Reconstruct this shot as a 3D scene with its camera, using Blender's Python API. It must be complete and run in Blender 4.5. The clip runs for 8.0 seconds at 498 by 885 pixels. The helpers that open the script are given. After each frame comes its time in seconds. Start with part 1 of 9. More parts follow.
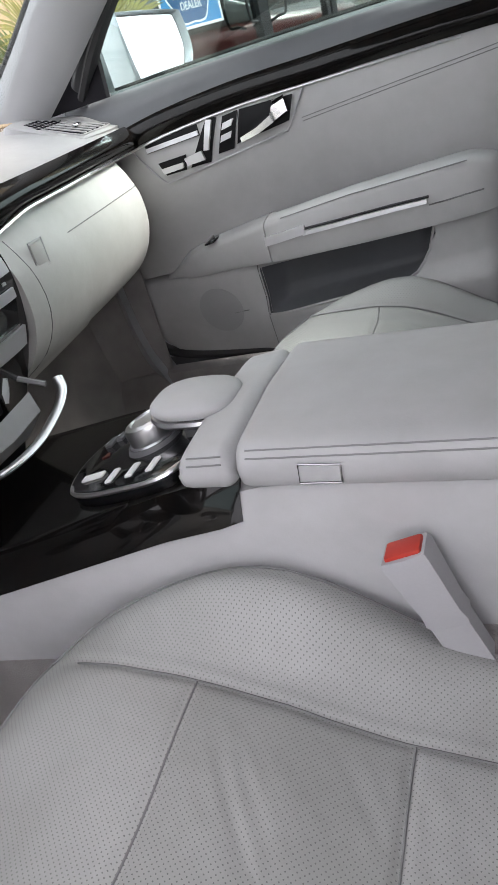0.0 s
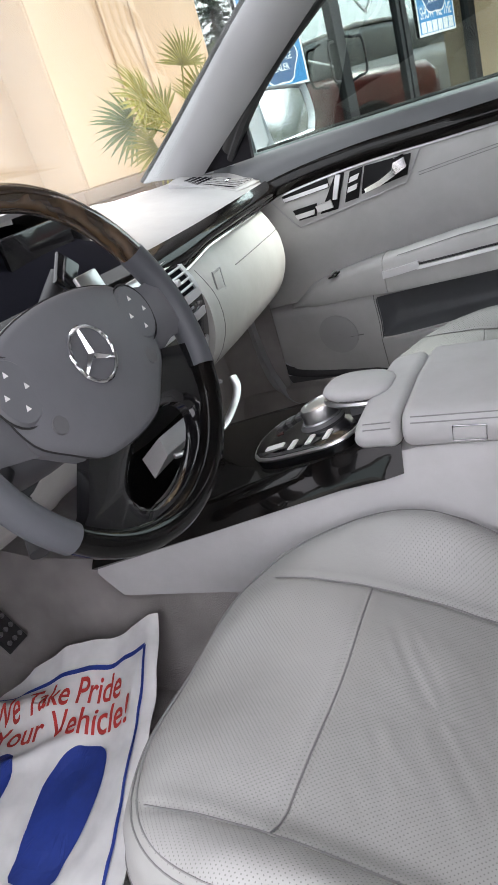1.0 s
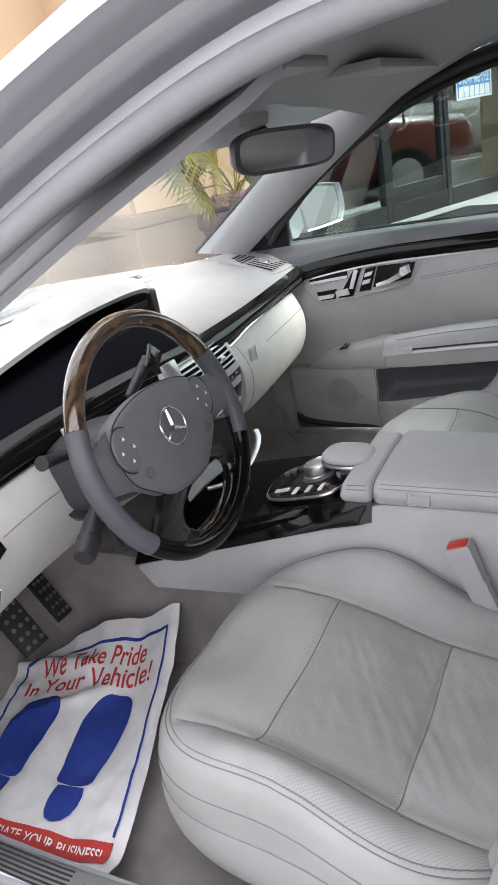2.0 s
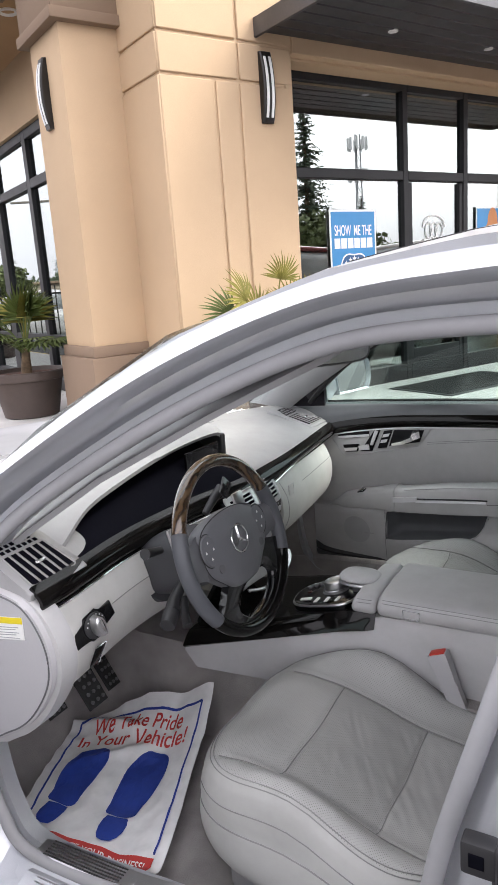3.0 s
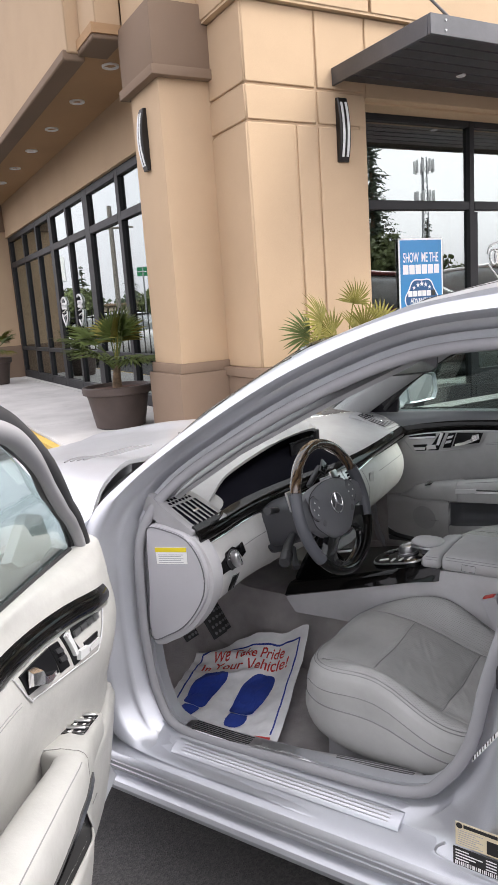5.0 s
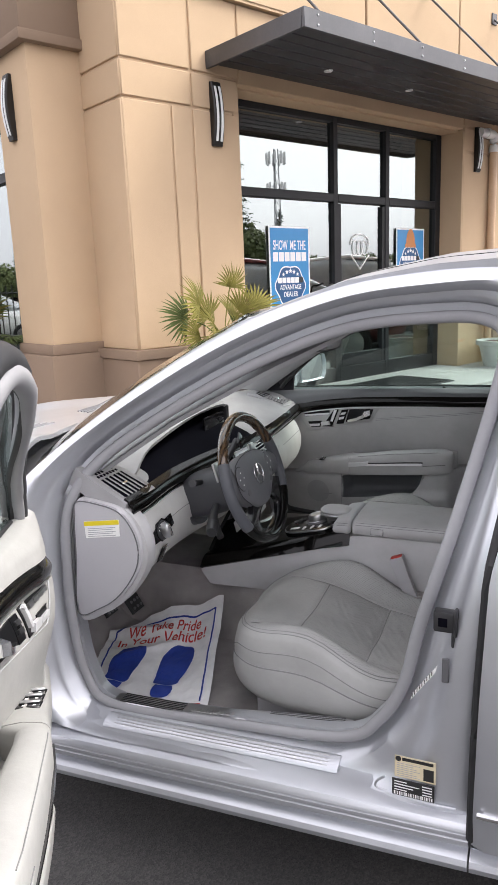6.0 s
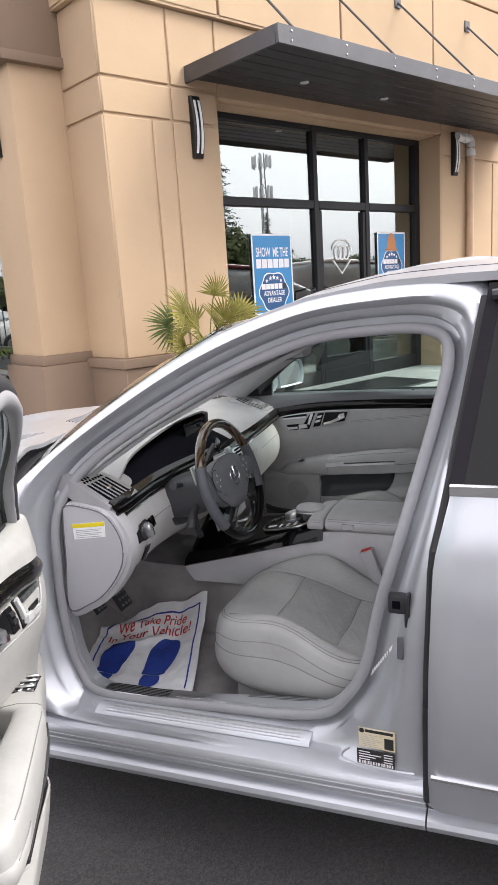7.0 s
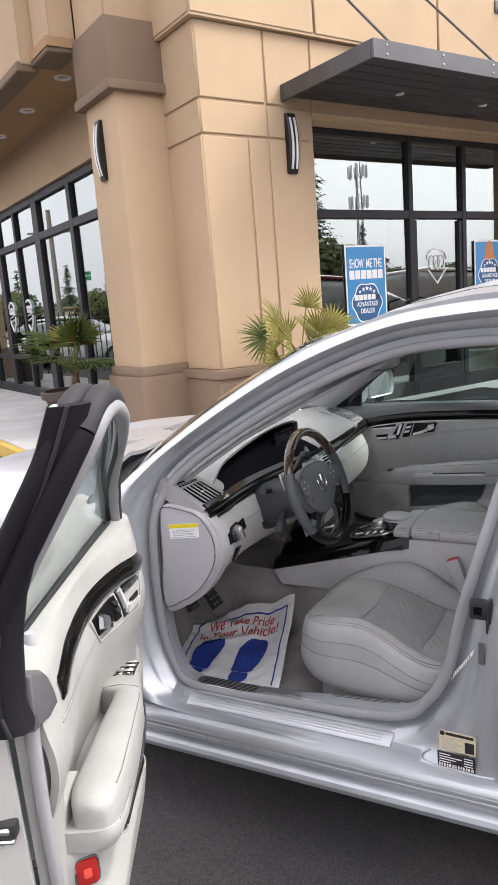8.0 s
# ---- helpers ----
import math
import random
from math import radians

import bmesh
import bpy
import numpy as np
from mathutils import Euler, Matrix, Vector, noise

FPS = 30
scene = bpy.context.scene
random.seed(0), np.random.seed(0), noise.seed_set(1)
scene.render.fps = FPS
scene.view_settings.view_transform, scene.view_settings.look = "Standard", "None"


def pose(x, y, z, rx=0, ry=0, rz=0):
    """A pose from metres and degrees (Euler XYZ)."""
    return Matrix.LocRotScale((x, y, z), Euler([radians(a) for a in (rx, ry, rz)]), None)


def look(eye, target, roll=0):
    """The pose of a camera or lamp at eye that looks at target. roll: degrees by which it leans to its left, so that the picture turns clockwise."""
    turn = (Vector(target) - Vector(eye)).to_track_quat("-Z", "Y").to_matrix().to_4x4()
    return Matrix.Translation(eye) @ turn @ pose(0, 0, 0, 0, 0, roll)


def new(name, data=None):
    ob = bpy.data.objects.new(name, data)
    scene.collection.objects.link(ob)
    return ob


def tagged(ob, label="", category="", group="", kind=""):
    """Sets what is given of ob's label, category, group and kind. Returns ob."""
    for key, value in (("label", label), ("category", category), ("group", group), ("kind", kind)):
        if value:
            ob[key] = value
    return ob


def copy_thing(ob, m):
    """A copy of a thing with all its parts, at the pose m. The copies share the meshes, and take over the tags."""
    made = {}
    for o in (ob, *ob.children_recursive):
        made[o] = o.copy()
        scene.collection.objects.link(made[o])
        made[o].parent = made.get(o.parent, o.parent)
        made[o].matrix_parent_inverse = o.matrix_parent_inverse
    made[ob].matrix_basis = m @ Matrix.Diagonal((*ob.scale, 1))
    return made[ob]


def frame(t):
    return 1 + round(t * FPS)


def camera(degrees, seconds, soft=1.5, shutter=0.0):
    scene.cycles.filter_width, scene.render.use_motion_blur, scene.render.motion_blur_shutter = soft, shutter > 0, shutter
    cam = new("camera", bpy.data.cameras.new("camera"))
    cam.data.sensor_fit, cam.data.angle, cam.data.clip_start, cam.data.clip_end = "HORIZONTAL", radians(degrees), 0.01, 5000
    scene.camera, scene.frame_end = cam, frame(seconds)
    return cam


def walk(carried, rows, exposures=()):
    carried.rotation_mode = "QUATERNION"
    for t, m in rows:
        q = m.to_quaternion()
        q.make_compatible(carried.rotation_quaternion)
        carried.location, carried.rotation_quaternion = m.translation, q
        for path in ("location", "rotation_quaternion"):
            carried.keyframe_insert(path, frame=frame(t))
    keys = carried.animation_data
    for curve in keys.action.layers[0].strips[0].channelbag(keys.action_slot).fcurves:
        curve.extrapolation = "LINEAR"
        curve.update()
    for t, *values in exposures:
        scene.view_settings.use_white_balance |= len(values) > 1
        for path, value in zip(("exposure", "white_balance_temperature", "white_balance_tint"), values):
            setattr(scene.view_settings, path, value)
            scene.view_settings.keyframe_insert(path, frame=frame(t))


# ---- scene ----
cam = camera(39.3, 8.0)
PATH = [
    (0, (1.553, -0.599, 1.054), (0.761, 0.964, 0.089), -16.9),
    (0.5, (1.557, -0.719, 1.073), (0.699, 0.861, 0.197), -18.0),
    (1, (1.525, -0.868, 1.117), (0.583, 0.698, 0.303), -17.4),
    (1.2, (1.531, -0.921, 1.152), (0.586, 0.684, 0.424), -15.6),
    (2.3, (1.765, -1.23, 1.38), (0.801, 0.331, 0.584), -9.4),
    (2.5, (1.812, -1.298, 1.41), (0.774, 0.265, 0.715), -9.6),
    (3, (1.805, -1.533, 1.48), (0.821, 0.15, 1.033), -4.1),
    (3.5, (1.823, -1.792, 1.504), (0.916, -0.053, 1.114), -2.3),
    (4, (1.944, -1.901, 1.491), (0.821, -0.293, 1.097), -4.4),
    (4.2, (1.984, -1.938, 1.49), (0.808, -0.364, 1.115), -3.9),
    (5.3, (1.951, -2.067, 1.511), (0.881, -0.422, 1.125), -4.1),
    (5.5, (1.91, -2.102, 1.506), (0.921, -0.409, 1.11), -3.5),
    (6, (1.825, -2.16, 1.485), (1.054, -0.367, 1.049), -2.3),
    (6.5, (1.847, -2.214, 1.501), (1.187, -0.403, 0.967), -3.0),
    (7, (1.935, -2.274, 1.518), (1.18, -0.472, 1.09), -3.7),
    (7.5, (2.021, -2.328, 1.519), (1.201, -0.555, 1.087), -4.1),
    (8, (1.986, -2.354, 1.53), (0.993, -0.66, 1.149), -4.5),
]
EXPOSURES = [(0.0, 2.2), (1.0, 2.24), (2.3, 1.95), (3.0, 1.62), (4.0, 1.38), (6.5, 1.36), (8.0, 1.26)]
walk(cam, [(t, look(eye, target, roll)) for t, eye, target, roll in PATH], EXPOSURES)

# ---- world, sun ----
SUN_TO = Vector((0.80, 0.40, 1.0)).normalized()
world = bpy.data.worlds.new("sky_world")
scene.world = world
world.use_nodes = True
wn = world.node_tree
sky = wn.nodes.new("ShaderNodeTexSky")
sky.sky_type = "NISHITA"
sky.sun_disc = False
sky.sun_elevation = math.asin(SUN_TO.z)
sky.sun_rotation = math.atan2(SUN_TO.x, SUN_TO.y)
sky.air_density, sky.dust_density, sky.ozone_density = 1.0, 6.0, 0.4
haze = wn.nodes.new("ShaderNodeMix")
haze.data_type = "RGBA"
haze.inputs[0].default_value = 0.85
grey = wn.nodes.new("ShaderNodeHueSaturation")
grey.inputs["Saturation"].default_value = 0.0
wn.links.new(sky.outputs[0], grey.inputs["Color"])
wn.links.new(sky.outputs[0], haze.inputs[6])
wn.links.new(grey.outputs[0], haze.inputs[7])
cloud = wn.nodes.new("ShaderNodeMix")
cloud.data_type = "RGBA"
cloud.inputs[0].default_value = 0.6
cloud.inputs[7].default_value = (7.55, 7.2, 7.85, 1)
wn.links.new(haze.outputs[2], cloud.inputs[6])
wn.links.new(cloud.outputs[2], wn.nodes["Background"].inputs["Color"])
wn.nodes["Background"].inputs["Strength"].default_value = 0.147
sun = bpy.data.lights.new("sun", "SUN")
sun.energy, sun.angle, sun.color = 1.15, radians(30), (1.0, 0.95, 0.88)
sun_ob = new("sun", sun)
sun_ob.matrix_world = look((0, 0, 30), Vector((0, 0, 30)) - SUN_TO)


# ---- materials ----
def shader(name):
    m = bpy.data.materials.new(name)
    m.use_nodes = True
    nt = m.node_tree
    return m, nt, nt.nodes["Principled BSDF"]


def coords(nt, scale=1.0):
    tc = nt.nodes.new("ShaderNodeTexCoord")
    mp = nt.nodes.new("ShaderNodeMapping")
    mp.inputs["Scale"].default_value = (scale, scale, scale) if not isinstance(scale, tuple) else scale
    nt.links.new(tc.outputs["Object"], mp.inputs[0])
    return mp.outputs[0]


def noise_at(nt, scale, detail=4.0, rough=0.6):
    n = nt.nodes.new("ShaderNodeTexNoise")
    n.inputs["Scale"].default_value, n.inputs["Detail"].default_value, n.inputs["Roughness"].default_value = scale, detail, rough
    nt.links.new(coords(nt), n.inputs["Vector"])
    return n.outputs["Fac"]


def ramp(nt, fac, a, b, lo=0.3, hi=0.7):
    r = nt.nodes.new("ShaderNodeValToRGB")
    r.color_ramp.elements[0].position, r.color_ramp.elements[1].position = lo, hi
    r.color_ramp.elements[0].color, r.color_ramp.elements[1].color = (*a, 1), (*b, 1)
    nt.links.new(fac, r.inputs[0])
    return r.outputs[0]


def mixc(nt, fac, a, b, mode="MIX"):
    x = nt.nodes.new("ShaderNodeMix")
    x.data_type, x.blend_type = "RGBA", mode
    for socket, v in ((x.inputs[0], fac), (x.inputs[6], a), (x.inputs[7], b)):
        if isinstance(v, (int, float)):
            socket.default_value = v
        elif isinstance(v, tuple):
            socket.default_value = (*v, 1)
        else:
            nt.links.new(v, socket)
    return x.outputs[2]


def maths(nt, op, a, b=0.0):
    x = nt.nodes.new("ShaderNodeMath")
    x.operation = op
    for socket, v in ((x.inputs[0], a), (x.inputs[1], b)):
        if isinstance(v, (int, float)):
            socket.default_value = v
        else:
            nt.links.new(v, socket)
    return x.outputs[0]


def bump(nt, bs, height, strength, dist, after=None):
    b = nt.nodes.new("ShaderNodeBump")
    b.inputs["Strength"].default_value, b.inputs["Distance"].default_value = strength, dist
    nt.links.new(height, b.inputs["Height"])
    if after is not None:
        nt.links.new(after, b.inputs["Normal"])
    nt.links.new(b.outputs[0], bs.inputs["Normal"])
    return b.outputs[0]


def plain(name, col, rough=0.5, metal=0.0, var=0.12, big=3.0, fine=60.0, relief=0.0, reach=0.002, coat=0.0, spec=0.5):
    """A surface with stains at a large scale and grain at a fine one."""
    m, nt, bs = shader(name)
    a = tuple(max(0.0, c * (1 - var)) for c in col)
    b = tuple(min(1.0, c * (1 + var)) for c in col)
    large = ramp(nt, noise_at(nt, big, 3.0), a, b)
    small = ramp(nt, noise_at(nt, fine, 2.0), (1 - var, 1 - var, 1 - var), (1, 1, 1))
    nt.links.new(mixc(nt, 0.6, large, small, "MULTIPLY"), bs.inputs["Base Color"])
    rr = maths(nt, "MULTIPLY_ADD", noise_at(nt, big * 3, 3.0), 0.16)
    rr.node.inputs[2].default_value = max(0.0, rough - 0.08)
    nt.links.new(rr, bs.inputs["Roughness"])
    bs.inputs["Metallic"].default_value = metal
    bs.inputs["Specular IOR Level"].default_value = spec
    bs.inputs["Coat Weight"].default_value = coat
    bs.inputs["Coat Roughness"].default_value = 0.04
    if relief:
        bump(nt, bs, noise_at(nt, fine, 3.0), relief, reach)
    return m


def leather(name, col, holes=False):
    """Grained leather; holes: rows of small perforations seen from above."""
    m, nt, bs = shader(name)
    v = nt.nodes.new("ShaderNodeTexVoronoi")
    v.inputs["Scale"].default_value = 520
    nt.links.new(coords(nt), v.inputs["Vector"])
    wear = ramp(nt, noise_at(nt, 5.0, 4.0), tuple(c * 0.90 for c in col), tuple(min(1, c * 1.08) for c in col))
    soil = ramp(nt, noise_at(nt, 22.0, 5.0, 0.7), (0.93, 0.93, 0.92), (1, 1, 1))
    base = mixc(nt, 1.0, wear, soil, "MULTIPLY")
    height = v.outputs["Distance"]
    if holes:
        sp = nt.nodes.new("ShaderNodeSeparateXYZ")
        nt.links.new(coords(nt, 1 / 0.0052), sp.inputs[0])
        p, q = maths(nt, "ADD", sp.outputs[0], sp.outputs[1]), maths(nt, "SUBTRACT", sp.outputs[0], sp.outputs[1])
        fx = maths(nt, "SUBTRACT", maths(nt, "FRACT", p), 0.5)
        fy = maths(nt, "SUBTRACT", maths(nt, "FRACT", q), 0.5)
        r2 = maths(nt, "ADD", maths(nt, "MULTIPLY", fx, fx), maths(nt, "MULTIPLY", fy, fy))
        hole = maths(nt, "LESS_THAN", r2, 0.026)
        gn = nt.nodes.new("ShaderNodeNewGeometry")
        nz = nt.nodes.new("ShaderNodeSeparateXYZ")
        nt.links.new(gn.outputs["Normal"], nz.inputs[0])
        hole = maths(nt, "MULTIPLY", hole, maths(nt, "GREATER_THAN", nz.outputs[2], 0.55))
        base = mixc(nt, hole, base, tuple(c * 0.46 for c in col))
    nt.links.new(base, bs.inputs["Base Color"])
    bs.inputs["Roughness"].default_value = 0.48
    bs.inputs["Specular IOR Level"].default_value = 0.4
    first = bump(nt, bs, noise_at(nt, 14.0, 4.0), 0.25, 0.006)
    crease = nt.nodes.new("ShaderNodeTexNoise")
    crease.noise_type = "RIDGED_MULTIFRACTAL"
    crease.inputs["Scale"].default_value, crease.inputs["Detail"].default_value = 11.0, 5.0
    nt.links.new(coords(nt, (1.0, 2.4, 1.0)), crease.inputs["Vector"])
    first = bump(nt, bs, crease.outputs["Fac"], 0.10, 0.003, first)
    bump(nt, bs, height, 0.12, 0.0006, first)
    return m


def glass_pane(name, tint, gloss, rough=0.0, sheen=(1.0, 1.0, 1.0)):
    """A thin pane: part of the light goes straight on, part is mirrored; more of it at a grazing angle."""
    m, nt, bs = shader(name)
    nt.nodes.remove(bs)
    out = nt.nodes["Material Output"]
    tr, gl, mx = nt.nodes.new("ShaderNodeBsdfTransparent"), nt.nodes.new("ShaderNodeBsdfGlossy"), nt.nodes.new("ShaderNodeMixShader")
    tr.inputs[0].default_value = (*tint, 1)
    gl.inputs["Roughness"].default_value = rough
    gl.inputs["Color"].default_value = (*sheen, 1)
    fr = nt.nodes.new("ShaderNodeLayerWeight")
    fr.inputs["Blend"].default_value = 0.5
    f = maths(nt, "ADD", maths(nt, "MULTIPLY", maths(nt, "POWER", fr.outputs["Facing"], 5.0), 1.0 - gloss), gloss)
    nt.links.new(f, mx.inputs[0])
    nt.links.new(tr.outputs[0], mx.inputs[1])
    nt.links.new(gl.outputs[0], mx.inputs[2])
    nt.links.new(mx.outputs[0], out.inputs[0])
    return m


def paint(name, col, metal=0.55, rough=0.32):
    m, nt, bs = shader(name)
    fl = noise_at(nt, 900.0, 1.0)
    dust = ramp(nt, noise_at(nt, 6.0, 5.0), tuple(c * 0.94 for c in col), tuple(min(1, c * 1.04) for c in col))
    nt.links.new(mixc(nt, 1.0, dust, ramp(nt, fl, (0.92, 0.92, 0.93), (1, 1, 1)), "MULTIPLY"), bs.inputs["Base Color"])
    bs.inputs["Metallic"].default_value, bs.inputs["Roughness"].default_value = metal, rough
    bs.inputs["Coat Weight"].default_value, bs.inputs["Coat Roughness"].default_value = 0.55, 0.14
    return m


def asphalt_material():
    m, nt, bs = shader("asphalt")
    v = nt.nodes.new("ShaderNodeTexVoronoi")
    v.inputs["Scale"].default_value = 210
    nt.links.new(coords(nt), v.inputs["Vector"])
    stone = ramp(nt, v.outputs["Color"], (0.036, 0.036, 0.037), (0.074, 0.072, 0.070), 0.2, 0.9)
    stain = ramp(nt, noise_at(nt, 1.6, 5.0), (0.75, 0.75, 0.76), (1.15, 1.13, 1.1))
    nt.links.new(mixc(nt, 1.0, stone, stain, "MULTIPLY"), bs.inputs["Base Color"])
    bs.inputs["Roughness"].default_value = 0.85
    bump(nt, bs, v.outputs["Distance"], 0.5, 0.003)
    return m


def stucco(name, col):
    m, nt, bs = shader(name)
    wash = ramp(nt, noise_at(nt, 0.9, 5.0), tuple(c * 0.93 for c in col), tuple(c * 1.04 for c in col))
    sand = ramp(nt, noise_at(nt, 160.0, 3.0), (0.93, 0.93, 0.93), (1, 1, 1))
    nt.links.new(mixc(nt, 1.0, wash, sand, "MULTIPLY"), bs.inputs["Base Color"])
    bs.inputs["Roughness"].default_value = 0.9
    bs.inputs["Specular IOR Level"].default_value = 0.2
    first = bump(nt, bs, noise_at(nt, 260.0, 4.0), 0.35, 0.002)
    bump(nt, bs, noise_at(nt, 9.0, 3.0), 0.15, 0.01, first)
    return m


def burl(name):
    """Dark walnut under a thick gloss coat."""
    m, nt, bs = shader(name)
    w = nt.nodes.new("ShaderNodeTexWave")
    w.inputs["Scale"].default_value, w.inputs["Distortion"].default_value, w.inputs["Detail"].default_value = 9.0, 9.0, 4.0
    nt.links.new(coords(nt), w.inputs["Vector"])
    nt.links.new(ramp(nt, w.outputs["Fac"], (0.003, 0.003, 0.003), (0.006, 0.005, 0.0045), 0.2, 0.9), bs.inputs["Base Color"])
    bs.inputs["Roughness"].default_value = 0.14
    bs.inputs["Specular IOR Level"].default_value = 0.1
    bs.inputs["Coat Weight"].default_value, bs.inputs["Coat Roughness"].default_value = 0.30, 0.02
    return m


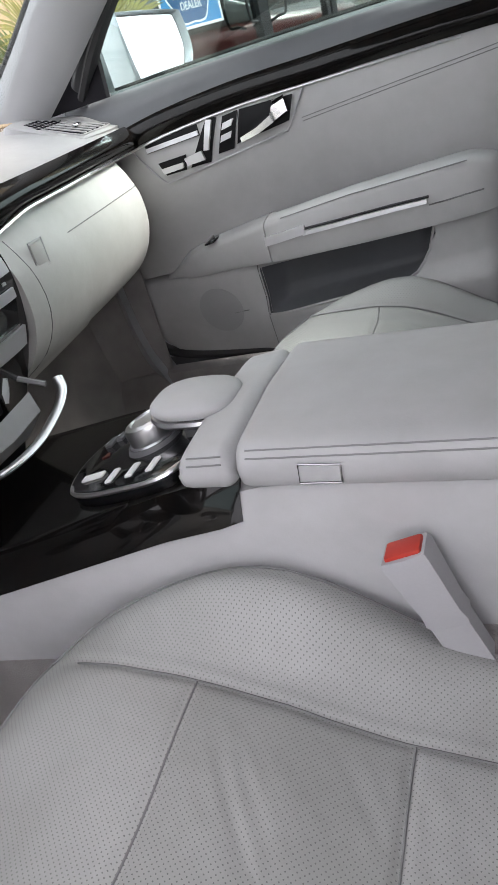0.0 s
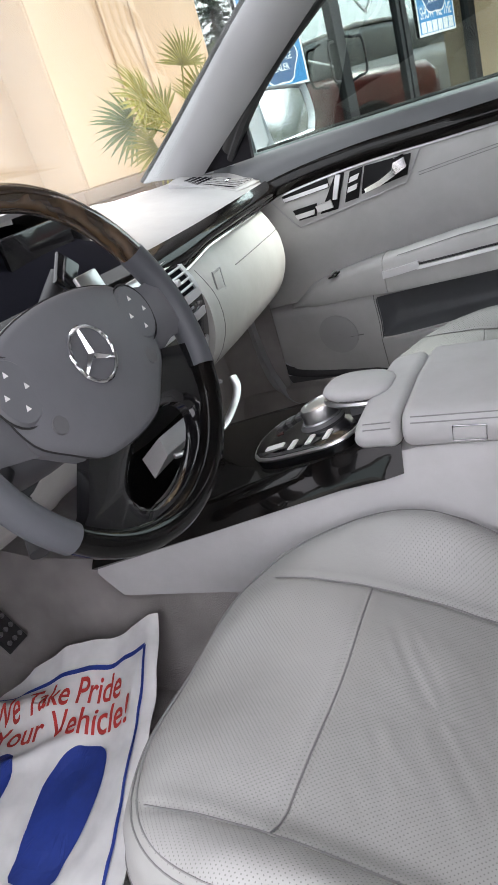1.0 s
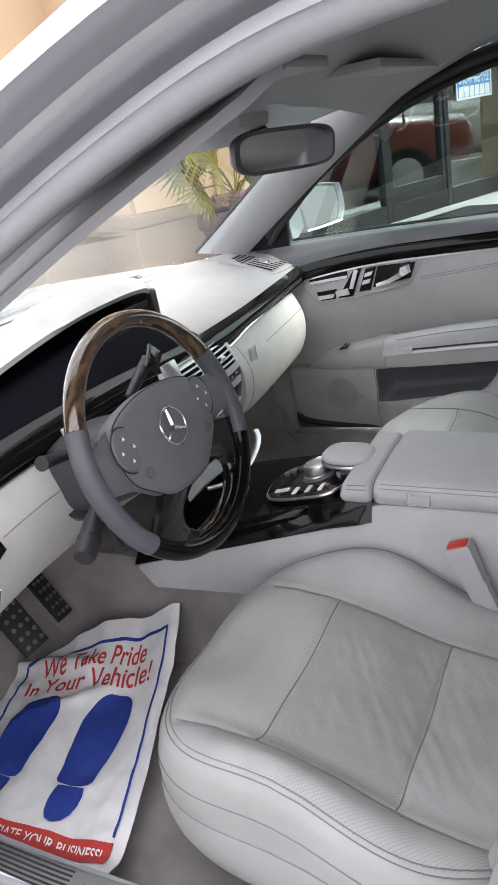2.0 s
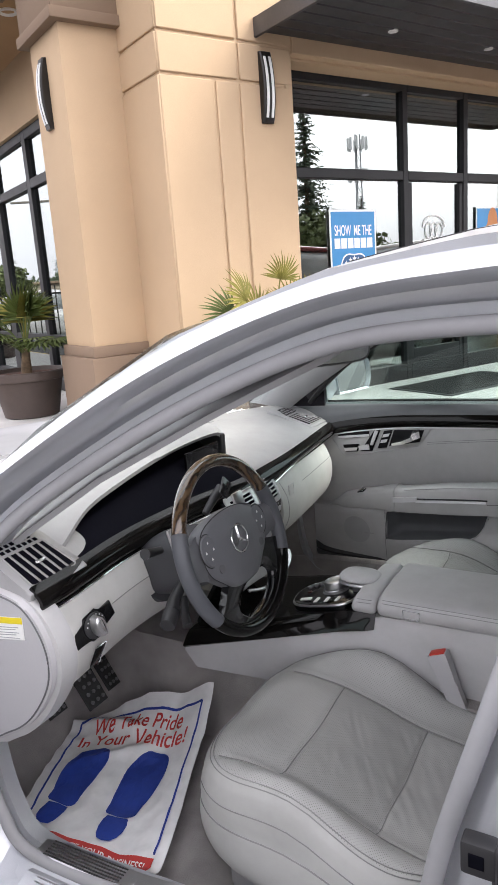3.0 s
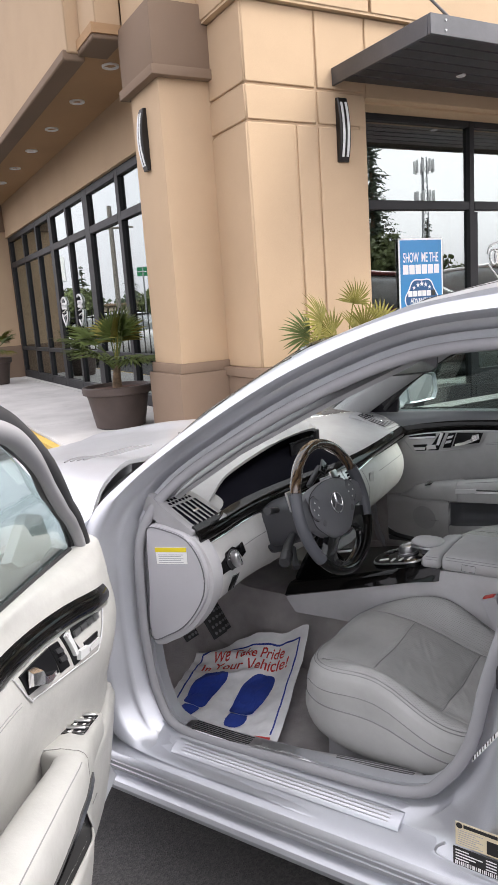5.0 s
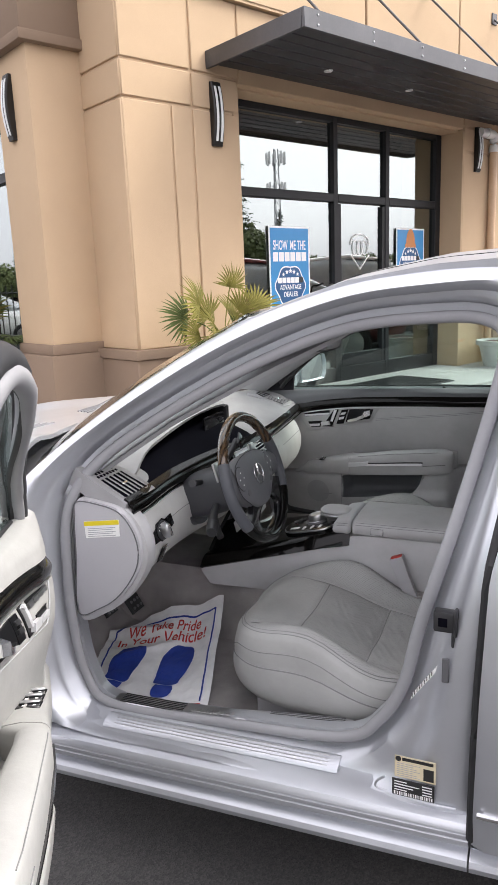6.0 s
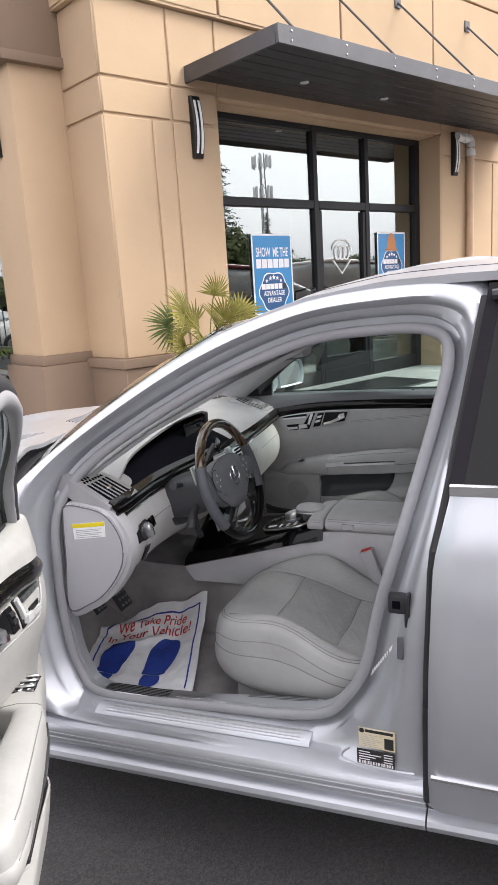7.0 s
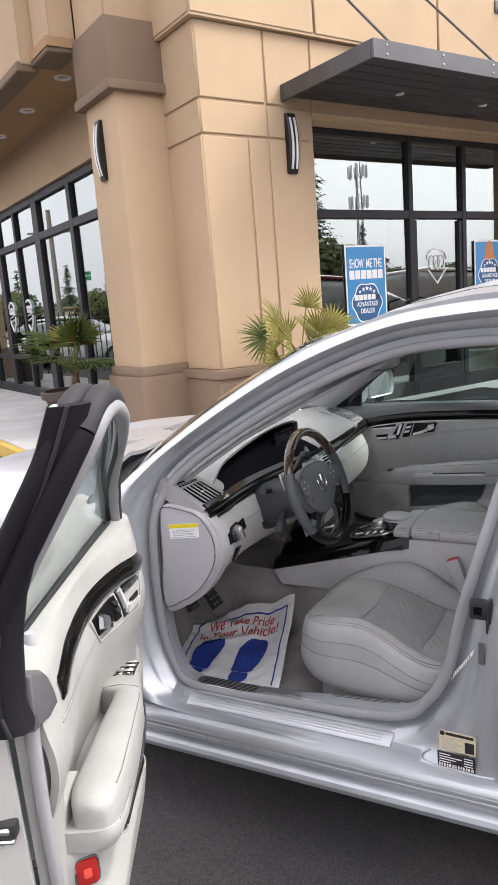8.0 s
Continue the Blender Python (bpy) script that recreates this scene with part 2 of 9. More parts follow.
M = dict(
    asphalt=asphalt_material(),
    concrete=plain("pavement_concrete", (0.50, 0.49, 0.47), 0.85, var=0.14, big=1.5, fine=90, relief=0.3),
    yellow=plain("kerb_yellow", (0.62, 0.42, 0.09), 0.7, var=0.2, fine=40),
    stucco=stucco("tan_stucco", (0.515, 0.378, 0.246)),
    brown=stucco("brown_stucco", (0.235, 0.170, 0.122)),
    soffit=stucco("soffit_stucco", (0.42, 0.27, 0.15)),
    frame=plain("bronze_aluminium", (0.015, 0.015, 0.017), 0.5, 0.0, var=0.2, spec=0.3),
    shop_glass=glass_pane("storefront_glass", (0.42, 0.45, 0.45), 0.33, 0.0, (0.86, 0.92, 0.90)),
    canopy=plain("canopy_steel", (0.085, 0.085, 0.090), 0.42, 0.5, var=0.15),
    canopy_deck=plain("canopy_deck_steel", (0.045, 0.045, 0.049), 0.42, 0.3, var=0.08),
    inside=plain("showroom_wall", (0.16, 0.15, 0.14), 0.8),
    poster_blue=plain("poster_blue", (0.035, 0.24, 0.52), 0.35, var=0.06),
    poster_navy=plain("poster_navy", (0.02, 0.09, 0.22), 0.35, var=0.05),
    white=plain("print_white", (0.80, 0.80, 0.79), 0.45, var=0.04),
    grey_print=plain("print_grey", (0.35, 0.36, 0.37), 0.5, var=0.05),
    black_print=plain("print_black", (0.02, 0.02, 0.02), 0.5, var=0.1),
    orange=plain("print_orange", (0.55, 0.22, 0.07), 0.5),
    lamp_metal=plain("lamp_dark_metal", (0.03, 0.028, 0.026), 0.35, 0.6),
    lamp_glass=plain("lamp_white_glass", (0.72, 0.73, 0.72), 0.2, var=0.05),
    pipe=plain("pipe_paint", (0.55, 0.38, 0.24), 0.5),
    pvc=plain("white_pvc", (0.75, 0.75, 0.73), 0.35, var=0.08),
    pot=plain("planter_brown", (0.075, 0.055, 0.047), 0.6, var=0.15, relief=0.1),
    pot_white=plain("planter_white", (0.62, 0.63, 0.60), 0.6, var=0.12, relief=0.2),
    soil=plain("bark_mulch", (0.10, 0.045, 0.03), 0.95, var=0.5, fine=70, relief=0.8, reach=0.01),
    frond=plain("palm_green", (0.085, 0.115, 0.03), 0.6, var=0.3, big=8, spec=0.25),
    frond_old=plain("palm_yellow_green", (0.165, 0.150, 0.032), 0.65, var=0.3, big=8, spec=0.2),
    bark=plain("palm_bark", (0.14, 0.095, 0.055), 0.9, var=0.4, big=20, relief=0.6, reach=0.01),
    leaf=plain("conifer_green", (0.075, 0.10, 0.06), 0.7, var=0.4),
    leaf2=plain("broadleaf_green", (0.10, 0.125, 0.04), 0.7, var=0.4),
    petal=plain("purple_petals", (0.35, 0.08, 0.30), 0.6, var=0.3),
    silver=paint("silver_paint", (0.60, 0.615, 0.645), 0.76, 0.42),
    maroon=paint("maroon_paint", (0.20, 0.045, 0.045), 0.1, 0.3),
    white_paint=paint("white_paint", (0.75, 0.75, 0.75), 0.0, 0.3),
    seal=plain("door_seal_rubber", (0.29, 0.29, 0.30), 0.62, var=0.06),
    framegrey=plain("frame_grey", (0.27, 0.27, 0.28), 0.5, var=0.06, fine=350, relief=0.1, reach=0.0006),
    darkseal=plain("dark_seal_rubber", (0.040, 0.040, 0.043), 0.65, var=0.12, spec=0.2),
    blackfelt=plain("black_trim_vinyl", (0.013, 0.012, 0.015), 0.65, var=0.2, fine=500, relief=0.2, reach=0.0006, spec=0.15),
    stitch=plain("grey_thread", (0.24, 0.24, 0.24), 0.8),
    cover_grey=plain("cover_grey", (0.11, 0.11, 0.115), 0.5, var=0.06, fine=350, relief=0.1, reach=0.0006),
    # chrome trim whose sky reflection is put into a pale base colour
    sheen_trim=plain("trim_sky_sheen", (0.66, 0.66, 0.67), 0.30, 0.35, var=0.05),
    darkchrome=plain("dark_chrome", (0.22, 0.22, 0.23), 0.16, 1.0, var=0.05),
    # glow in the middle of the door lamp, painted as a brighter red
    red_glow=plain("red_lens_glow", (0.75, 0.09, 0.06), 0.2, coat=1.0),
    speaker_cloth=plain("speaker_cloth", (0.385, 0.382, 0.382), 0.8, var=0.15, fine=900, relief=0.5, reach=0.001),
    rubber=plain("black_rubber", (0.018, 0.018, 0.019), 0.65, var=0.2),
    plastic=plain("black_plastic", (0.025, 0.025, 0.027), 0.45, var=0.15, fine=300, relief=0.1, reach=0.0005),
    chrome=plain("chrome", (0.82, 0.82, 0.83), 0.14, 1.0, var=0.04),
    satin=plain("satin_aluminium", (0.62, 0.62, 0.63), 0.34, 1.0, var=0.05),
    seat=leather("seat_leather", (0.378, 0.380, 0.370)),
    seat_holes=leather("seat_leather_perforated", (0.378, 0.380, 0.370), True),
    seat_worn=leather("seat_leather_worn", (0.330, 0.332, 0.323), True),
    cream=leather("light_leather", (0.56, 0.555, 0.535)),
    greyleather=leather("dash_leather", (0.47, 0.468, 0.475)),
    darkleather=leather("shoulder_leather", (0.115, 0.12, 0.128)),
    dashtop=leather("dash_top_leather", (0.31, 0.308, 0.312)),
    doorcream=leather("door_cream_leather", (0.37, 0.366, 0.352)),
    greyleather2=leather("door_leather", (0.455, 0.452, 0.452)),
    rim_leather=leather("rim_leather", (0.082, 0.086, 0.097)),
    # silver door edge in strong light: the brightness is in this whitish colour
    lit_edge_paint=plain("door_edge_paint_lit", (0.50, 0.495, 0.475), 0.35, 0.15, var=0.05),
    wheel_leather=leather("wheel_leather", (0.145, 0.148, 0.16)),
    greyplastic=plain("grey_plastic", (0.42, 0.415, 0.43), 0.55, var=0.05, fine=350, relief=0.12, reach=0.0006),
    darkgrey=plain("dark_grey_plastic", (0.11, 0.11, 0.115), 0.5, var=0.08, fine=350, relief=0.1, reach=0.0006),
    carpet=plain("grey_carpet", (0.37, 0.35, 0.34), 1.0, var=0.22, big=7, fine=700, relief=0.9, reach=0.004, spec=0.1),
    burl=burl("walnut_gloss"),
    column=plain("column_grey", (0.055, 0.056, 0.062), 0.5, var=0.08, fine=350, relief=0.1, reach=0.0006),
    pillar_cloth=plain("pillar_cloth", (0.33, 0.33, 0.333), 0.8, var=0.06, fine=500, relief=0.3, reach=0.0006),
    pit=plain("matt_black", (0.004, 0.004, 0.007), 0.7, var=0.1, spec=0.03),
    seam=plain("dark_thread", (0.20, 0.20, 0.20), 0.8),
    piano=plain("gloss_black", (0.007, 0.007, 0.008), 0.10, coat=0.35, spec=0.3),
    panel_black=plain("key_panel_black", (0.006, 0.006, 0.007), 0.30, spec=0.15),
    screen=plain("dark_screen", (0.006, 0.006, 0.007), 0.08, var=0.3),
    car_glass=glass_pane("clear_car_glass", (0.93, 0.96, 0.95), 0.10),
    dark_glass=glass_pane("tinted_car_glass", (0.03, 0.035, 0.05), 0.026),
    green_glass=glass_pane("green_tint_glass", (0.74, 0.83, 0.81), 0.07),
    mirror=plain("mirror_silver", (0.88, 0.89, 0.90), 0.085, 1.0, var=0.0),
    dark_red=plain("dark_red_key", (0.10, 0.028, 0.022), 0.35),
    red_plastic=plain("red_plastic", (0.50, 0.035, 0.02), 0.4),
    red_lens=plain("red_lens", (0.38, 0.012, 0.01), 0.12, coat=1.0),
    paper=plain("white_paper", (0.72, 0.72, 0.72), 0.8, var=0.10, big=14, fine=40),
    blue_ink=plain("blue_ink", (0.018, 0.045, 0.27), 0.7, var=0.18, big=12),
    red_ink=plain("red_ink", (0.48, 0.04, 0.035), 0.7, var=0.12),
    yellow_print=plain("label_yellow", (0.72, 0.58, 0.02), 0.5),
    cream_print=plain("label_cream", (0.66, 0.58, 0.40), 0.5),
    sign_green=plain("sign_green", (0.02, 0.20, 0.09), 0.4),
    sign_red=plain("sign_red", (0.45, 0.02, 0.02), 0.4),
    far_wall=plain("far_tan_wall", (0.42, 0.36, 0.28), 0.9, var=0.1),
    black_paint=paint("black_paint", (0.02, 0.02, 0.022), 0.1, 0.3),
    fence=plain("fence_black", (0.02, 0.02, 0.02), 0.5),
    pole_wood=plain("weathered_pole", (0.20, 0.18, 0.16), 0.85, var=0.3, big=12),
    # parked cars' windows: mirrored sky painted in as a lighter grey
    parked_sky_glass=plain("parked_car_glass_sky_grey", (0.34, 0.36, 0.37), 0.08, var=0.2),
    steel=plain("galvanised_steel", (0.32, 0.33, 0.34), 0.5, 0.5),
)


# ---- building blocks ----
def thing(name, label, category, group="", kind=""):
    return tagged(new(name), label, category, group, kind)


def part(name, bm, material, parent=None, label="", smooth=True, sharp=38):
    """One mesh object out of a bmesh, under a thing or a part."""
    bmesh.ops.recalc_face_normals(bm, faces=bm.faces)
    me = bpy.data.meshes.new(name)
    bm.to_mesh(me)
    bm.free()
    me.materials.append(material)
    if smooth:
        me.polygons.foreach_set("use_smooth", [True] * len(me.polygons))
        me.set_sharp_from_angle(angle=radians(sharp))
    ob = new(name, me)
    ob.parent = parent
    return tagged(ob, label)


def spline(pts, n=6, closed=False):
    """Catmull-Rom through pts, n steps a span."""
    P = [Vector(p) for p in pts]
    out, k = [], len(P)
    for i in range(k if closed else k - 1):
        a, b, c, e = (P[(i + j) % k] if closed else P[min(max(i + j, 0), k - 1)] for j in (-1, 0, 1, 2))
        for s in range(n):
            t = s / n
            out.append(0.5 * (2 * b + (c - a) * t + (2 * a - 5 * b + 4 * c - e) * t * t + (3 * b - a - 3 * c + e) * t ** 3))
    if not closed:
        out.append(P[-1].copy())
    return out


def loft(rings, bm=None, ring_closed=True, caps=True, path_closed=False):
    bm = bm or bmesh.new()
    vs = [[bm.verts.new(p) for p in r] for r in rings]
    n = len(vs[0])
    pairs = list(zip(vs, vs[1:])) + ([(vs[-1], vs[0])] if path_closed else [])
    for a, b in pairs:
        for i in range(n if ring_closed else n - 1):
            j = (i + 1) % n
            bm.faces.new((a[i], a[j], b[j], b[i]))
    if caps and ring_closed and not path_closed:
        bm.faces.new(vs[0][::-1])
        bm.faces.new(vs[-1])
    return bm


def sweep(path, radius, sides=10, closed=False, flat=1.0, up=(0, 0, 1), bm=None):
    """A tube along a path; radius: a number or one for each point; flat: its second half-axis as a share of the first."""
    path = [Vector(p) for p in path]
    rings, k = [], len(path)
    for i, p in enumerate(path):
        t = (path[(i + 1) % k] - path[i - 1]) if closed else (path[min(i + 1, k - 1)] - path[max(i - 1, 0)])
        t.normalize()
        side = t.cross(Vector(up))
        side = side.normalized() if side.length > 1e-5 else t.orthogonal().normalized()
        high = side.cross(t)
        r = radius[i] if isinstance(radius, (list, tuple)) else radius
        rings.append([p + side * (r * math.cos(a)) + high * (r * flat * math.sin(a)) for a in (2 * math.pi * s / sides for s in range(sides))])
    return loft(rings, bm, path_closed=closed)


def rbox(lo, hi, r=0.005, seg=2, m=None, bm=None):
    """A box from corner to corner with rounded edges."""
    out = bm or bmesh.new()
    b = bmesh.new()
    lo, hi = Vector(lo), Vector(hi)
    bmesh.ops.create_cube(b, size=1.0, matrix=Matrix.Translation((lo + hi) / 2) @ Matrix.Diagonal((*(hi - lo), 1)))
    if r:
        bmesh.ops.bevel(b, geom=b.edges[:], offset=min(r, 0.49 * min(abs(x) for x in (hi - lo))), segments=seg, profile=0.6, affect="EDGES")
    if m is not None:
        b.transform(m)
    return join(out, b)


def join(out, b):
    index = {v: out.verts.new(v.co) for v in b.verts}
    for f in b.faces:
        out.faces.new([index[v] for v in f.verts])
    b.free()
    return out


def prism(outline, depth, m=None, r=0.0, seg=2, bm=None):
    """An outline in x, y pulled up along z, its upper rim rounded."""
    out = bm or bmesh.new()
    b = bmesh.new()
    low = [b.verts.new((p[0], p[1], 0)) for p in outline]
    top = [b.verts.new((p[0], p[1], depth)) for p in outline]
    k = len(low)
    b.faces.new(low[::-1])
    b.faces.new(top)
    for i in range(k):
        b.faces.new((low[i], low[(i + 1) % k], top[(i + 1) % k], top[i]))
    if r:
        rim = [e for e in b.edges if e.verts[0] in top and e.verts[1] in top]
        bmesh.ops.bevel(b, geom=rim, offset=r, segments=seg, profile=0.5, affect="EDGES")
    if m is not None:
        b.transform(m)
    return join(out, b)


def shell(f, nu, nv, thick, bm=None):
    """A bent sheet: f(s, t) for s, t in 0..1, thickened along its normals."""
    g = [[Vector(f(i / nu, j / nv)) for j in range(nv + 1)] for i in range(nu + 1)]
    bm = bm or bmesh.new()
    layers = []
    for side in (0.0, -thick):
        rows = []
        for i in range(nu + 1):
            row = []
            for j in range(nv + 1):
                a = g[min(i + 1, nu)][j] - g[max(i - 1, 0)][j]
                b = g[i][min(j + 1, nv)] - g[i][max(j - 1, 0)]
                n = a.cross(b)
                n = n.normalized() if n.length > 1e-9 else Vector((0, 0, 1))
                row.append(bm.verts.new(g[i][j] + n * side))
            rows.append(row)
        layers.append(rows)
    A, B = layers
    for i in range(nu):
        for j in range(nv):
            bm.faces.new((A[i][j], A[i + 1][j], A[i + 1][j + 1], A[i][j + 1]))
            bm.faces.new((B[i][j], B[i][j + 1], B[i + 1][j + 1], B[i + 1][j]))
    for i in range(nu):
        bm.faces.new((A[i][0], B[i][0], B[i + 1][0], A[i + 1][0]))
        bm.faces.new((A[i][nv], A[i + 1][nv], B[i + 1][nv], B[i][nv]))
    for j in range(nv):
        bm.faces.new((A[0][j], A[0][j + 1], B[0][j + 1], B[0][j]))
        bm.faces.new((A[nu][j], B[nu][j], B[nu][j + 1], A[nu][j + 1]))
    return bm


def lathe(profile, n=24, m=None, bm=None):
    """Profile of (radius, height) turned round z."""
    out = bm or bmesh.new()
    b = loft([[Vector((r * math.cos(a), r * math.sin(a), h)) for a in (2 * math.pi * s / n for s in range(n))] for r, h in profile])
    if m is not None:
        b.transform(m)
    return join(out, b)


def writing(text, size, m, thick=0.0008, align="CENTER", squeeze=1.0, width=0.0):
    """Words in the built-in font as a bmesh: x along the line, y up, at the pose m. width: stretch to this length."""
    cu = bpy.data.curves.new("words", "FONT")
    cu.body, cu.size, cu.align_x, cu.extrude, cu.offset = text, size, align, thick / 2, size * 0.012
    ob = bpy.data.objects.new("words", cu)
    scene.collection.objects.link(ob)
    me = bpy.data.meshes.new_from_object(ob.evaluated_get(bpy.context.evaluated_depsgraph_get()))
    bm = bmesh.new()
    bm.from_mesh(me)
    bpy.data.objects.remove(ob)
    bpy.data.curves.remove(cu)
    bpy.data.meshes.remove(me)
    if width:
        xs = [v.co.x for v in bm.verts]
        squeeze = width / (max(xs) - min(xs))
    bm.transform(m @ Matrix.Diagonal((squeeze, 1, 1, 1)))
    return bm


def basis(o, x, y, z):
    m = Matrix.Identity(4)
    for c, v in enumerate((x, y, z, o)):
        for r in range(3):
            m[r][c] = v[r]
    return m


def smooth01(t):
    t = min(1.0, max(0.0, t))
    return t * t * (3 - 2 * t)


def curve(keys, x):
    """Smooth value through (x, value) keys, without corners at them."""
    if x <= keys[0][0]:
        return keys[0][1]
    if x >= keys[-1][0]:
        return keys[-1][1]
    n = len(keys)
    i = next(k for k in range(n - 1) if x <= keys[k + 1][0])
    (x0, y0), (x1, y1) = keys[i], keys[i + 1]
    d = (y1 - y0) / (x1 - x0)
    m0 = d if i == 0 else ((y1 - keys[i - 1][1]) / (x1 - keys[i - 1][0]))
    m1 = d if i == n - 2 else ((keys[i + 2][1] - y0) / (keys[i + 2][0] - x0))
    t, h = (x - x0) / (x1 - x0), x1 - x0
    return (2 * t ** 3 - 3 * t ** 2 + 1) * y0 + (t ** 3 - 2 * t ** 2 + t) * h * m0 + (3 * t ** 2 - 2 * t ** 3) * y1 + (t ** 3 - t ** 2) * h * m1


def line(keys, x):
    if x <= keys[0][0]:
        return keys[0][1]
    for (a, va), (b, vb) in zip(keys, keys[1:]):
        if x <= b:
            return va + (vb - va) * (x - a) / (b - a)
    return keys[-1][1]


# ---- the building's own axes: u along the front, v out of it ----
TURN_B = radians(63.5)
DU = Vector((math.cos(TURN_B), math.sin(TURN_B), 0))
DV = Vector((math.sin(TURN_B), -math.cos(TURN_B), 0))
UP = Vector((0, 0, 1))
BM = Matrix.Translation((1.935, -2.274, 1.518)) @ Matrix.Scale(1.0385, 4) @ Matrix.Translation((-1.935, -2.274 * -1, -1.518)) @ basis(Vector((-0.84, 3.60, 0)), DU, DV, UP)
BT = BM @ Matrix(((1, 0, 0, 0), (0, 0, 1, 0), (0, 1, 0, 0), (0, 0, 0, 1)))
BI = BM.inverted()


def ubox(u0, u1, v0, v1, z0, z1, r=0.006, bm=None, seg=1):
    return rbox((u0, v0, z0), (u1, v1, z1), r, seg, BM, bm)


PAVE = 0.41
LOT = 0.06


# ---- ground ----
def lot_height(x, y):
    p = BI @ Vector((x, y, 0))
    du, dv = max(-2.6 - p.x, 0.0), max(p.y - 1.2, 0.0)
    away = math.hypot(du, dv) if p.y > 1.2 or p.x < -2.6 else 0.0
    return LOT + 0.17 * (1 - smooth01(away / 2.6))


def ground_sheet():
    steps = [-400, -150, -60, -30, -18] + [-12 + 0.75 * i for i in range(33)] + [18, 30, 60, 150, 400]
    bm = bmesh.new()
    g = [[bm.verts.new((x, y, lot_height(x, y))) for y in steps] for x in steps]
    for i in range(len(steps) - 1):
        for j in range(len(steps) - 1):
            bm.faces.new((g[i][j], g[i + 1][j], g[i + 1][j + 1], g[i][j + 1]))
    tagged(part("ground", bm, M["asphalt"]), "dark worn asphalt parking lot", "ground", kind="structure")


ground_sheet()


# ---- pavement: slabs with joints, a painted kerb ----
def pavement():
    pv = thing("pavement", "pale concrete pavement slabs along the shop front", "pavement", kind="structure")
    part("bed", ubox(-2.33, 9.0, -11.5, 1.02, -0.3, PAVE - 0.012, 0.0), M["concrete"], pv)
    for i in range(8):
        for j in range(9):
            u0, v0 = -2.325 + 1.42 * i, -11.4 + 1.46 * j
            if (u0 > -0.9 and v0 + 1.46 < -0.35) or v0 > 0.9:
                continue
            part("slab", ubox(u0 + 0.006, u0 + 1.414, v0 + 0.006, min(v0 + 1.454, 1.01), PAVE - 0.05, PAVE, 0.006), M["concrete"], pv)
    part("kerb", ubox(-2.42, -2.335, -11.5, 1.20, -0.3, PAVE - 0.01, 0.02, seg=2), M["yellow"], pv, "worn yellow painted kerb")
    part("kerb", ubox(-2.33, 9.0, 1.03, 1.20, -0.3, PAVE - 0.01, 0.02, seg=2), M["concrete"], pv)


pavement()


# ---- building ----
building = thing("building", "tan stucco shop building with brown base and windows with the sky's reflection put into their grey", "building", kind="structure")


def panels(name, us, zs, v0, v1, axis="front", mat="stucco", gap=0.011):
    """Stucco panels parted by reveals. axis front: us along u; side: us along v at u v0..v1."""
    for a, b in zip(us, us[1:]):
        for c, e in zip(zs, zs[1:]):
            lo, hi = a + gap, b - gap
            bm = ubox(lo, hi, v0, v1, c + gap, e - gap, 0.007) if axis == "front" else ubox(v0, v1, lo, hi, c + gap, e - gap, 0.007)
            part("wall_panel", bm, M[mat], building)


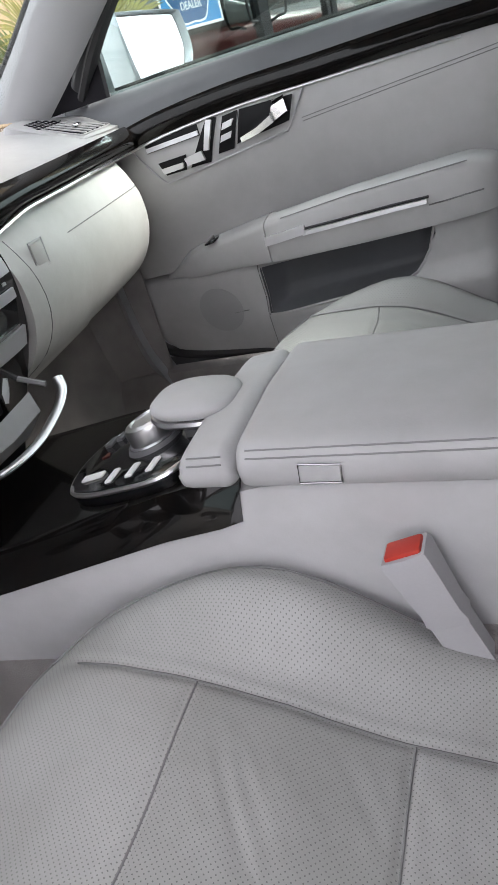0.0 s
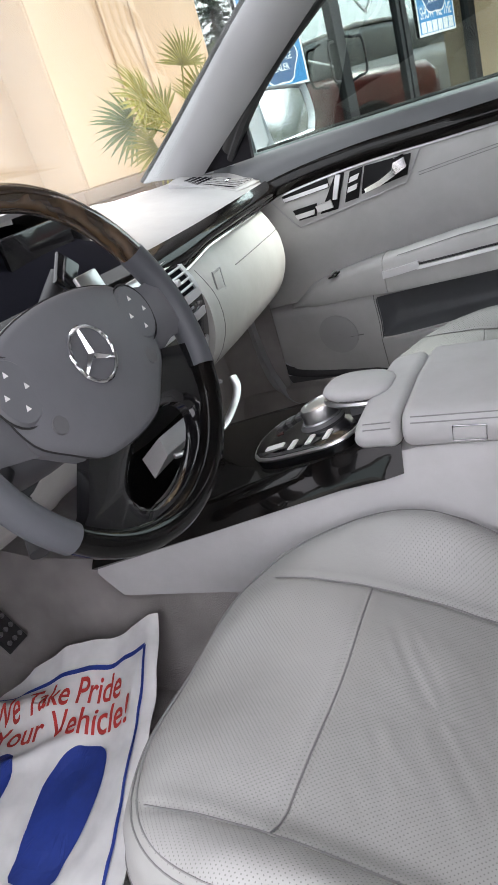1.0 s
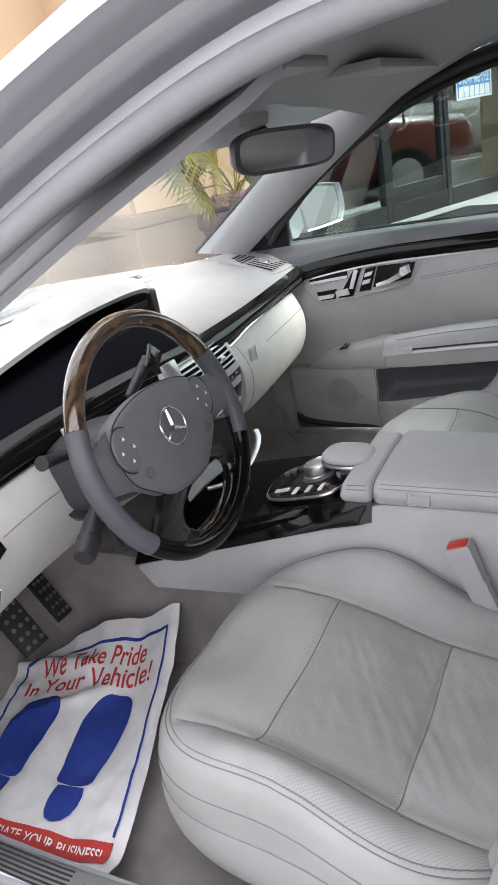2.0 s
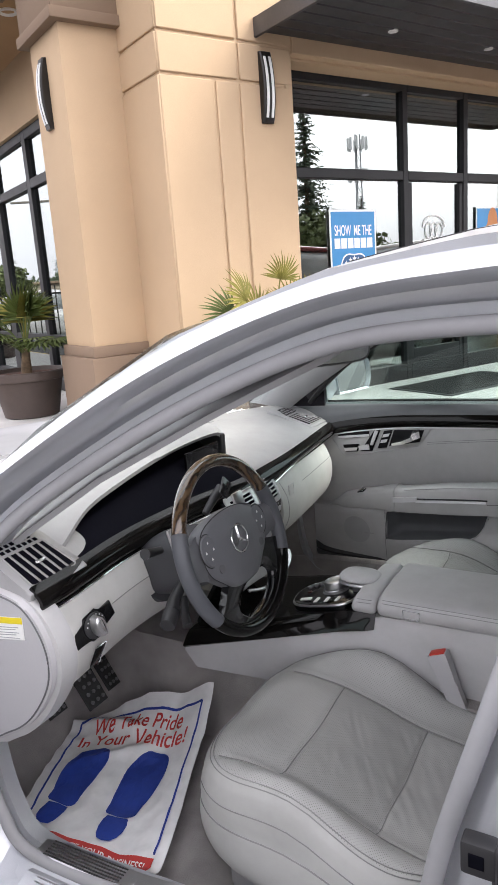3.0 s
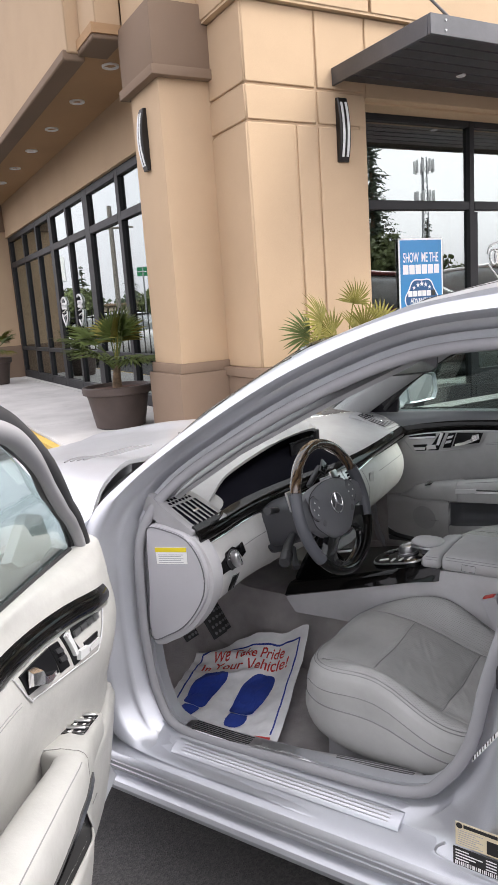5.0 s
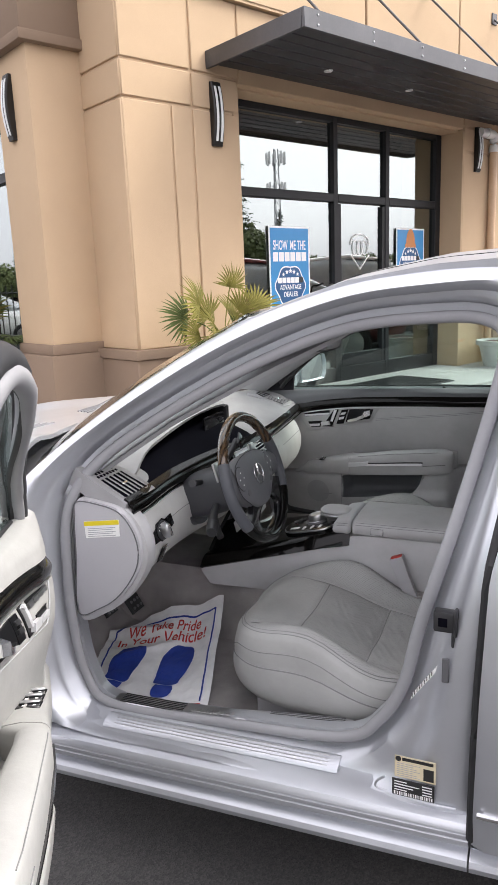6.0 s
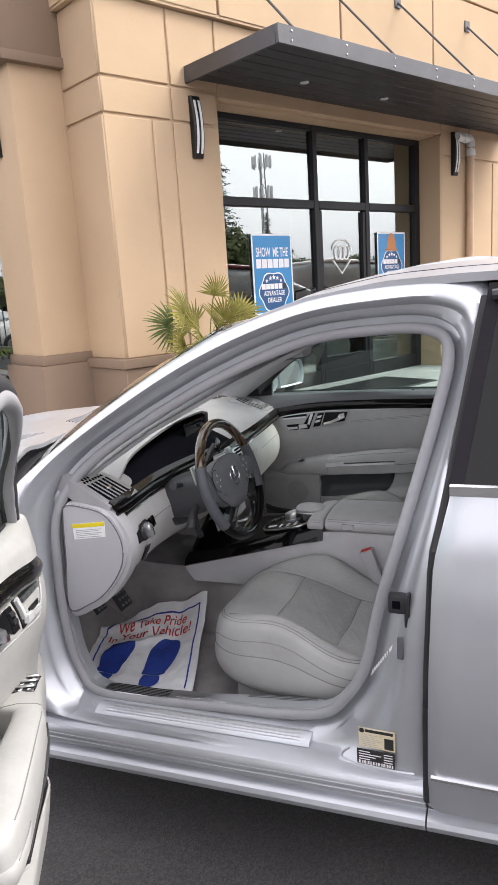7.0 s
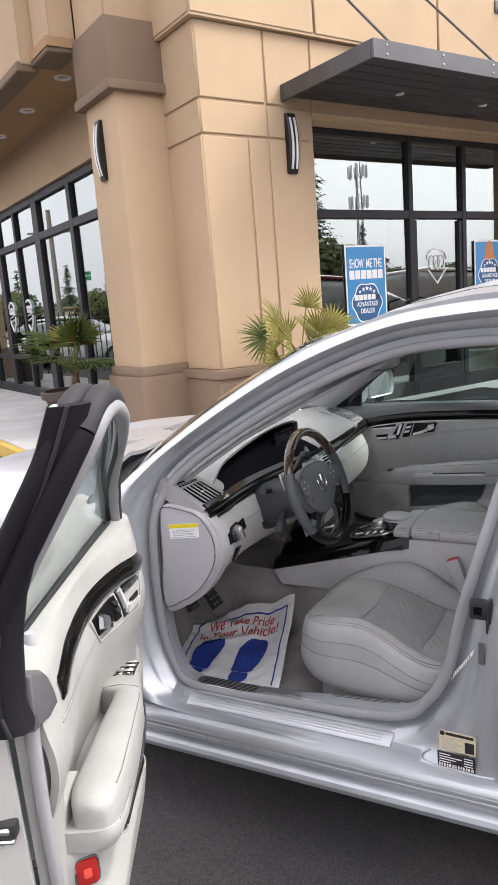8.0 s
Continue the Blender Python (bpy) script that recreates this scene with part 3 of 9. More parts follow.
def walls():
    part("wall_core", ubox(-0.895, 0.25, -1.0, -0.016, 0.0, 6.4, 0), M["stucco"], building)
    part("wall_core", ubox(0.25, 3.74, -0.9, -0.016, 3.20, 6.4, 0), M["stucco"], building)
    part("wall_core", ubox(3.74, 9.5, -0.9, -0.016, 0.0, 6.4, 0), M["stucco"], building)
    # left pier, front and return
    panels("pier", [-0.91, -0.45, -0.237, 0.27], [1.0, 2.944], -0.10, 0.0)
    panels("pier", [-0.91, -0.237, 0.27], [2.944, 3.218, 3.82], -0.10, 0.0)
    panels("pier", [-0.62, 0.0], [1.0, 2.944, 3.218, 3.82], -0.912, -0.80, "side")
    part("wall_base", ubox(-0.95, 0.30, -0.62, 0.035, 0.0, 0.93, 0.01), M["brown"], building, "brown stucco base")
    part("base_cap", ubox(-0.975, 0.31, -0.62, 0.06, 0.93, 1.01, 0.012, seg=2), M["brown"], building)
    # upper wall, standing a little proud
    panels("upper", [-0.97, 0.3, 1.9, 3.5, 5.1, 9.5], [3.82, 4.7, 5.6, 6.5], -0.2, 0.055)
    panels("upper", [-0.62, 0.05], [3.82, 4.7, 5.6, 6.5], -0.972, -0.8, "side")
    part("band_soffit", ubox(-0.962, 9.5, -0.19, 0.046, 3.812, 3.836, 0), M["stucco"], building)
    part("band_soffit", ubox(-0.963, -0.80, -0.62, -0.19, 3.812, 3.836, 0), M["stucco"], building)
    # over the window, and its reveals
    panels("lintel", [0.27, 3.72], [3.175, 3.82], -0.10, 0.0)
    part("lintel_soffit", ubox(0.25, 3.74, -0.34, -0.09, 3.168, 3.25, 0), M["stucco"], building)
    part("jamb", ubox(3.712, 3.80, -0.42, -0.004, 0.0, 3.17, 0.006), M["stucco"], building)
    part("jamb", ubox(0.20, 0.268, -0.42, -0.004, 0.0, 3.17, 0.006), M["stucco"], building)
    # right wall
    panels("right", [3.72, 4.36, 4.92, 6.1, 7.4, 9.5], [0.95, 2.944], -0.10, 0.0)
    panels("right", [3.72, 4.36, 9.5], [2.944, 3.218, 3.82], -0.10, 0.0)
    part("wall_base", ubox(4.45, 9.5, -0.6, 0.035, 0.0, 0.90, 0.01), M["brown"], building)
    part("base_cap", ubox(4.45, 9.5, -0.6, 0.055, 0.90, 0.97, 0.012, seg=2), M["brown"], building)
    part("roof", ubox(-1.0, 9.5, -12.0, 0.1, 6.4, 6.7, 0.02), M["brown"], building)
    part("back_wall", ubox(-0.7, 9.5, -12.0, -11.8, 0.0, 6.4, 0), M["stucco"], building)
    part("far_wall", ubox(9.4, 9.6, -12.0, 0.0, 0.0, 6.4, 0), M["stucco"], building)


def column(v0, v1, u0=-1.37, u1=-0.72):
    part("column", ubox(u0, u1, v0, v1, 0.9, 3.45, 0.02, seg=2), M["stucco"], building, "tan stucco column")
    part("column_base", ubox(u0 - 0.05, u1, v0 - 0.05, v1 + 0.05, 0.0, 0.98, 0.012, seg=2), M["brown"], building, "brown stucco column base")
    part("column_base_cap", ubox(u0 - 0.025, u1, v0 - 0.025, v1 + 0.025, 0.98, 1.07, 0.012, seg=2), M["brown"], building)
    part("column_capital", ubox(u0 - 0.05, u1, v0 - 0.05, v1 + 0.05, 3.47, 3.96, 0.012, seg=2), M["brown"], building, "brown stucco capital")
    part("capital_ledge", ubox(u0 - 0.075, u1, v0 - 0.075, v1 + 0.075, 3.39, 3.47, 0.012, seg=2), M["brown"], building)
    part("column_top", ubox(u0 - 0.02, u1, v0, v1, 3.96, 6.4, 0.012), M["stucco"], building)


walls()
column(-1.24, -0.6)
column(-11.2, -10.45, -1.6)


def shop_window(name, horiz, lo, hi, z0, z1, posts, rails, depth0, depth1, axis):
    """A storefront: frame bars and panes. posts: (start, end); rails: (z start, z end)."""
    w = thing(name, "dark bronze aluminium storefront with reflecting glass", "window", kind="structure")

    def bar(a, b, c, e, label=""):
        bm = ubox(a, b, depth0, depth1, c, e, 0.006) if axis == "front" else ubox(depth0, depth1, a, b, c, e, 0.006)
        part("window_frame", bm, M["frame"], w)

    for a, b in posts:
        bar(a, b, z0, z1)
    mid = (depth0 + depth1) / 2
    for (a, b), (c, e) in zip(posts, posts[1:]):
        for (p, q) in rails:
            bar(b, c, p, q)
        for (p, q), (r, s) in zip(rails, rails[1:]):
            bm = ubox(b - 0.01, c + 0.01, mid - 0.006, mid + 0.006, q - 0.01, r + 0.01, 0) if axis == "front" else ubox(mid - 0.006, mid + 0.006, b - 0.01, c + 0.01, q - 0.01, r + 0.01, 0)
            part("pane", bm, M["shop_glass"], w, "reflecting glass pane")
    return w


front = shop_window("window_1", True, 0.27, 3.72, PAVE, 3.17,
                    [(0.265, 0.315), (1.792, 1.862), (2.655, 2.725), (3.61, 3.715)],
                    [(PAVE, PAVE + 0.16), (2.325, 2.41), (3.11, 3.17)], -0.40, -0.30, "front")
side = shop_window("window_2", False, -10.4, -1.3, PAVE, 3.27,
                   [(-10.45, -10.3), (-9.1, -9.0), (-8.0, -7.9), (-7.0, -6.8), (-5.93, -5.83), (-4.95, -4.72), (-3.52, -3.40), (-2.15, -2.05), (-1.3, -1.2)],
                   [(PAVE, PAVE + 0.14), (0.98, 1.05), (2.66, 2.76), (3.17, 3.27)], -0.80, -0.70, "side")


def pull(u, off):
    b = sweep(spline([(u, -0.30, 1.16), (u + off * 0.2, -0.235, 1.18), (u + off, -0.22, 1.21), (u + off, -0.22, 1.44), (u + off * 0.2, -0.235, 1.47), (u, -0.30, 1.49)], 5), 0.011, 8)
    b.transform(BM)
    part("door_pull", b, M["frame"], front, "black tubular door pull")


pull(1.90, 0.10)
pull(1.70, -0.10)
part("leaf_stile", ubox(1.864, 1.915, -0.375, -0.31, PAVE + 0.16, 2.31, 0.004), M["frame"], front)
part("leaf_stile", ubox(2.602, 2.653, -0.375, -0.31, PAVE + 0.16, 2.31, 0.004), M["frame"], front)
part("leaf_rail", ubox(1.915, 2.602, -0.375, -0.31, PAVE + 0.16, PAVE + 0.30, 0.004), M["frame"], front)


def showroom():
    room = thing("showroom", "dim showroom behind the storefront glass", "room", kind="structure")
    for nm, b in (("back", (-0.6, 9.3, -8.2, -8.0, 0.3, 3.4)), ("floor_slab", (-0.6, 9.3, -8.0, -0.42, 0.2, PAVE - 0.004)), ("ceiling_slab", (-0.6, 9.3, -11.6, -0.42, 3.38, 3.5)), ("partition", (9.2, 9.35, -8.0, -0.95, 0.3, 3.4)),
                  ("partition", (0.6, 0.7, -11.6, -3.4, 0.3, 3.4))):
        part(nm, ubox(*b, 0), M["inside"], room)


showroom()


def overhang():
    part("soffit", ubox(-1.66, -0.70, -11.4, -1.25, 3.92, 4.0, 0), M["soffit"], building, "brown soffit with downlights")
    part("side_wall", ubox(-0.85, -0.72, -10.5, -1.25, 3.27, 3.92, 0), M["stucco"], building)
    part("fascia", ubox(-1.75, -1.60, -11.4, -1.72, 3.90, 6.4, 0.012), M["stucco"], building)
    part("fascia_trim", ubox(-1.79, -1.58, -11.4, -1.74, 3.84, 3.93, 0.012), M["brown"], building)
    part("fascia_block", ubox(-1.62, -1.38, -1.72, -1.26, 3.94, 6.4, 0.012), M["stucco"], building)
    part("fascia_block_trim", ubox(-1.65, -1.36, -1.75, -1.27, 3.88, 3.96, 0.012), M["brown"], building)
    for v in (-2.0, -3.2, -4.4, -5.6, -6.8, -8.0):
        b = lathe([(0.0, 3.925), (0.055, 3.925), (0.075, 3.90), (0.085, 3.905), (0.085, 3.93)], 20, BM @ Matrix.Translation((-1.25, v, 0)))
        lamp = tagged(part("downlight", b, M["white"]), "white recessed soffit downlight", "lamp", "soffit downlights")


overhang()


# ---- canopy over the door ----
def canopy():
    c = thing("canopy", "flat dark grey steel canopy hung on rods over the door", "canopy")
    u0, u1, v1, z0, z1 = -0.08, 5.1, 1.15, 3.255, 3.39
    part("fascia", ubox(u0, u1, v1 - 0.03, v1, z0, z1, 0.004), M["canopy"], c)
    part("fascia", ubox(u0, u0 + 0.03, 0.0, v1 - 0.032, z0, z1, 0.004), M["canopy"], c)
    part("fascia", ubox(u1 - 0.03, u1, 0.0, v1 - 0.032, z0, z1, 0.004), M["canopy"], c)
    prof = []
    v = 0.0
    while v < v1 - 0.18:
        prof += [(v, z0 + 0.048), (v + 0.014, z0 + 0.048), (v + 0.020, z0 + 0.040), (v + 0.146, z0 + 0.040)]
        v += 0.152
    ring = prof + [(p, q + 0.02) for p, q in reversed(prof)]
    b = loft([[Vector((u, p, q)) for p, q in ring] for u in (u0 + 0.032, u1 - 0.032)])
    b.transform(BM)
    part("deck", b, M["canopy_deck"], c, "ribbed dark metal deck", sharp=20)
    for uu in (0.25, 1.52, 2.83, 4.19):
        b = sweep([(uu, v1 - 0.08, z1 - 0.02), (uu, 0.06, 4.42)], 0.011, 8)
        b.transform(BM)
        part("rod", b, M["canopy"], c, "dark hanger rod")
        part("rod_plate", ubox(uu - 0.05, uu + 0.05, 0.056, 0.07, 4.36, 4.48, 0.004), M["canopy"], c)
    for i in range(9):
        uu = 0.06 + 0.62 * i
        for dz in (0.035, 0.10):
            part("bolt", lathe([(0.0, 0.0), (0.009, 0.0), (0.007, 0.006), (0.0, 0.008)], 8, BT @ Matrix.Translation((uu, z0 + dz, v1))), M["satin"], c)
    for uu in (0.95, 2.1):
        part("light_disc", lathe([(0.0, 0.0), (0.036, 0.0), (0.040, 0.004), (0.040, 0.012)], 18, BM @ Matrix.Translation((uu, 0.42, z0 + 0.034))), M["white"], c, "small round canopy light")


canopy()


# ---- wall lamps ----
def wall_lamp():
    """Upright lamp at the origin: x across, y out, z up; bowed outwards."""
    lamp = thing("wall_lamp", "dark metal wall sconce with two white glass strips", "lamp", "wall lamps")
    h = 0.26

    def bow(z):
        return 0.020 + 0.040 * (1 - (z / h) ** 2)

    zs = [-h + 2 * h * i / 14 for i in range(15)]
    part("body", loft([[Vector((-0.055, 0, z)), Vector((-0.055, bow(z), z)), Vector((-0.045, bow(z) + 0.01, z)), Vector((0.045, bow(z) + 0.01, z)), Vector((0.055, bow(z), z)), Vector((0.055, 0, z))] for z in zs]), M["lamp_metal"], lamp)
    for s in (-1, 1):
        zz = zs[1:-1]
        b = loft([[Vector((s * 0.024 + a, bow(z) + o, z)) for a, o in ((-0.011, 0.006), (-0.011, 0.016), (0.011, 0.016), (0.011, 0.006))] for z in zz])
        part("glass_strip", b, M["lamp_glass"], lamp, "white glass strip")
    return lamp


def upright(u, v, z, out):
    """A pose on a wall: y points out of it."""
    out = out.normalized()
    return basis(BM @ Vector((u, v, z)), out.cross(UP), out, UP)


first_lamp = wall_lamp()
first_lamp.matrix_basis = upright(0.0, 0.0, 2.91, DV)
copy_thing(first_lamp, upright(4.0, 0.0, 2.98, DV))
copy_thing(first_lamp, upright(-1.37, -0.95, 2.985, -DU))


# ---- downspout ----
def downspout():
    d = thing("downspout", "tan painted downpipe with a white plastic elbow", "pipe")
    b = sweep([(4.29, 0.055, PAVE + 0.02), (4.29, 0.055, 3.02)], 0.048, 14)
    b.transform(BM)
    part("pipe", b, M["pipe"], d)
    b = sweep(spline([(4.29, 0.055, 2.98), (4.29, 0.055, 3.10), (4.27, 0.055, 3.16), (4.18, 0.055, 3.17), (3.98, 0.055, 3.17)], 5), 0.052, 14)
    b.transform(BM)
    part("elbow", b, M["pvc"], d, "white plastic elbow")
    for q in ((4.29, 0.055, 3.0), (4.14, 0.055, 3.17)):
        b = lathe([(0.05, -0.03), (0.06, -0.03), (0.06, 0.03), (0.05, 0.03)], 16, BM @ Matrix.Translation(q) @ pose(0, 0, 0, 0, 0 if q[2] < 3.05 else 90, 0))
        part("collar", b, M["pvc"], d)


downspout()


# ---- posters in the glass ----
def seal_outline(w, h):
    pts = []
    for i in range(40):
        a = 2 * math.pi * i / 40
        r = 1 + 0.06 * math.cos(6 * a)
        pts.append((w * r * math.cos(a), h * r * math.sin(a)))
    return pts


def star_outline(r, k=0.42):
    return [((r if i % 2 == 0 else r * k) * math.sin(math.pi * i / 5), (r if i % 2 == 0 else r * k) * math.cos(math.pi * i / 5)) for i in range(10)]


def seal(parent, m, s):
    """The round dealer seal, its brand word as a plain bar."""
    part("seal_rim", prism(seal_outline(0.21 * s, 0.205 * s), 0.0012, m), M["white"], parent, smooth=False)
    part("seal_face", prism(seal_outline(0.197 * s, 0.192 * s), 0.0024, m), M["poster_navy"], parent, smooth=False)
    for i, (x, y, r) in enumerate(((-0.10, 0.115, 0.022), (-0.05, 0.14, 0.026), (0.0, 0.15, 0.03), (0.05, 0.14, 0.026), (0.10, 0.115, 0.022))):
        part("star", prism(star_outline(r * s), 0.0036, m @ Matrix.Translation((x * s, y * s, 0))), M["white"], parent, smooth=False)
    for i in range(6):
        x = -0.15 + 0.06 * i
        part("brand_bar", prism([((x - 0.026) * s, 0.03 * s), ((x + 0.026) * s, 0.03 * s), ((x + 0.026) * s, 0.085 * s), ((x - 0.026) * s, 0.085 * s)], 0.0036, m), M["white"] if i != 5 else M["black_print"], parent, smooth=False)
    for word, y in (("ADVANTAGE", -0.035), ("DEALER", -0.105)):
        part("words", writing(word, 0.07 * s, m @ Matrix.Translation((0, y * s, 0.003)), 0.0012, width=(0.30 if len(word) > 7 else 0.20) * s), M["white"], parent, smooth=False)


def poster(u0, u1, z0, z1, kind):
    p = thing("poster", "blue advertising poster with white words behind the glass", "poster", "window posters")
    w, h = u1 - u0, z1 - z0
    m = BT @ Matrix.Translation(((u0 + u1) / 2, (z0 + z1) / 2, -0.322))
    part("border", prism([(-w / 2, -h / 2), (w / 2, -h / 2), (w / 2, h / 2), (-w / 2, h / 2)], 0.004, m @ Matrix.Translation((0, 0, -0.004))), M["white"], p, smooth=False)
    part("sheet", prism([(-w / 2 + 0.018, -h / 2 + 0.018), (w / 2 - 0.018, -h / 2 + 0.018), (w / 2 - 0.018, h / 2 - 0.018), (-w / 2 + 0.018, h / 2 - 0.018)], 0.0012, m), M["poster_blue"], p, smooth=False)
    f = m @ Matrix.Translation((0, 0, 0.0012))

    def headline(y):
        part("words", writing("SHOW", 0.130, f @ Matrix.Translation((-0.13, y, 0)), 0.0012, width=0.20), M["white"], p, smooth=False)
        part("words", writing("ME THE", 0.130, f @ Matrix.Translation((0.115, y, 0)), 0.0012, width=0.22), M["white"], p, smooth=False)
        for i in range(6):
            x = -0.2 + 0.08 * i
            part("brand_bar", prism([(x - 0.034, y - 0.115), (x + 0.034, y - 0.115), (x + 0.034, y - 0.025), (x - 0.034, y - 0.025)], 0.0012, f), M["white"], p, smooth=False)

    if kind == "words":
        headline(0.18)
        seal(p, f @ Matrix.Translation((0, -0.18, 0)), 1.0)
    else:
        part("plain_figure", prism([(0.11 * math.cos(a) * (1.0 if math.sin(a) < 0 else 0.75), 0.15 * math.sin(a)) for a in (2 * math.pi * i / 24 for i in range(24))], 0.0012, f @ Matrix.Translation((0, 0.22, 0))), M["orange"], p, smooth=False)
        seal(p, f @ Matrix.Translation((0, -0.02, 0)), 0.95)
        headline(-0.24)


poster(0.86, 1.43, 1.25, 2.062, "words")
poster(2.88, 3.42, 1.33, 2.085, "figure")


def door_mark():
    """The plain white line mark on the door's glass."""
    d = thing("door_decal", "white line emblem stuck on the door glass", "decal")
    m = BT @ Matrix.Translation((2.25, 1.83, -0.338))
    for i in range(3):
        x = -0.075 + 0.075 * i
        part("loop", sweep([m @ Vector((x + 0.05 * math.cos(a), 0.03 + 0.075 * math.sin(a), 0)) for a in (2 * math.pi * k / 20 for k in range(20))], 0.008, 6, True), M["white"], d)
    part("arch", sweep(spline([m @ Vector(q) for q in ((-0.16, 0.06, 0), (-0.12, 0.14, 0), (0, 0.175, 0), (0.12, 0.14, 0), (0.16, 0.06, 0))], 5), 0.009, 6), M["white"], d)
    part("point", sweep([m @ Vector(q) for q in ((-0.15, -0.05, 0), (0, -0.2, 0), (0.15, -0.05, 0))], 0.009, 6), M["white"], d)


door_mark()


# ---- sign on the fascia ----
def sign():
    s = thing("wall_sign", "white channel letters with black sides on the fascia", "sign")
    # local x runs along -v (towards the front), y up, z out of the fascia
    m = BM @ basis(Vector((-1.76, -5.6, 4.25)), Vector((0, 1, 0)), Vector((0, 0, 1)), Vector((-1, 0, 0)))
    part("letters", writing("CENTER", 0.52, m @ Matrix.Translation((0, 0, 0.10)), 0.02, "RIGHT"), M["white"], s, "white letter faces", smooth=False)
    part("letter_sides", writing("CENTER", 0.52, m @ Matrix.Translation((0, 0, 0.045)), 0.09, "RIGHT"), M["black_print"], s, "black letter sides", smooth=False)
    part("bar", prism([(-3.2, 0.62), (-0.35, 0.62), (-0.35, 1.25), (-3.2, 1.25)], 0.1, m), M["white"], s, smooth=False)


sign()


# ---- the car: x to its rear, y to its passenger side ----
car = thing("car", "silver four-door saloon with its driver's door open and grey leather inside", "car")

# the driver's door opening (x, z), from the foot of the front pillar round over the roof to the sill
OPENING = [(0.80, 0.405), (0.722, 0.47), (0.694, 0.62), (0.694, 0.80), (0.713, 0.95), (0.787, 1.056), (0.964, 1.176), (1.18, 1.291), (1.40, 1.372),
           (1.60, 1.393), (1.705, 1.386), (1.738, 1.345), (1.718, 1.22), (1.660, 0.99), (1.596, 0.764), (1.563, 0.62), (1.51, 0.52), (1.42, 0.455), (1.12, 0.425)]
OUTER = [(0.76, 0.372), (0.60, 0.40), (0.580, 0.62), (0.575, 0.80), (0.585, 0.98), (0.690, 1.105), (0.915, 1.268), (1.15, 1.402), (1.40, 1.488),
         (1.60, 1.517), (1.77, 1.522), (1.838, 1.47), (1.800, 1.22), (1.772, 0.99), (1.755, 0.764), (1.747, 0.62), (1.745, 0.45), (1.715, 0.372), (1.12, 0.380)]
STEPS = 6


def side_y(z, low, lean=0.40):
    """Distance from the middle of the car: upright below the belt, leaning in above it, rounded between."""
    k = z - 0.93
    bend = max(0.0, k) if k > 0.08 else (0.5 * (k + 0.08) ** 2 / 0.16 if k > -0.08 else 0.0)
    return low - lean * (bend if k <= 0.08 else k)


IN2 = [Vector((p.x, p.y)) for p in spline([(x, z, 0) for x, z in OPENING], STEPS, True)]
OUT2 = [Vector((p.x, p.y)) for p in spline([(x, z, 0) for x, z in OUTER], STEPS, True)]
MID = Vector((1.2, 0.9))


def away(loop, d):
    """The loop moved outwards by d."""
    k, out = len(loop), []
    for i, p in enumerate(loop):
        t = (loop[(i + 1) % k] - loop[i - 1]).normalized()
        n = Vector((-t.y, t.x))
        if n.dot(p - MID) < 0:
            n = -n
        out.append(p + n * d)
    return out


def on_side(loop, low, s=-1, lean=0.40):
    return [Vector((p.x, s * side_y(p.y, low, lean), p.y)) for p in loop]


def blend_loops(t, low, roll=0.0):
    ring = [a.lerp(b, t) for a, b in zip(away(IN2, 0.042), OUT2)]
    return [p + Vector((0, roll * smooth01((p.z - 1.0) / 0.16), 0)) for p in on_side(ring, low)]


def body_side(s):
    """Pressed steel side frame round the front door opening."""
    rings = [on_side(away(IN2, 0.004), 0.735), on_side(away(IN2, 0.040), 0.752), on_side(away(IN2, 0.046), 0.790), blend_loops(0.16, 0.800), blend_loops(0.28, 0.806),
             blend_loops(0.36, 0.842), blend_loops(0.5, 0.858, 0.003), blend_loops(0.75, 0.862, 0.012), blend_loops(0.95, 0.855, 0.030), blend_loops(1.0, 0.845, 0.040)]
    if s > 0:
        rings = [[p + Vector((0, 0, 0.06 * smooth01((p.z - 1.0) / 0.10))) for p in r] for r in rings]
        rings = [[p + Vector((0, -max(0.0, side_y(p.z, 0.815) + p.y) * smooth01((p.z - 0.91) / 0.05) * smooth01((1.30 - p.x) / 0.2), 0)) for p in r] for r in rings]
    inner = [[Vector((p.x, p.y + 0.03, p.z)) for p in r] for r in rings[::-1]]
    bm = loft(rings + inner[:1] + inner[-1:], path_closed=True, caps=False)
    if s > 0:
        bm.transform(Matrix.Diagonal((1, -1, 1, 1)))
    part("side_frame", bm, M["silver"], car, "silver painted door frame", sharp=60)
    mid = [a.lerp(b, 0.26) for a, b in zip(on_side(away(IN2, -0.001), 0.745), on_side(away(IN2, 0.042), 0.795))]
    if s > 0:
        mid = [p + Vector((0, 0, 0.06 * smooth01((p.z - 1.0) / 0.10))) for p in mid]
        mid = [p + Vector((0, -max(0.0, side_y(p.z, 0.835) + p.y) * smooth01((p.z - 0.91) / 0.05) * smooth01((1.30 - p.x) / 0.2), 0)) for p in mid]
    seal_bm = sweep(mid, 0.0142, 12, True, 0.86, (0, 1, 0.3))
    if s > 0:
        seal_bm.transform(Matrix.Diagonal((1, -1, 1, 1)))
    part("door_seal", seal_bm, M["seal"], car, "grey rubber door seal")


body_side(-1)
body_side(1)


def tilt(x):
    """The sill rises a little to the rear."""
    return 0.039 * (x - 1.2)


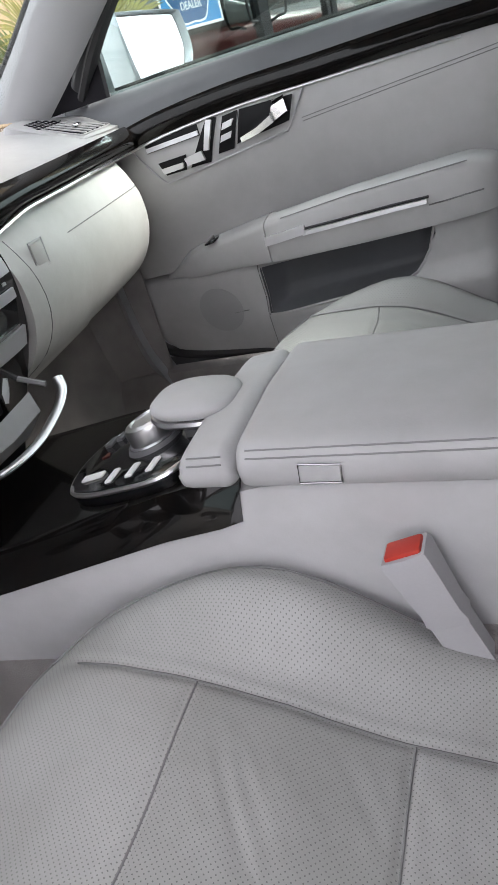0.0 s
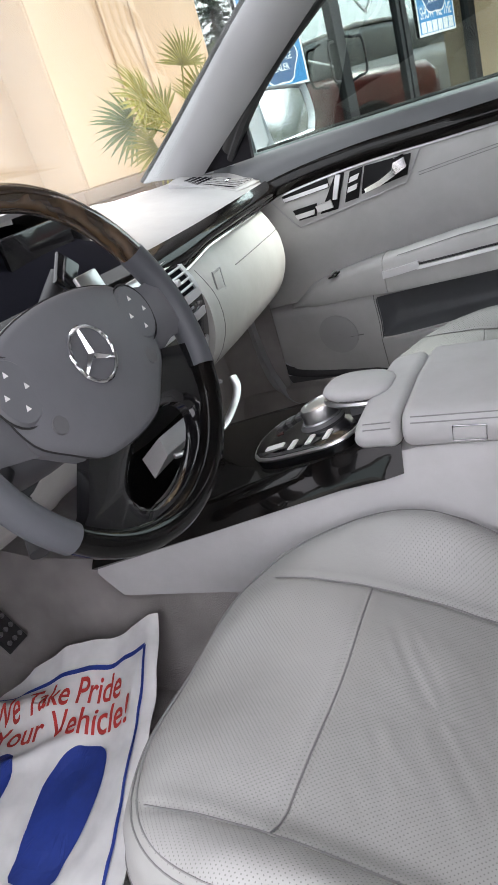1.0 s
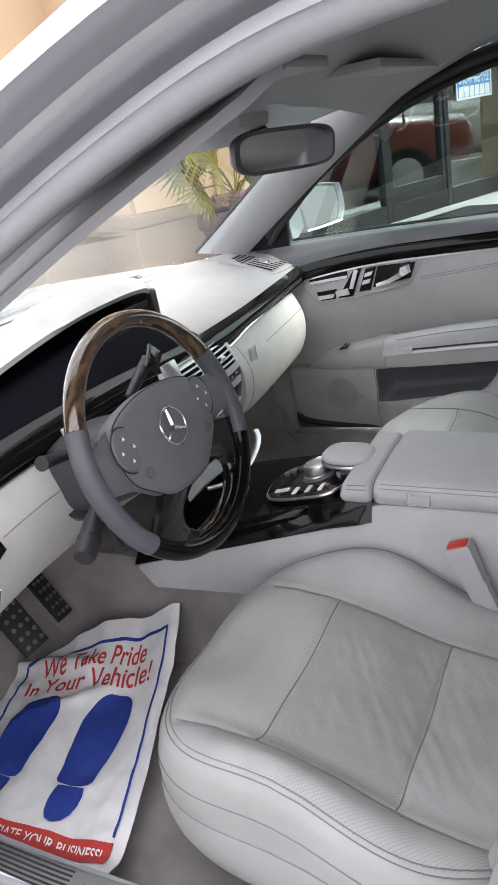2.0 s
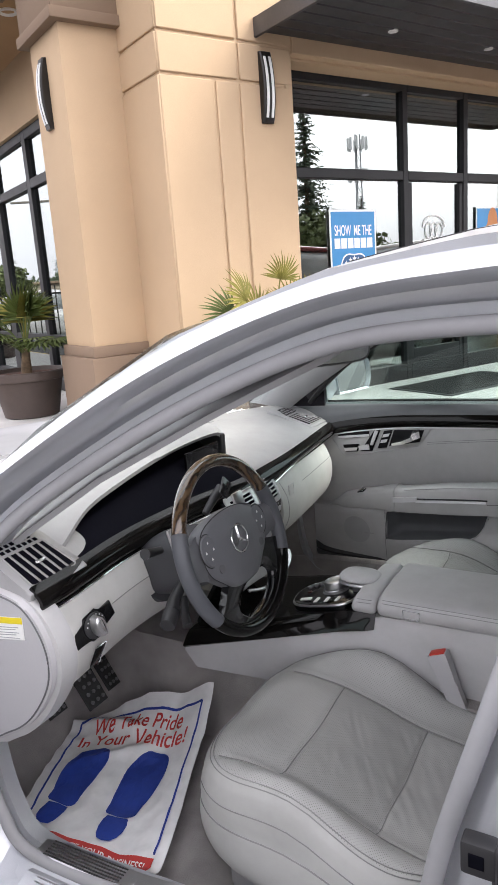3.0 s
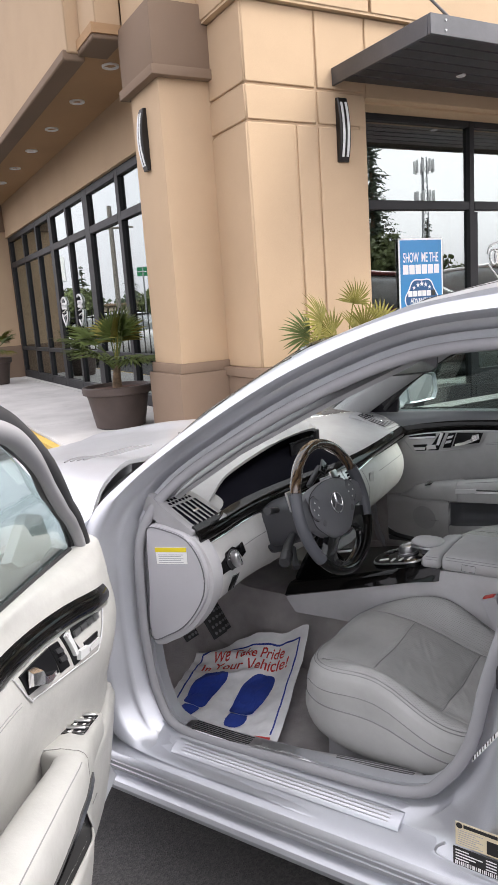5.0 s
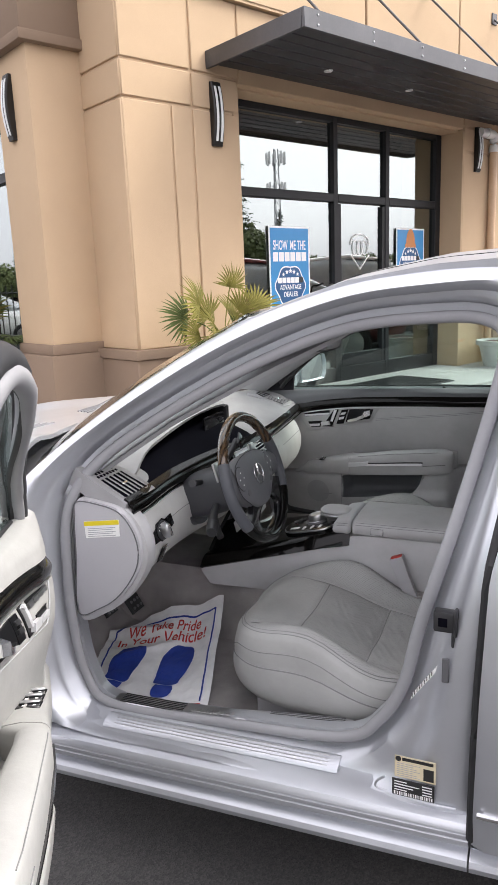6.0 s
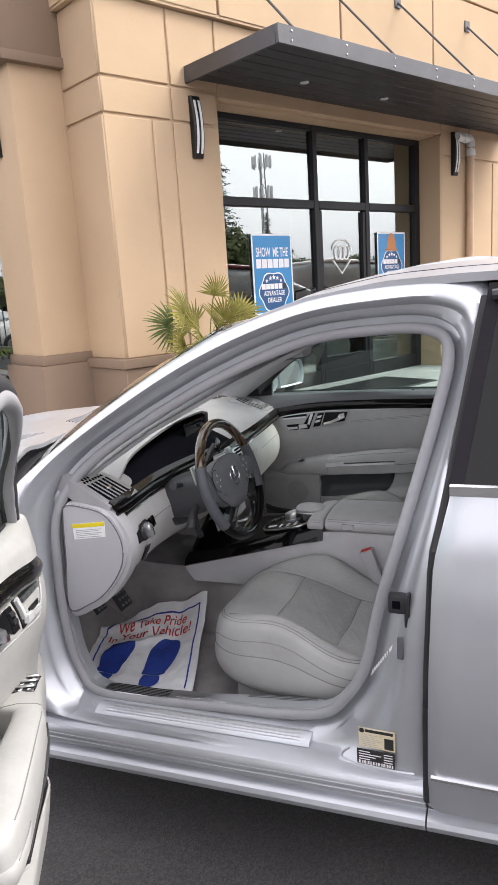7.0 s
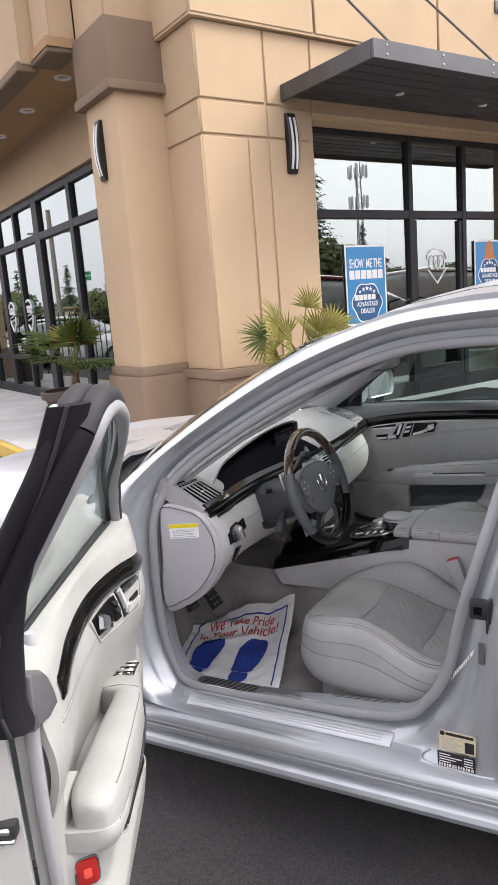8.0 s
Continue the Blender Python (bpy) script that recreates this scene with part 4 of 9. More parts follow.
def sill(s):
    prof = [(0.735, 0.405), (0.76, 0.408), (0.80, 0.392), (0.835, 0.386), (0.862, 0.380), (0.878, 0.374), (0.884, 0.366), (0.886, 0.357), (0.882, 0.3545), (0.886, 0.352), (0.886, 0.343), (0.882, 0.3405), (0.886, 0.338),
            (0.886, 0.328), (0.880, 0.323), (0.872, 0.321), (0.870, 0.312), (0.882, 0.309), (0.896, 0.302), (0.900, 0.290), (0.896, 0.276), (0.880, 0.262), (0.85, 0.25), (0.80, 0.24), (0.72, 0.24), (0.72, 0.40)]
    xs = [0.57, 0.60, 0.8, 1.0, 1.2, 1.4, 1.6, 1.728]
    part("sill", loft([[Vector((x, s * y, z + tilt(x))) for y, z in prof] for x in xs]), M["silver"], car, "silver sill with a ribbed step", sharp=25)
    low = [(y, z) for y, z in prof[14:24]]
    part("skirt", loft([[Vector((x, s * y, z + tilt(x))) for y, z in low] for x in (1.732, 2.2, 2.7)]), M["silver"], car, sharp=25)


sill(-1)
sill(1)


def rear_door(s):
    """Closed rear door: shell with shoulder line, dark window, bright strips."""
    def skin(a, b):
        z = 0.338 + b * 0.747 + tilt(1.8)
        x0 = line([(0.37, 1.735), (0.70, 1.742), (0.95, 1.752), (1.1, 1.785)], z)
        x = x0 + a * (2.72 - x0)
        y = line([(0.37, 0.905), (0.50, 0.925), (0.62, 0.936), (0.75, 0.939), (0.88, 0.934), (1.0, 0.918), (1.07, 0.895), (1.10, 0.885)], z) - 0.014 * smooth01(1 - a * 40)
        return (x, s * y, z)
    d = part("rear_door", shell(skin, 40, 26, -0.02 * s), M["silver"], car, "silver rear door")

    def strip(z0, z1, y, name):
        x0 = 1.745 if z0 < 0.9 else 1.782
        part(name, loft([[Vector((x, s * (y + o), z + 0.012 * (x - 1.75))) for o, z in ((0.0, z0), (0.007, z0 + 0.003), (0.007, z1 - 0.003), (0.0, z1))] for x in (x0, 2.2, 2.7)]), M["chrome"], d, "chrome strip")
    strip(1.086, 1.112, 0.884, "belt_strip")
    strip(0.449, 0.462, 0.918, "door_strip")

    def pane(a, b):
        z = 1.105 + b * 0.375
        x0 = line([(1.10, 1.79), (1.47, 1.852)], z)
        x1 = line([(1.10, 2.66), (1.35, 2.58), (1.48, 2.36)], z)
        return (x0 + (x1 - x0) * a, s * side_y(z, 0.952, 0.46), z)
    part("window_pane", shell(pane, 10, 8, 0.004), M["dark_glass"], d, "dark tinted window")

    def post(a, b):
        z = 1.10 + b * 0.40
        x0 = line([(1.10, 1.778), (1.50, 1.842)], z)
        return (x0 + a * 0.028, s * (side_y(z, 0.955, 0.46)), z)
    part("window_post", shell(post, 2, 8, 0.012), M["blackfelt"], d, "black window post")
    lead = [Vector((line([(0.37, 1.733), (0.70, 1.738), (0.95, 1.748), (1.08, 1.772), (1.50, 1.836)], z), s * (side_y(z, 0.90, 0.46) if z > 1.0 else line([(0.36, 0.885), (0.6, 0.905), (1.0, 0.895)], z)), z)) for z in [0.37 + 0.05 * i for i in range(23)]]
    part("edge_seal", sweep(lead, 0.010, 8), M["rubber"], d, "black rubber edge seal")
    part("window_frame", sweep(spline([(1.85, s * 0.715, 1.475), (2.1, s * 0.712, 1.49), (2.4, s * 0.72, 1.455), (2.62, s * 0.76, 1.34), (2.72, s * 0.86, 1.12)], 6), 0.012, 8), M["plastic"], d)


rear_door(-1)
rear_door(1)


# ---- roof, screens, bonnet, wings ----
def roof_edge(x):
    """Half width and height of the roof's edge."""
    return line([(1.10, 0.646), (1.40, 0.619), (1.60, 0.612), (1.77, 0.622), (2.4, 0.635), (2.9, 0.66)], x), line([(0.915, 1.268), (1.15, 1.402), (1.40, 1.488), (1.60, 1.517), (1.77, 1.524), (2.1, 1.525), (2.5, 1.49), (2.9, 1.40)], x)


def roof():
    def f(a, b):
        y = 2 * b - 1
        bow = 0.10 * (1 - y * y)
        x = 1.13 - bow + a * (2.9 - 1.13 + bow)
        w, z = roof_edge(max(x, 1.13))
        return (x, y * w, z - 0.42 * max(0.0, 1.13 - x) + (0.010 + 0.028 * smooth01((x - 1.05) / 0.55)) * (1 - abs(y) ** 2.2) - 0.02 * smooth01((1.2 - x) / 0.17) * (1 - y * y))
    part("roof", shell(f, 44, 30, 0.02), M["silver"], car, "silver roof", sharp=60)
    for s in (-1, 1):
        run = [1.16 + 0.06 * i for i in range(24)]
        part("roof_ditch", sweep([(x, s * (roof_edge(x)[0] - 0.13), roof_edge(x)[1] - 0.0004 + (0.010 + 0.028 * smooth01((x - 1.05) / 0.55)) * (1 - (1 - 0.13 / roof_edge(x)[0]) ** 2.2)) for x in run], 0.0022, 6), M["rubber"], car, "dark roof strip")


roof()


def headliner():
    def f(a, b):
        y = 2 * b - 1
        x = 1.12 + a * 1.75
        w, z = roof_edge(x)
        return (x, y * (w - 0.05), z - 0.055 + 0.045 * (1 - y * y))
    part("headliner", shell(f, 14, 12, 0.006), M["greyplastic"], car, "grey fabric headliner")


headliner()


def windscreen():
    def f(a, b):
        y = 2 * b - 1
        z = 1.025 + a * 0.385
        w = line([(1.02, 0.775), (1.10, 0.742), (1.268, 0.705), (1.41, 0.665)], z)
        xe = line([(1.02, 0.60), (1.105, 0.690), (1.268, 0.915), (1.41, 1.165)], z)
        return (xe - (0.26 - 0.14 * a) * (1 - y * y), y * w, z + 0.012 * (1 - y * y))
    ws = part("windscreen", shell(f, 16, 24, 0.005), M["car_glass"], car, "clear windscreen")
    ws.visible_shadow = False


windscreen()


def hood_height(x, y):
    q = abs(y) / 0.80
    return line([(-0.95, 0.80), (-0.7, 0.90), (-0.3, 0.965), (0.1, 1.003), (0.45, 1.018)], x) - 0.07 * q ** 4 + 0.022 * smooth01((q - 0.35) / 0.2) * (1 - smooth01((q - 0.8) / 0.2))


def front_end():
    def bonnet(a, b):
        y = (2 * b - 1) * 0.80
        x1 = 0.262 + 0.300 * (y / 0.8) ** 2
        x0 = -0.93 + 0.16 * (y / 0.8) ** 2
        x = x0 + a * (x1 - x0)
        return (x, y, hood_height(x, y))
    part("bonnet", shell(bonnet, 40, 36, -0.015), M["silver"], car, "silver bonnet", sharp=60)

    # louvre slots behind the bonnet's ridge
    for s in (-1, 1):
        for k in range(4):
            run = [(0.075 + 0.022 * k + 0.6 * (y - 0.28) ** 2, y) for y in (0.14 - 0.012 * k + 0.020 * i for i in range(18))]
            part("louvre", sweep([(x, s * y, hood_height(x, y) + 0.0155) for x, y in run], 0.0038, 6), M["darkgrey"], car, "dark louvre slot")

    def cowl(a, b):
        y = (2 * b - 1) * 0.76
        xa, xb = 0.250 + 0.300 * (y / 0.8) ** 2, 0.472 + 0.20 * (y / 0.8) ** 2
        return (xa + (xb - xa) * a, y, 0.985 + 0.035 * a - 0.03 * (abs(y) / 0.8) ** 4)
    part("cowl", shell(cowl, 6, 20, -0.01), M["plastic"], car, "black plastic cowl")
    for s in (-1, 1):
        def wing(a, b, s=s):
            x = -0.80 + a * 1.385
            t = b * 1.25
            zt = line([(-0.8, 0.84), (-0.3, 0.925), (0.2, 0.972), (0.585, 0.990)], x)
            if t < 1.0:
                z = 0.33 + t * (zt - 0.07 - 0.33)
                y = line([(0.3, 0.88), (0.5, 0.905), (0.7, 0.915), (0.85, 0.90), (0.95, 0.885), (1.0, 0.87)], z)
            else:
                k = (t - 1.0) / 0.25
                z = zt - 0.07 + 0.07 * math.sin(k * math.pi / 2)
                y = 0.888 - 0.085 * (1 - math.cos(k * math.pi / 2))
            if x < -0.45:
                y -= 0.18 * smooth01((-0.45 - x) / 0.4)
            return (x, s * y, z)
        part("wing", shell(wing, 24, 30, -0.015 * s), M["silver"], car, "silver front wing", sharp=60)


    def nose(a, b):
        y = (2 * b - 1)
        z = 0.25 + a * 0.56
        return (-0.96 + 0.20 * y * y - 0.05 * math.sin(a * math.pi), y * 0.86, z)
    part("bumper", shell(nose, 14, 20, 0.02), M["silver"], car)
    for s in (-1, 1):
        w = part("wheel", lathe([(0.0, -0.10), (0.30, -0.10), (0.325, -0.07), (0.33, 0.0), (0.325, 0.07), (0.30, 0.10), (0.0, 0.10)], 32, Matrix.Translation((0.0, s * 0.78, LOT + 0.33)) @ pose(0, 0, 0, 90)), M["rubber"], car, "black tyre")
        part("rim", lathe([(0.0, -0.02), (0.06, -0.01), (0.20, 0.0), (0.235, -0.015), (0.24, 0.02), (0.0, 0.02)], 28, Matrix.Translation((0.0, s * 0.885, LOT + 0.33)) @ pose(0, 0, 0, 90 * s)), M["satin"], w)
        w = part("wheel", lathe([(0.0, -0.10), (0.30, -0.10), (0.325, -0.07), (0.33, 0.0), (0.325, 0.07), (0.30, 0.10), (0.0, 0.10)], 32, Matrix.Translation((3.165, s * 0.78, LOT + 0.33)) @ pose(0, 0, 0, 90)), M["rubber"], car, "black tyre")
        part("rim", lathe([(0.0, -0.02), (0.06, -0.01), (0.20, 0.0), (0.235, -0.015), (0.24, 0.02), (0.0, 0.02)], 28, Matrix.Translation((3.165, s * 0.885, LOT + 0.33)) @ pose(0, 0, 0, 90 * s)), M["satin"], w)


front_end()


def rear_end():
    for s in (-1, 1):
        def quarter(a, b, s=s):
            x = 2.73 + a * 1.30
            zt = line([(2.73, 1.09), (3.4, 1.10), (4.05, 1.02)], x)
            z = 0.33 + b * (zt - 0.33)
            return (x, s * (line([(0.3, 0.90), (0.6, 0.935), (0.85, 0.93), (1.1, 0.87)], z) - 0.12 * smooth01((x - 3.5) / 0.55)), z)
        part("rear_quarter", shell(quarter, 16, 14, -0.02 * s), M["silver"], car, "silver rear quarter")

        def pillar(a, b, s=s):
            z = 1.09 + b * 0.36
            return (line([(1.09, 2.70), (1.45, 2.40)], z) + a * (line([(1.09, 3.25), (1.45, 2.86)], z) - line([(1.09, 2.70), (1.45, 2.40)], z)), s * side_y(z, 0.945, 0.48), z)
        part("rear_pillar", shell(pillar, 8, 8, -0.02 * s), M["silver"], car)

    def boot(a, b):
        y = 2 * b - 1
        return (3.22 + a * 0.85, y * 0.80, 1.10 - 0.06 * a + 0.03 * (1 - y * y))
    part("boot_lid", shell(boot, 8, 12, -0.02), M["silver"], car)

    def tail(a, b):
        y = 2 * b - 1
        return (4.10 - 0.10 * y * y + 0.03 * math.sin(a * math.pi), y * 0.82, 0.30 + a * 0.76)
    part("tail", shell(tail, 10, 12, 0.02), M["silver"], car)

    def glass(a, b):
        y = 2 * b - 1
        return (2.86 + a * 0.42 + 0.06 * (1 - y * y), y * (0.62 + 0.10 * a), 1.42 - 0.31 * a)
    part("rear_window", shell(glass, 8, 10, 0.005), M["dark_glass"], car, "dark rear window")


rear_end()


# ---- inside: floor, sills, pillars ----
def floor_pan():
    def f(a, b):
        x = 0.30 + a * 2.5
        y = -0.72 + b * 1.44
        z = line([(0.30, 0.62), (0.40, 0.44), (0.48, 0.345), (0.60, 0.322), (2.8, 0.322)], x)
        z += 0.22 * smooth01((0.20 - abs(y)) / 0.05) * smooth01((x - 0.3) / 0.2)
        return (x, y, z)
    part("floor_carpet", shell(f, 50, 48, 0.03), M["carpet"], car, "grey floor carpet")


floor_pan()


def tread_plates(s):
    def inward(x):
        """The plate swings in towards the seat at its rear."""
        return curve([(0.79, 0.0), (1.05, 0.004), (1.24, 0.032), (1.42, 0.056), (1.45, 0.059)], x)

    def strip(name, x0, x1, prof, mat, parent, label="", ends=0.0):
        xs = [x0 + (x1 - x0) * i / 14 for i in range(15)]
        squeeze = [ends if i in (0, 14) else 0.0 for i in range(15)]
        return part(name, loft([[Vector((x, s * (0.739 + (y - 0.739) * (1 - e) - inward(x)), z + tilt(x))) for y, z in prof] for x, e in zip(xs, squeeze)]), M[mat], parent, label, sharp=30)
    p = strip("tread_plate", 0.792, 1.432, ((0.708, 0.400), (0.714, 0.420), (0.719, 0.4245), (0.757, 0.4225), (0.763, 0.418), (0.768, 0.404), (0.76, 0.38), (0.712, 0.38)), "satin", car, "brushed metal tread plate", 0.25)
    if s < 0:
        for i in range(6):
            y = 0.7225 + 0.0066 * i
            # same grooves; the darker reflection in front is put into their colour
            for x0, x1, mat in ((0.812, 1.0, "rubber"), (1.225, 1.415, "cover_grey")):
                strip("groove", x0, x1, [(y - 0.0017, 0.4238 - 0.0003 * i), (y - 0.001, 0.4254 - 0.0003 * i), (y + 0.001, 0.4254 - 0.0003 * i), (y + 0.0017, 0.4238 - 0.0003 * i)], mat, p)
        for k in range(12):
            x = 1.02 + 0.0158 * k
            y = 0.740 - inward(x)
            part("brand_bar", rbox((x, -y - 0.008, 0.4232 + tilt(x)), (x + 0.011, -y + 0.008, 0.4250 + tilt(x)), 0.0008, 1), M["satin"], p, "bright raised bar")
    q = part("outer_step", loft([[Vector((x, s * y, z + tilt(x))) for y, z in ((0.776, 0.402), (0.788, 0.4075), (0.818, 0.3985), (0.826, 0.390), (0.79, 0.38))] for x in (0.80, 0.81, 1.1, 1.425, 1.435)]), M["silver"], car, "ribbed step strip")
    for i in range(4):
        y = 0.791 + 0.0085 * i
        part("rib", sweep([(x, s * y, 0.4068 - 0.0028 * i + tilt(x)) for x in (0.83, 1.41)], 0.0014, 6), M["satin"], q)


def footwell_lining():
    """Carpet in front of and beside the passenger's feet, and up the inside of the sill."""
    def front(a, b):
        z = 0.20 + 0.62 * a
        y = 0.15 + 0.60 * b
        return (curve([(0.20, 0.62), (0.30, 0.57), (0.45, 0.50), (0.82, 0.47)], z) + 0.10 * smooth01((y - 0.62) / 0.12) ** 2, y, z)
    part("footwell_carpet", shell(front, 20, 20, 0.006), M["carpet"], car, "dark grey footwell carpet")

    def side(a, b):
        x = 0.50 + 0.24 * a
        z = 0.22 + 0.74 * b
        return (x, 0.738 - 0.03 * (1 - a), z)
    part("kick_panel", shell(side, 10, 14, 0.006), M["carpet"], car, "grey carpet kick panel")

    def low(a, b):
        x = 0.55 + 1.25 * a
        return (x, 0.645 + 0.112 * b, 0.26 + 0.205 * smooth01(b * 1.3) + 0.039 * (x - 1.2))
    part("sill_carpet", shell(low, 20, 10, 0.006), M["carpet"], car, "grey carpet inside the sill")


footwell_lining()
tread_plates(-1)
tread_plates(1)


def pillar_trims(s):
    """Padded inner covers of the front and middle pillars."""
    def a_trim(a, b):
        z = 0.985 + a * 0.42
        x = line([(0.98, 0.66), (1.056, 0.745), (1.176, 0.925), (1.291, 1.145), (1.40, 1.38)], z)
        t = (b - 0.5) * 2
        wide = 0.062
        return (x + t * wide * 0.55 - 0.012, s * (side_y(z, 0.735) - 0.062 - 0.022 * max(0, 1 - t * t) + 0.045 * max(0, t)), z - t * wide * 0.62 + 0.016)
    if s > 0:
        low = spline([(0.676, 0.705, 1.022), (0.796, 0.690, 1.105), (1.062, 0.600, 1.268), (1.25, 0.548, 1.375), (1.45, 0.52, 1.44)], 6)
        high = spline([(0.520, 0.690, 1.045), (0.66, 0.672, 1.140), (0.93, 0.590, 1.310), (1.10, 0.552, 1.40), (1.33, 0.52, 1.46)], 6)
        n = len(low) - 1

        def wide_trim(a, b):
            i = min(n, int(round(a * n)))
            p = low[i].lerp(high[i], b)
            return p + Vector((0.012, -0.022, 0.004)) * math.sin(b * math.pi) ** 0.7
        part("pillar_cover", shell(wide_trim, n, 14, 0.008), M["pillar_cloth"], car, "grey front pillar cover", sharp=60)
        part("glass_edge", sweep([p + Vector((-0.004, 0.004, 0.004)) for p in high], 0.0055, 6), M["rubber"], car, "black windscreen edge")
    else:
        part("pillar_cover", shell(a_trim, 20, 10, 0.012 * s), M["pillar_cloth"], car, "grey front pillar cover", sharp=60)

    def b_trim(a, b):
        z = 0.42 + a * 0.97
        x = line([(0.42, 1.50), (0.62, 1.585), (0.764, 1.612), (0.99, 1.672), (1.22, 1.73), (1.40, 1.752)], z)
        return (x + b * 0.17, s * (side_y(z, 0.72) - 0.03 * math.sin(b * math.pi) - 0.01), z)
    part("middle_pillar_cover", shell(b_trim, 14, 8, 0.012 * s), M["greyplastic"], car, "grey middle pillar cover")


pillar_trims(-1)
pillar_trims(1)


def pillar_plates():
    """Stickers, striker and plug on the driver's door pillar."""
    y = -0.8665
    st = part("tyre_sticker", rbox((1.574, y - 0.0015, 0.462), (1.659, y, 0.513), 0.0004, 1), M["cream_print"], car, "cream tyre information sticker")
    part("sticker_head", rbox((1.590, y - 0.0022, 0.503), (1.654, y - 0.0015, 0.510), 0), M["black_print"], st)
    part("sticker_box", rbox((1.634, y - 0.0022, 0.466), (1.655, y - 0.0015, 0.494), 0), M["black_print"], st)
    part("sticker_dot", lathe([(0.0, 0.0), (0.006, 0.0), (0.006, 0.0008), (0.0, 0.0008)], 14, Matrix.Translation((1.582, y - 0.0015, 0.506)) @ pose(0, 0, 0, 90)), M["black_print"], st)
    for i in range(7):
        part("sticker_line", rbox((1.579, y - 0.0021, 0.4665 + 0.0048 * i), (1.627 - 0.007 * (i % 3), y - 0.0015, 0.4675 + 0.0048 * i), 0), M["grey_print"], st)
    pl = part("plate_sticker", rbox((1.569, y - 0.0015, 0.417), (1.657, y, 0.457), 0.0004, 1), M["black_print"], car, "black type plate sticker with white print bars")
    for i in range(4):
        part("plate_line", rbox((1.574, y - 0.0021, 0.430 + 0.0065 * i), (1.600 + 0.013 * (i % 3), y - 0.0015, 0.4322 + 0.0065 * i), 0), M["white"], pl)
        part("plate_line", rbox((1.632, y - 0.0021, 0.430 + 0.0065 * i), (1.652, y - 0.0015, 0.4322 + 0.0065 * i), 0), M["white"], pl)
    for i in range(22):
        part("code_bar", rbox((1.573 + 0.0037 * i, y - 0.0021, 0.4190), (1.573 + 0.0037 * i + (0.0015 if i % 3 else 0.0026), y - 0.0015, 0.4270), 0), M["white"], pl)
    sk = part("door_striker", rbox((1.644, -0.846, 0.796), (1.686, -0.820, 0.840), 0.006, 2), M["plastic"], car, "black door striker housing")
    part("striker_slot", rbox((1.654, -0.8475, 0.809), (1.672, -0.8455, 0.828), 0.002, 1), M["pit"], sk)
    part("striker_flange", rbox((1.684, -0.850, 0.790), (1.692, -0.826, 0.846), 0.003, 1), M["plastic"], sk)
    part("striker_foot", rbox((1.680, -0.846, 0.764), (1.689, -0.828, 0.797), 0.003, 1), M["plastic"], sk)
    lab = part("code_sticker", loft([[Vector((x, -0.853, z)), Vector((x, -0.8555, z)), Vector((x + 0.004, -0.8555, z + 0.016)), Vector((x + 0.004, -0.853, z + 0.016))] for x, z in ((1.603, 0.640), (1.652, 0.712))]), M["white"], car, "slanting white code sticker")
    for i in range(9):
        x, z = 1.606 + 0.0048 * i, 0.647 + 0.0071 * i
        part("code_bar", rbox((x, -0.8562, z), (x + 0.0016, -0.8554, z + 0.009), 0), M["black_print"], lab)
    part("latch_plate", rbox((1.664, -0.853, 0.690), (1.678, -0.848, 0.745), 0.002, 1), M["cover_grey"], car, "dark grey pillar plug")
    part("ridge", sweep(spline([(1.552, -0.8645, 0.452), (1.534, -0.8645, 0.434), (1.545, -0.8655, 0.420), (1.645, -0.8655, 0.412), (1.70, -0.8655, 0.414)], 5), 0.0028, 8), M["silver"], car)


pillar_plates()


# ---- dashboard ----
def lip(y):
    """How far back the dashboard's edge stands."""
    return curve([(-0.75, 0.872), (-0.66, 0.868), (-0.45, 0.842), (-0.22, 0.852), (-0.02, 0.886), (0.12, 0.888), (0.30, 0.880), (0.68, 0.838), (0.75, 0.830)], y)


dash = part("dashboard", shell(lambda a, b: ((lambda y: (0.36 + 0.24 * (y / 0.75) ** 2 + (lip(y) - 0.36 - 0.24 * (y / 0.75) ** 2) * a, y, 0.966 + 0.062 * (1 - a ** 2.5)))(-0.712 + 1.452 * b)), 26, 60, 0.012),
            M["dashtop"], car, "light grey leather dashboard", sharp=60)


def face(y, z):
    """The lower dashboard's surface."""
    return lip(y) - 0.07 * smooth01((y - 0.58) / 0.15) + curve([(0.62, -0.20), (0.65, -0.165), (0.70, -0.075), (0.745, -0.005), (0.80, 0.030), (0.86, 0.036), (0.905, 0.020), (0.93, 0.004)], z)


def strip_foot(y):
    """Lower edge of the wood strip, higher on the passenger's side."""
    return 0.923 + 0.015 * smooth01((y - 0.12) / 0.15)


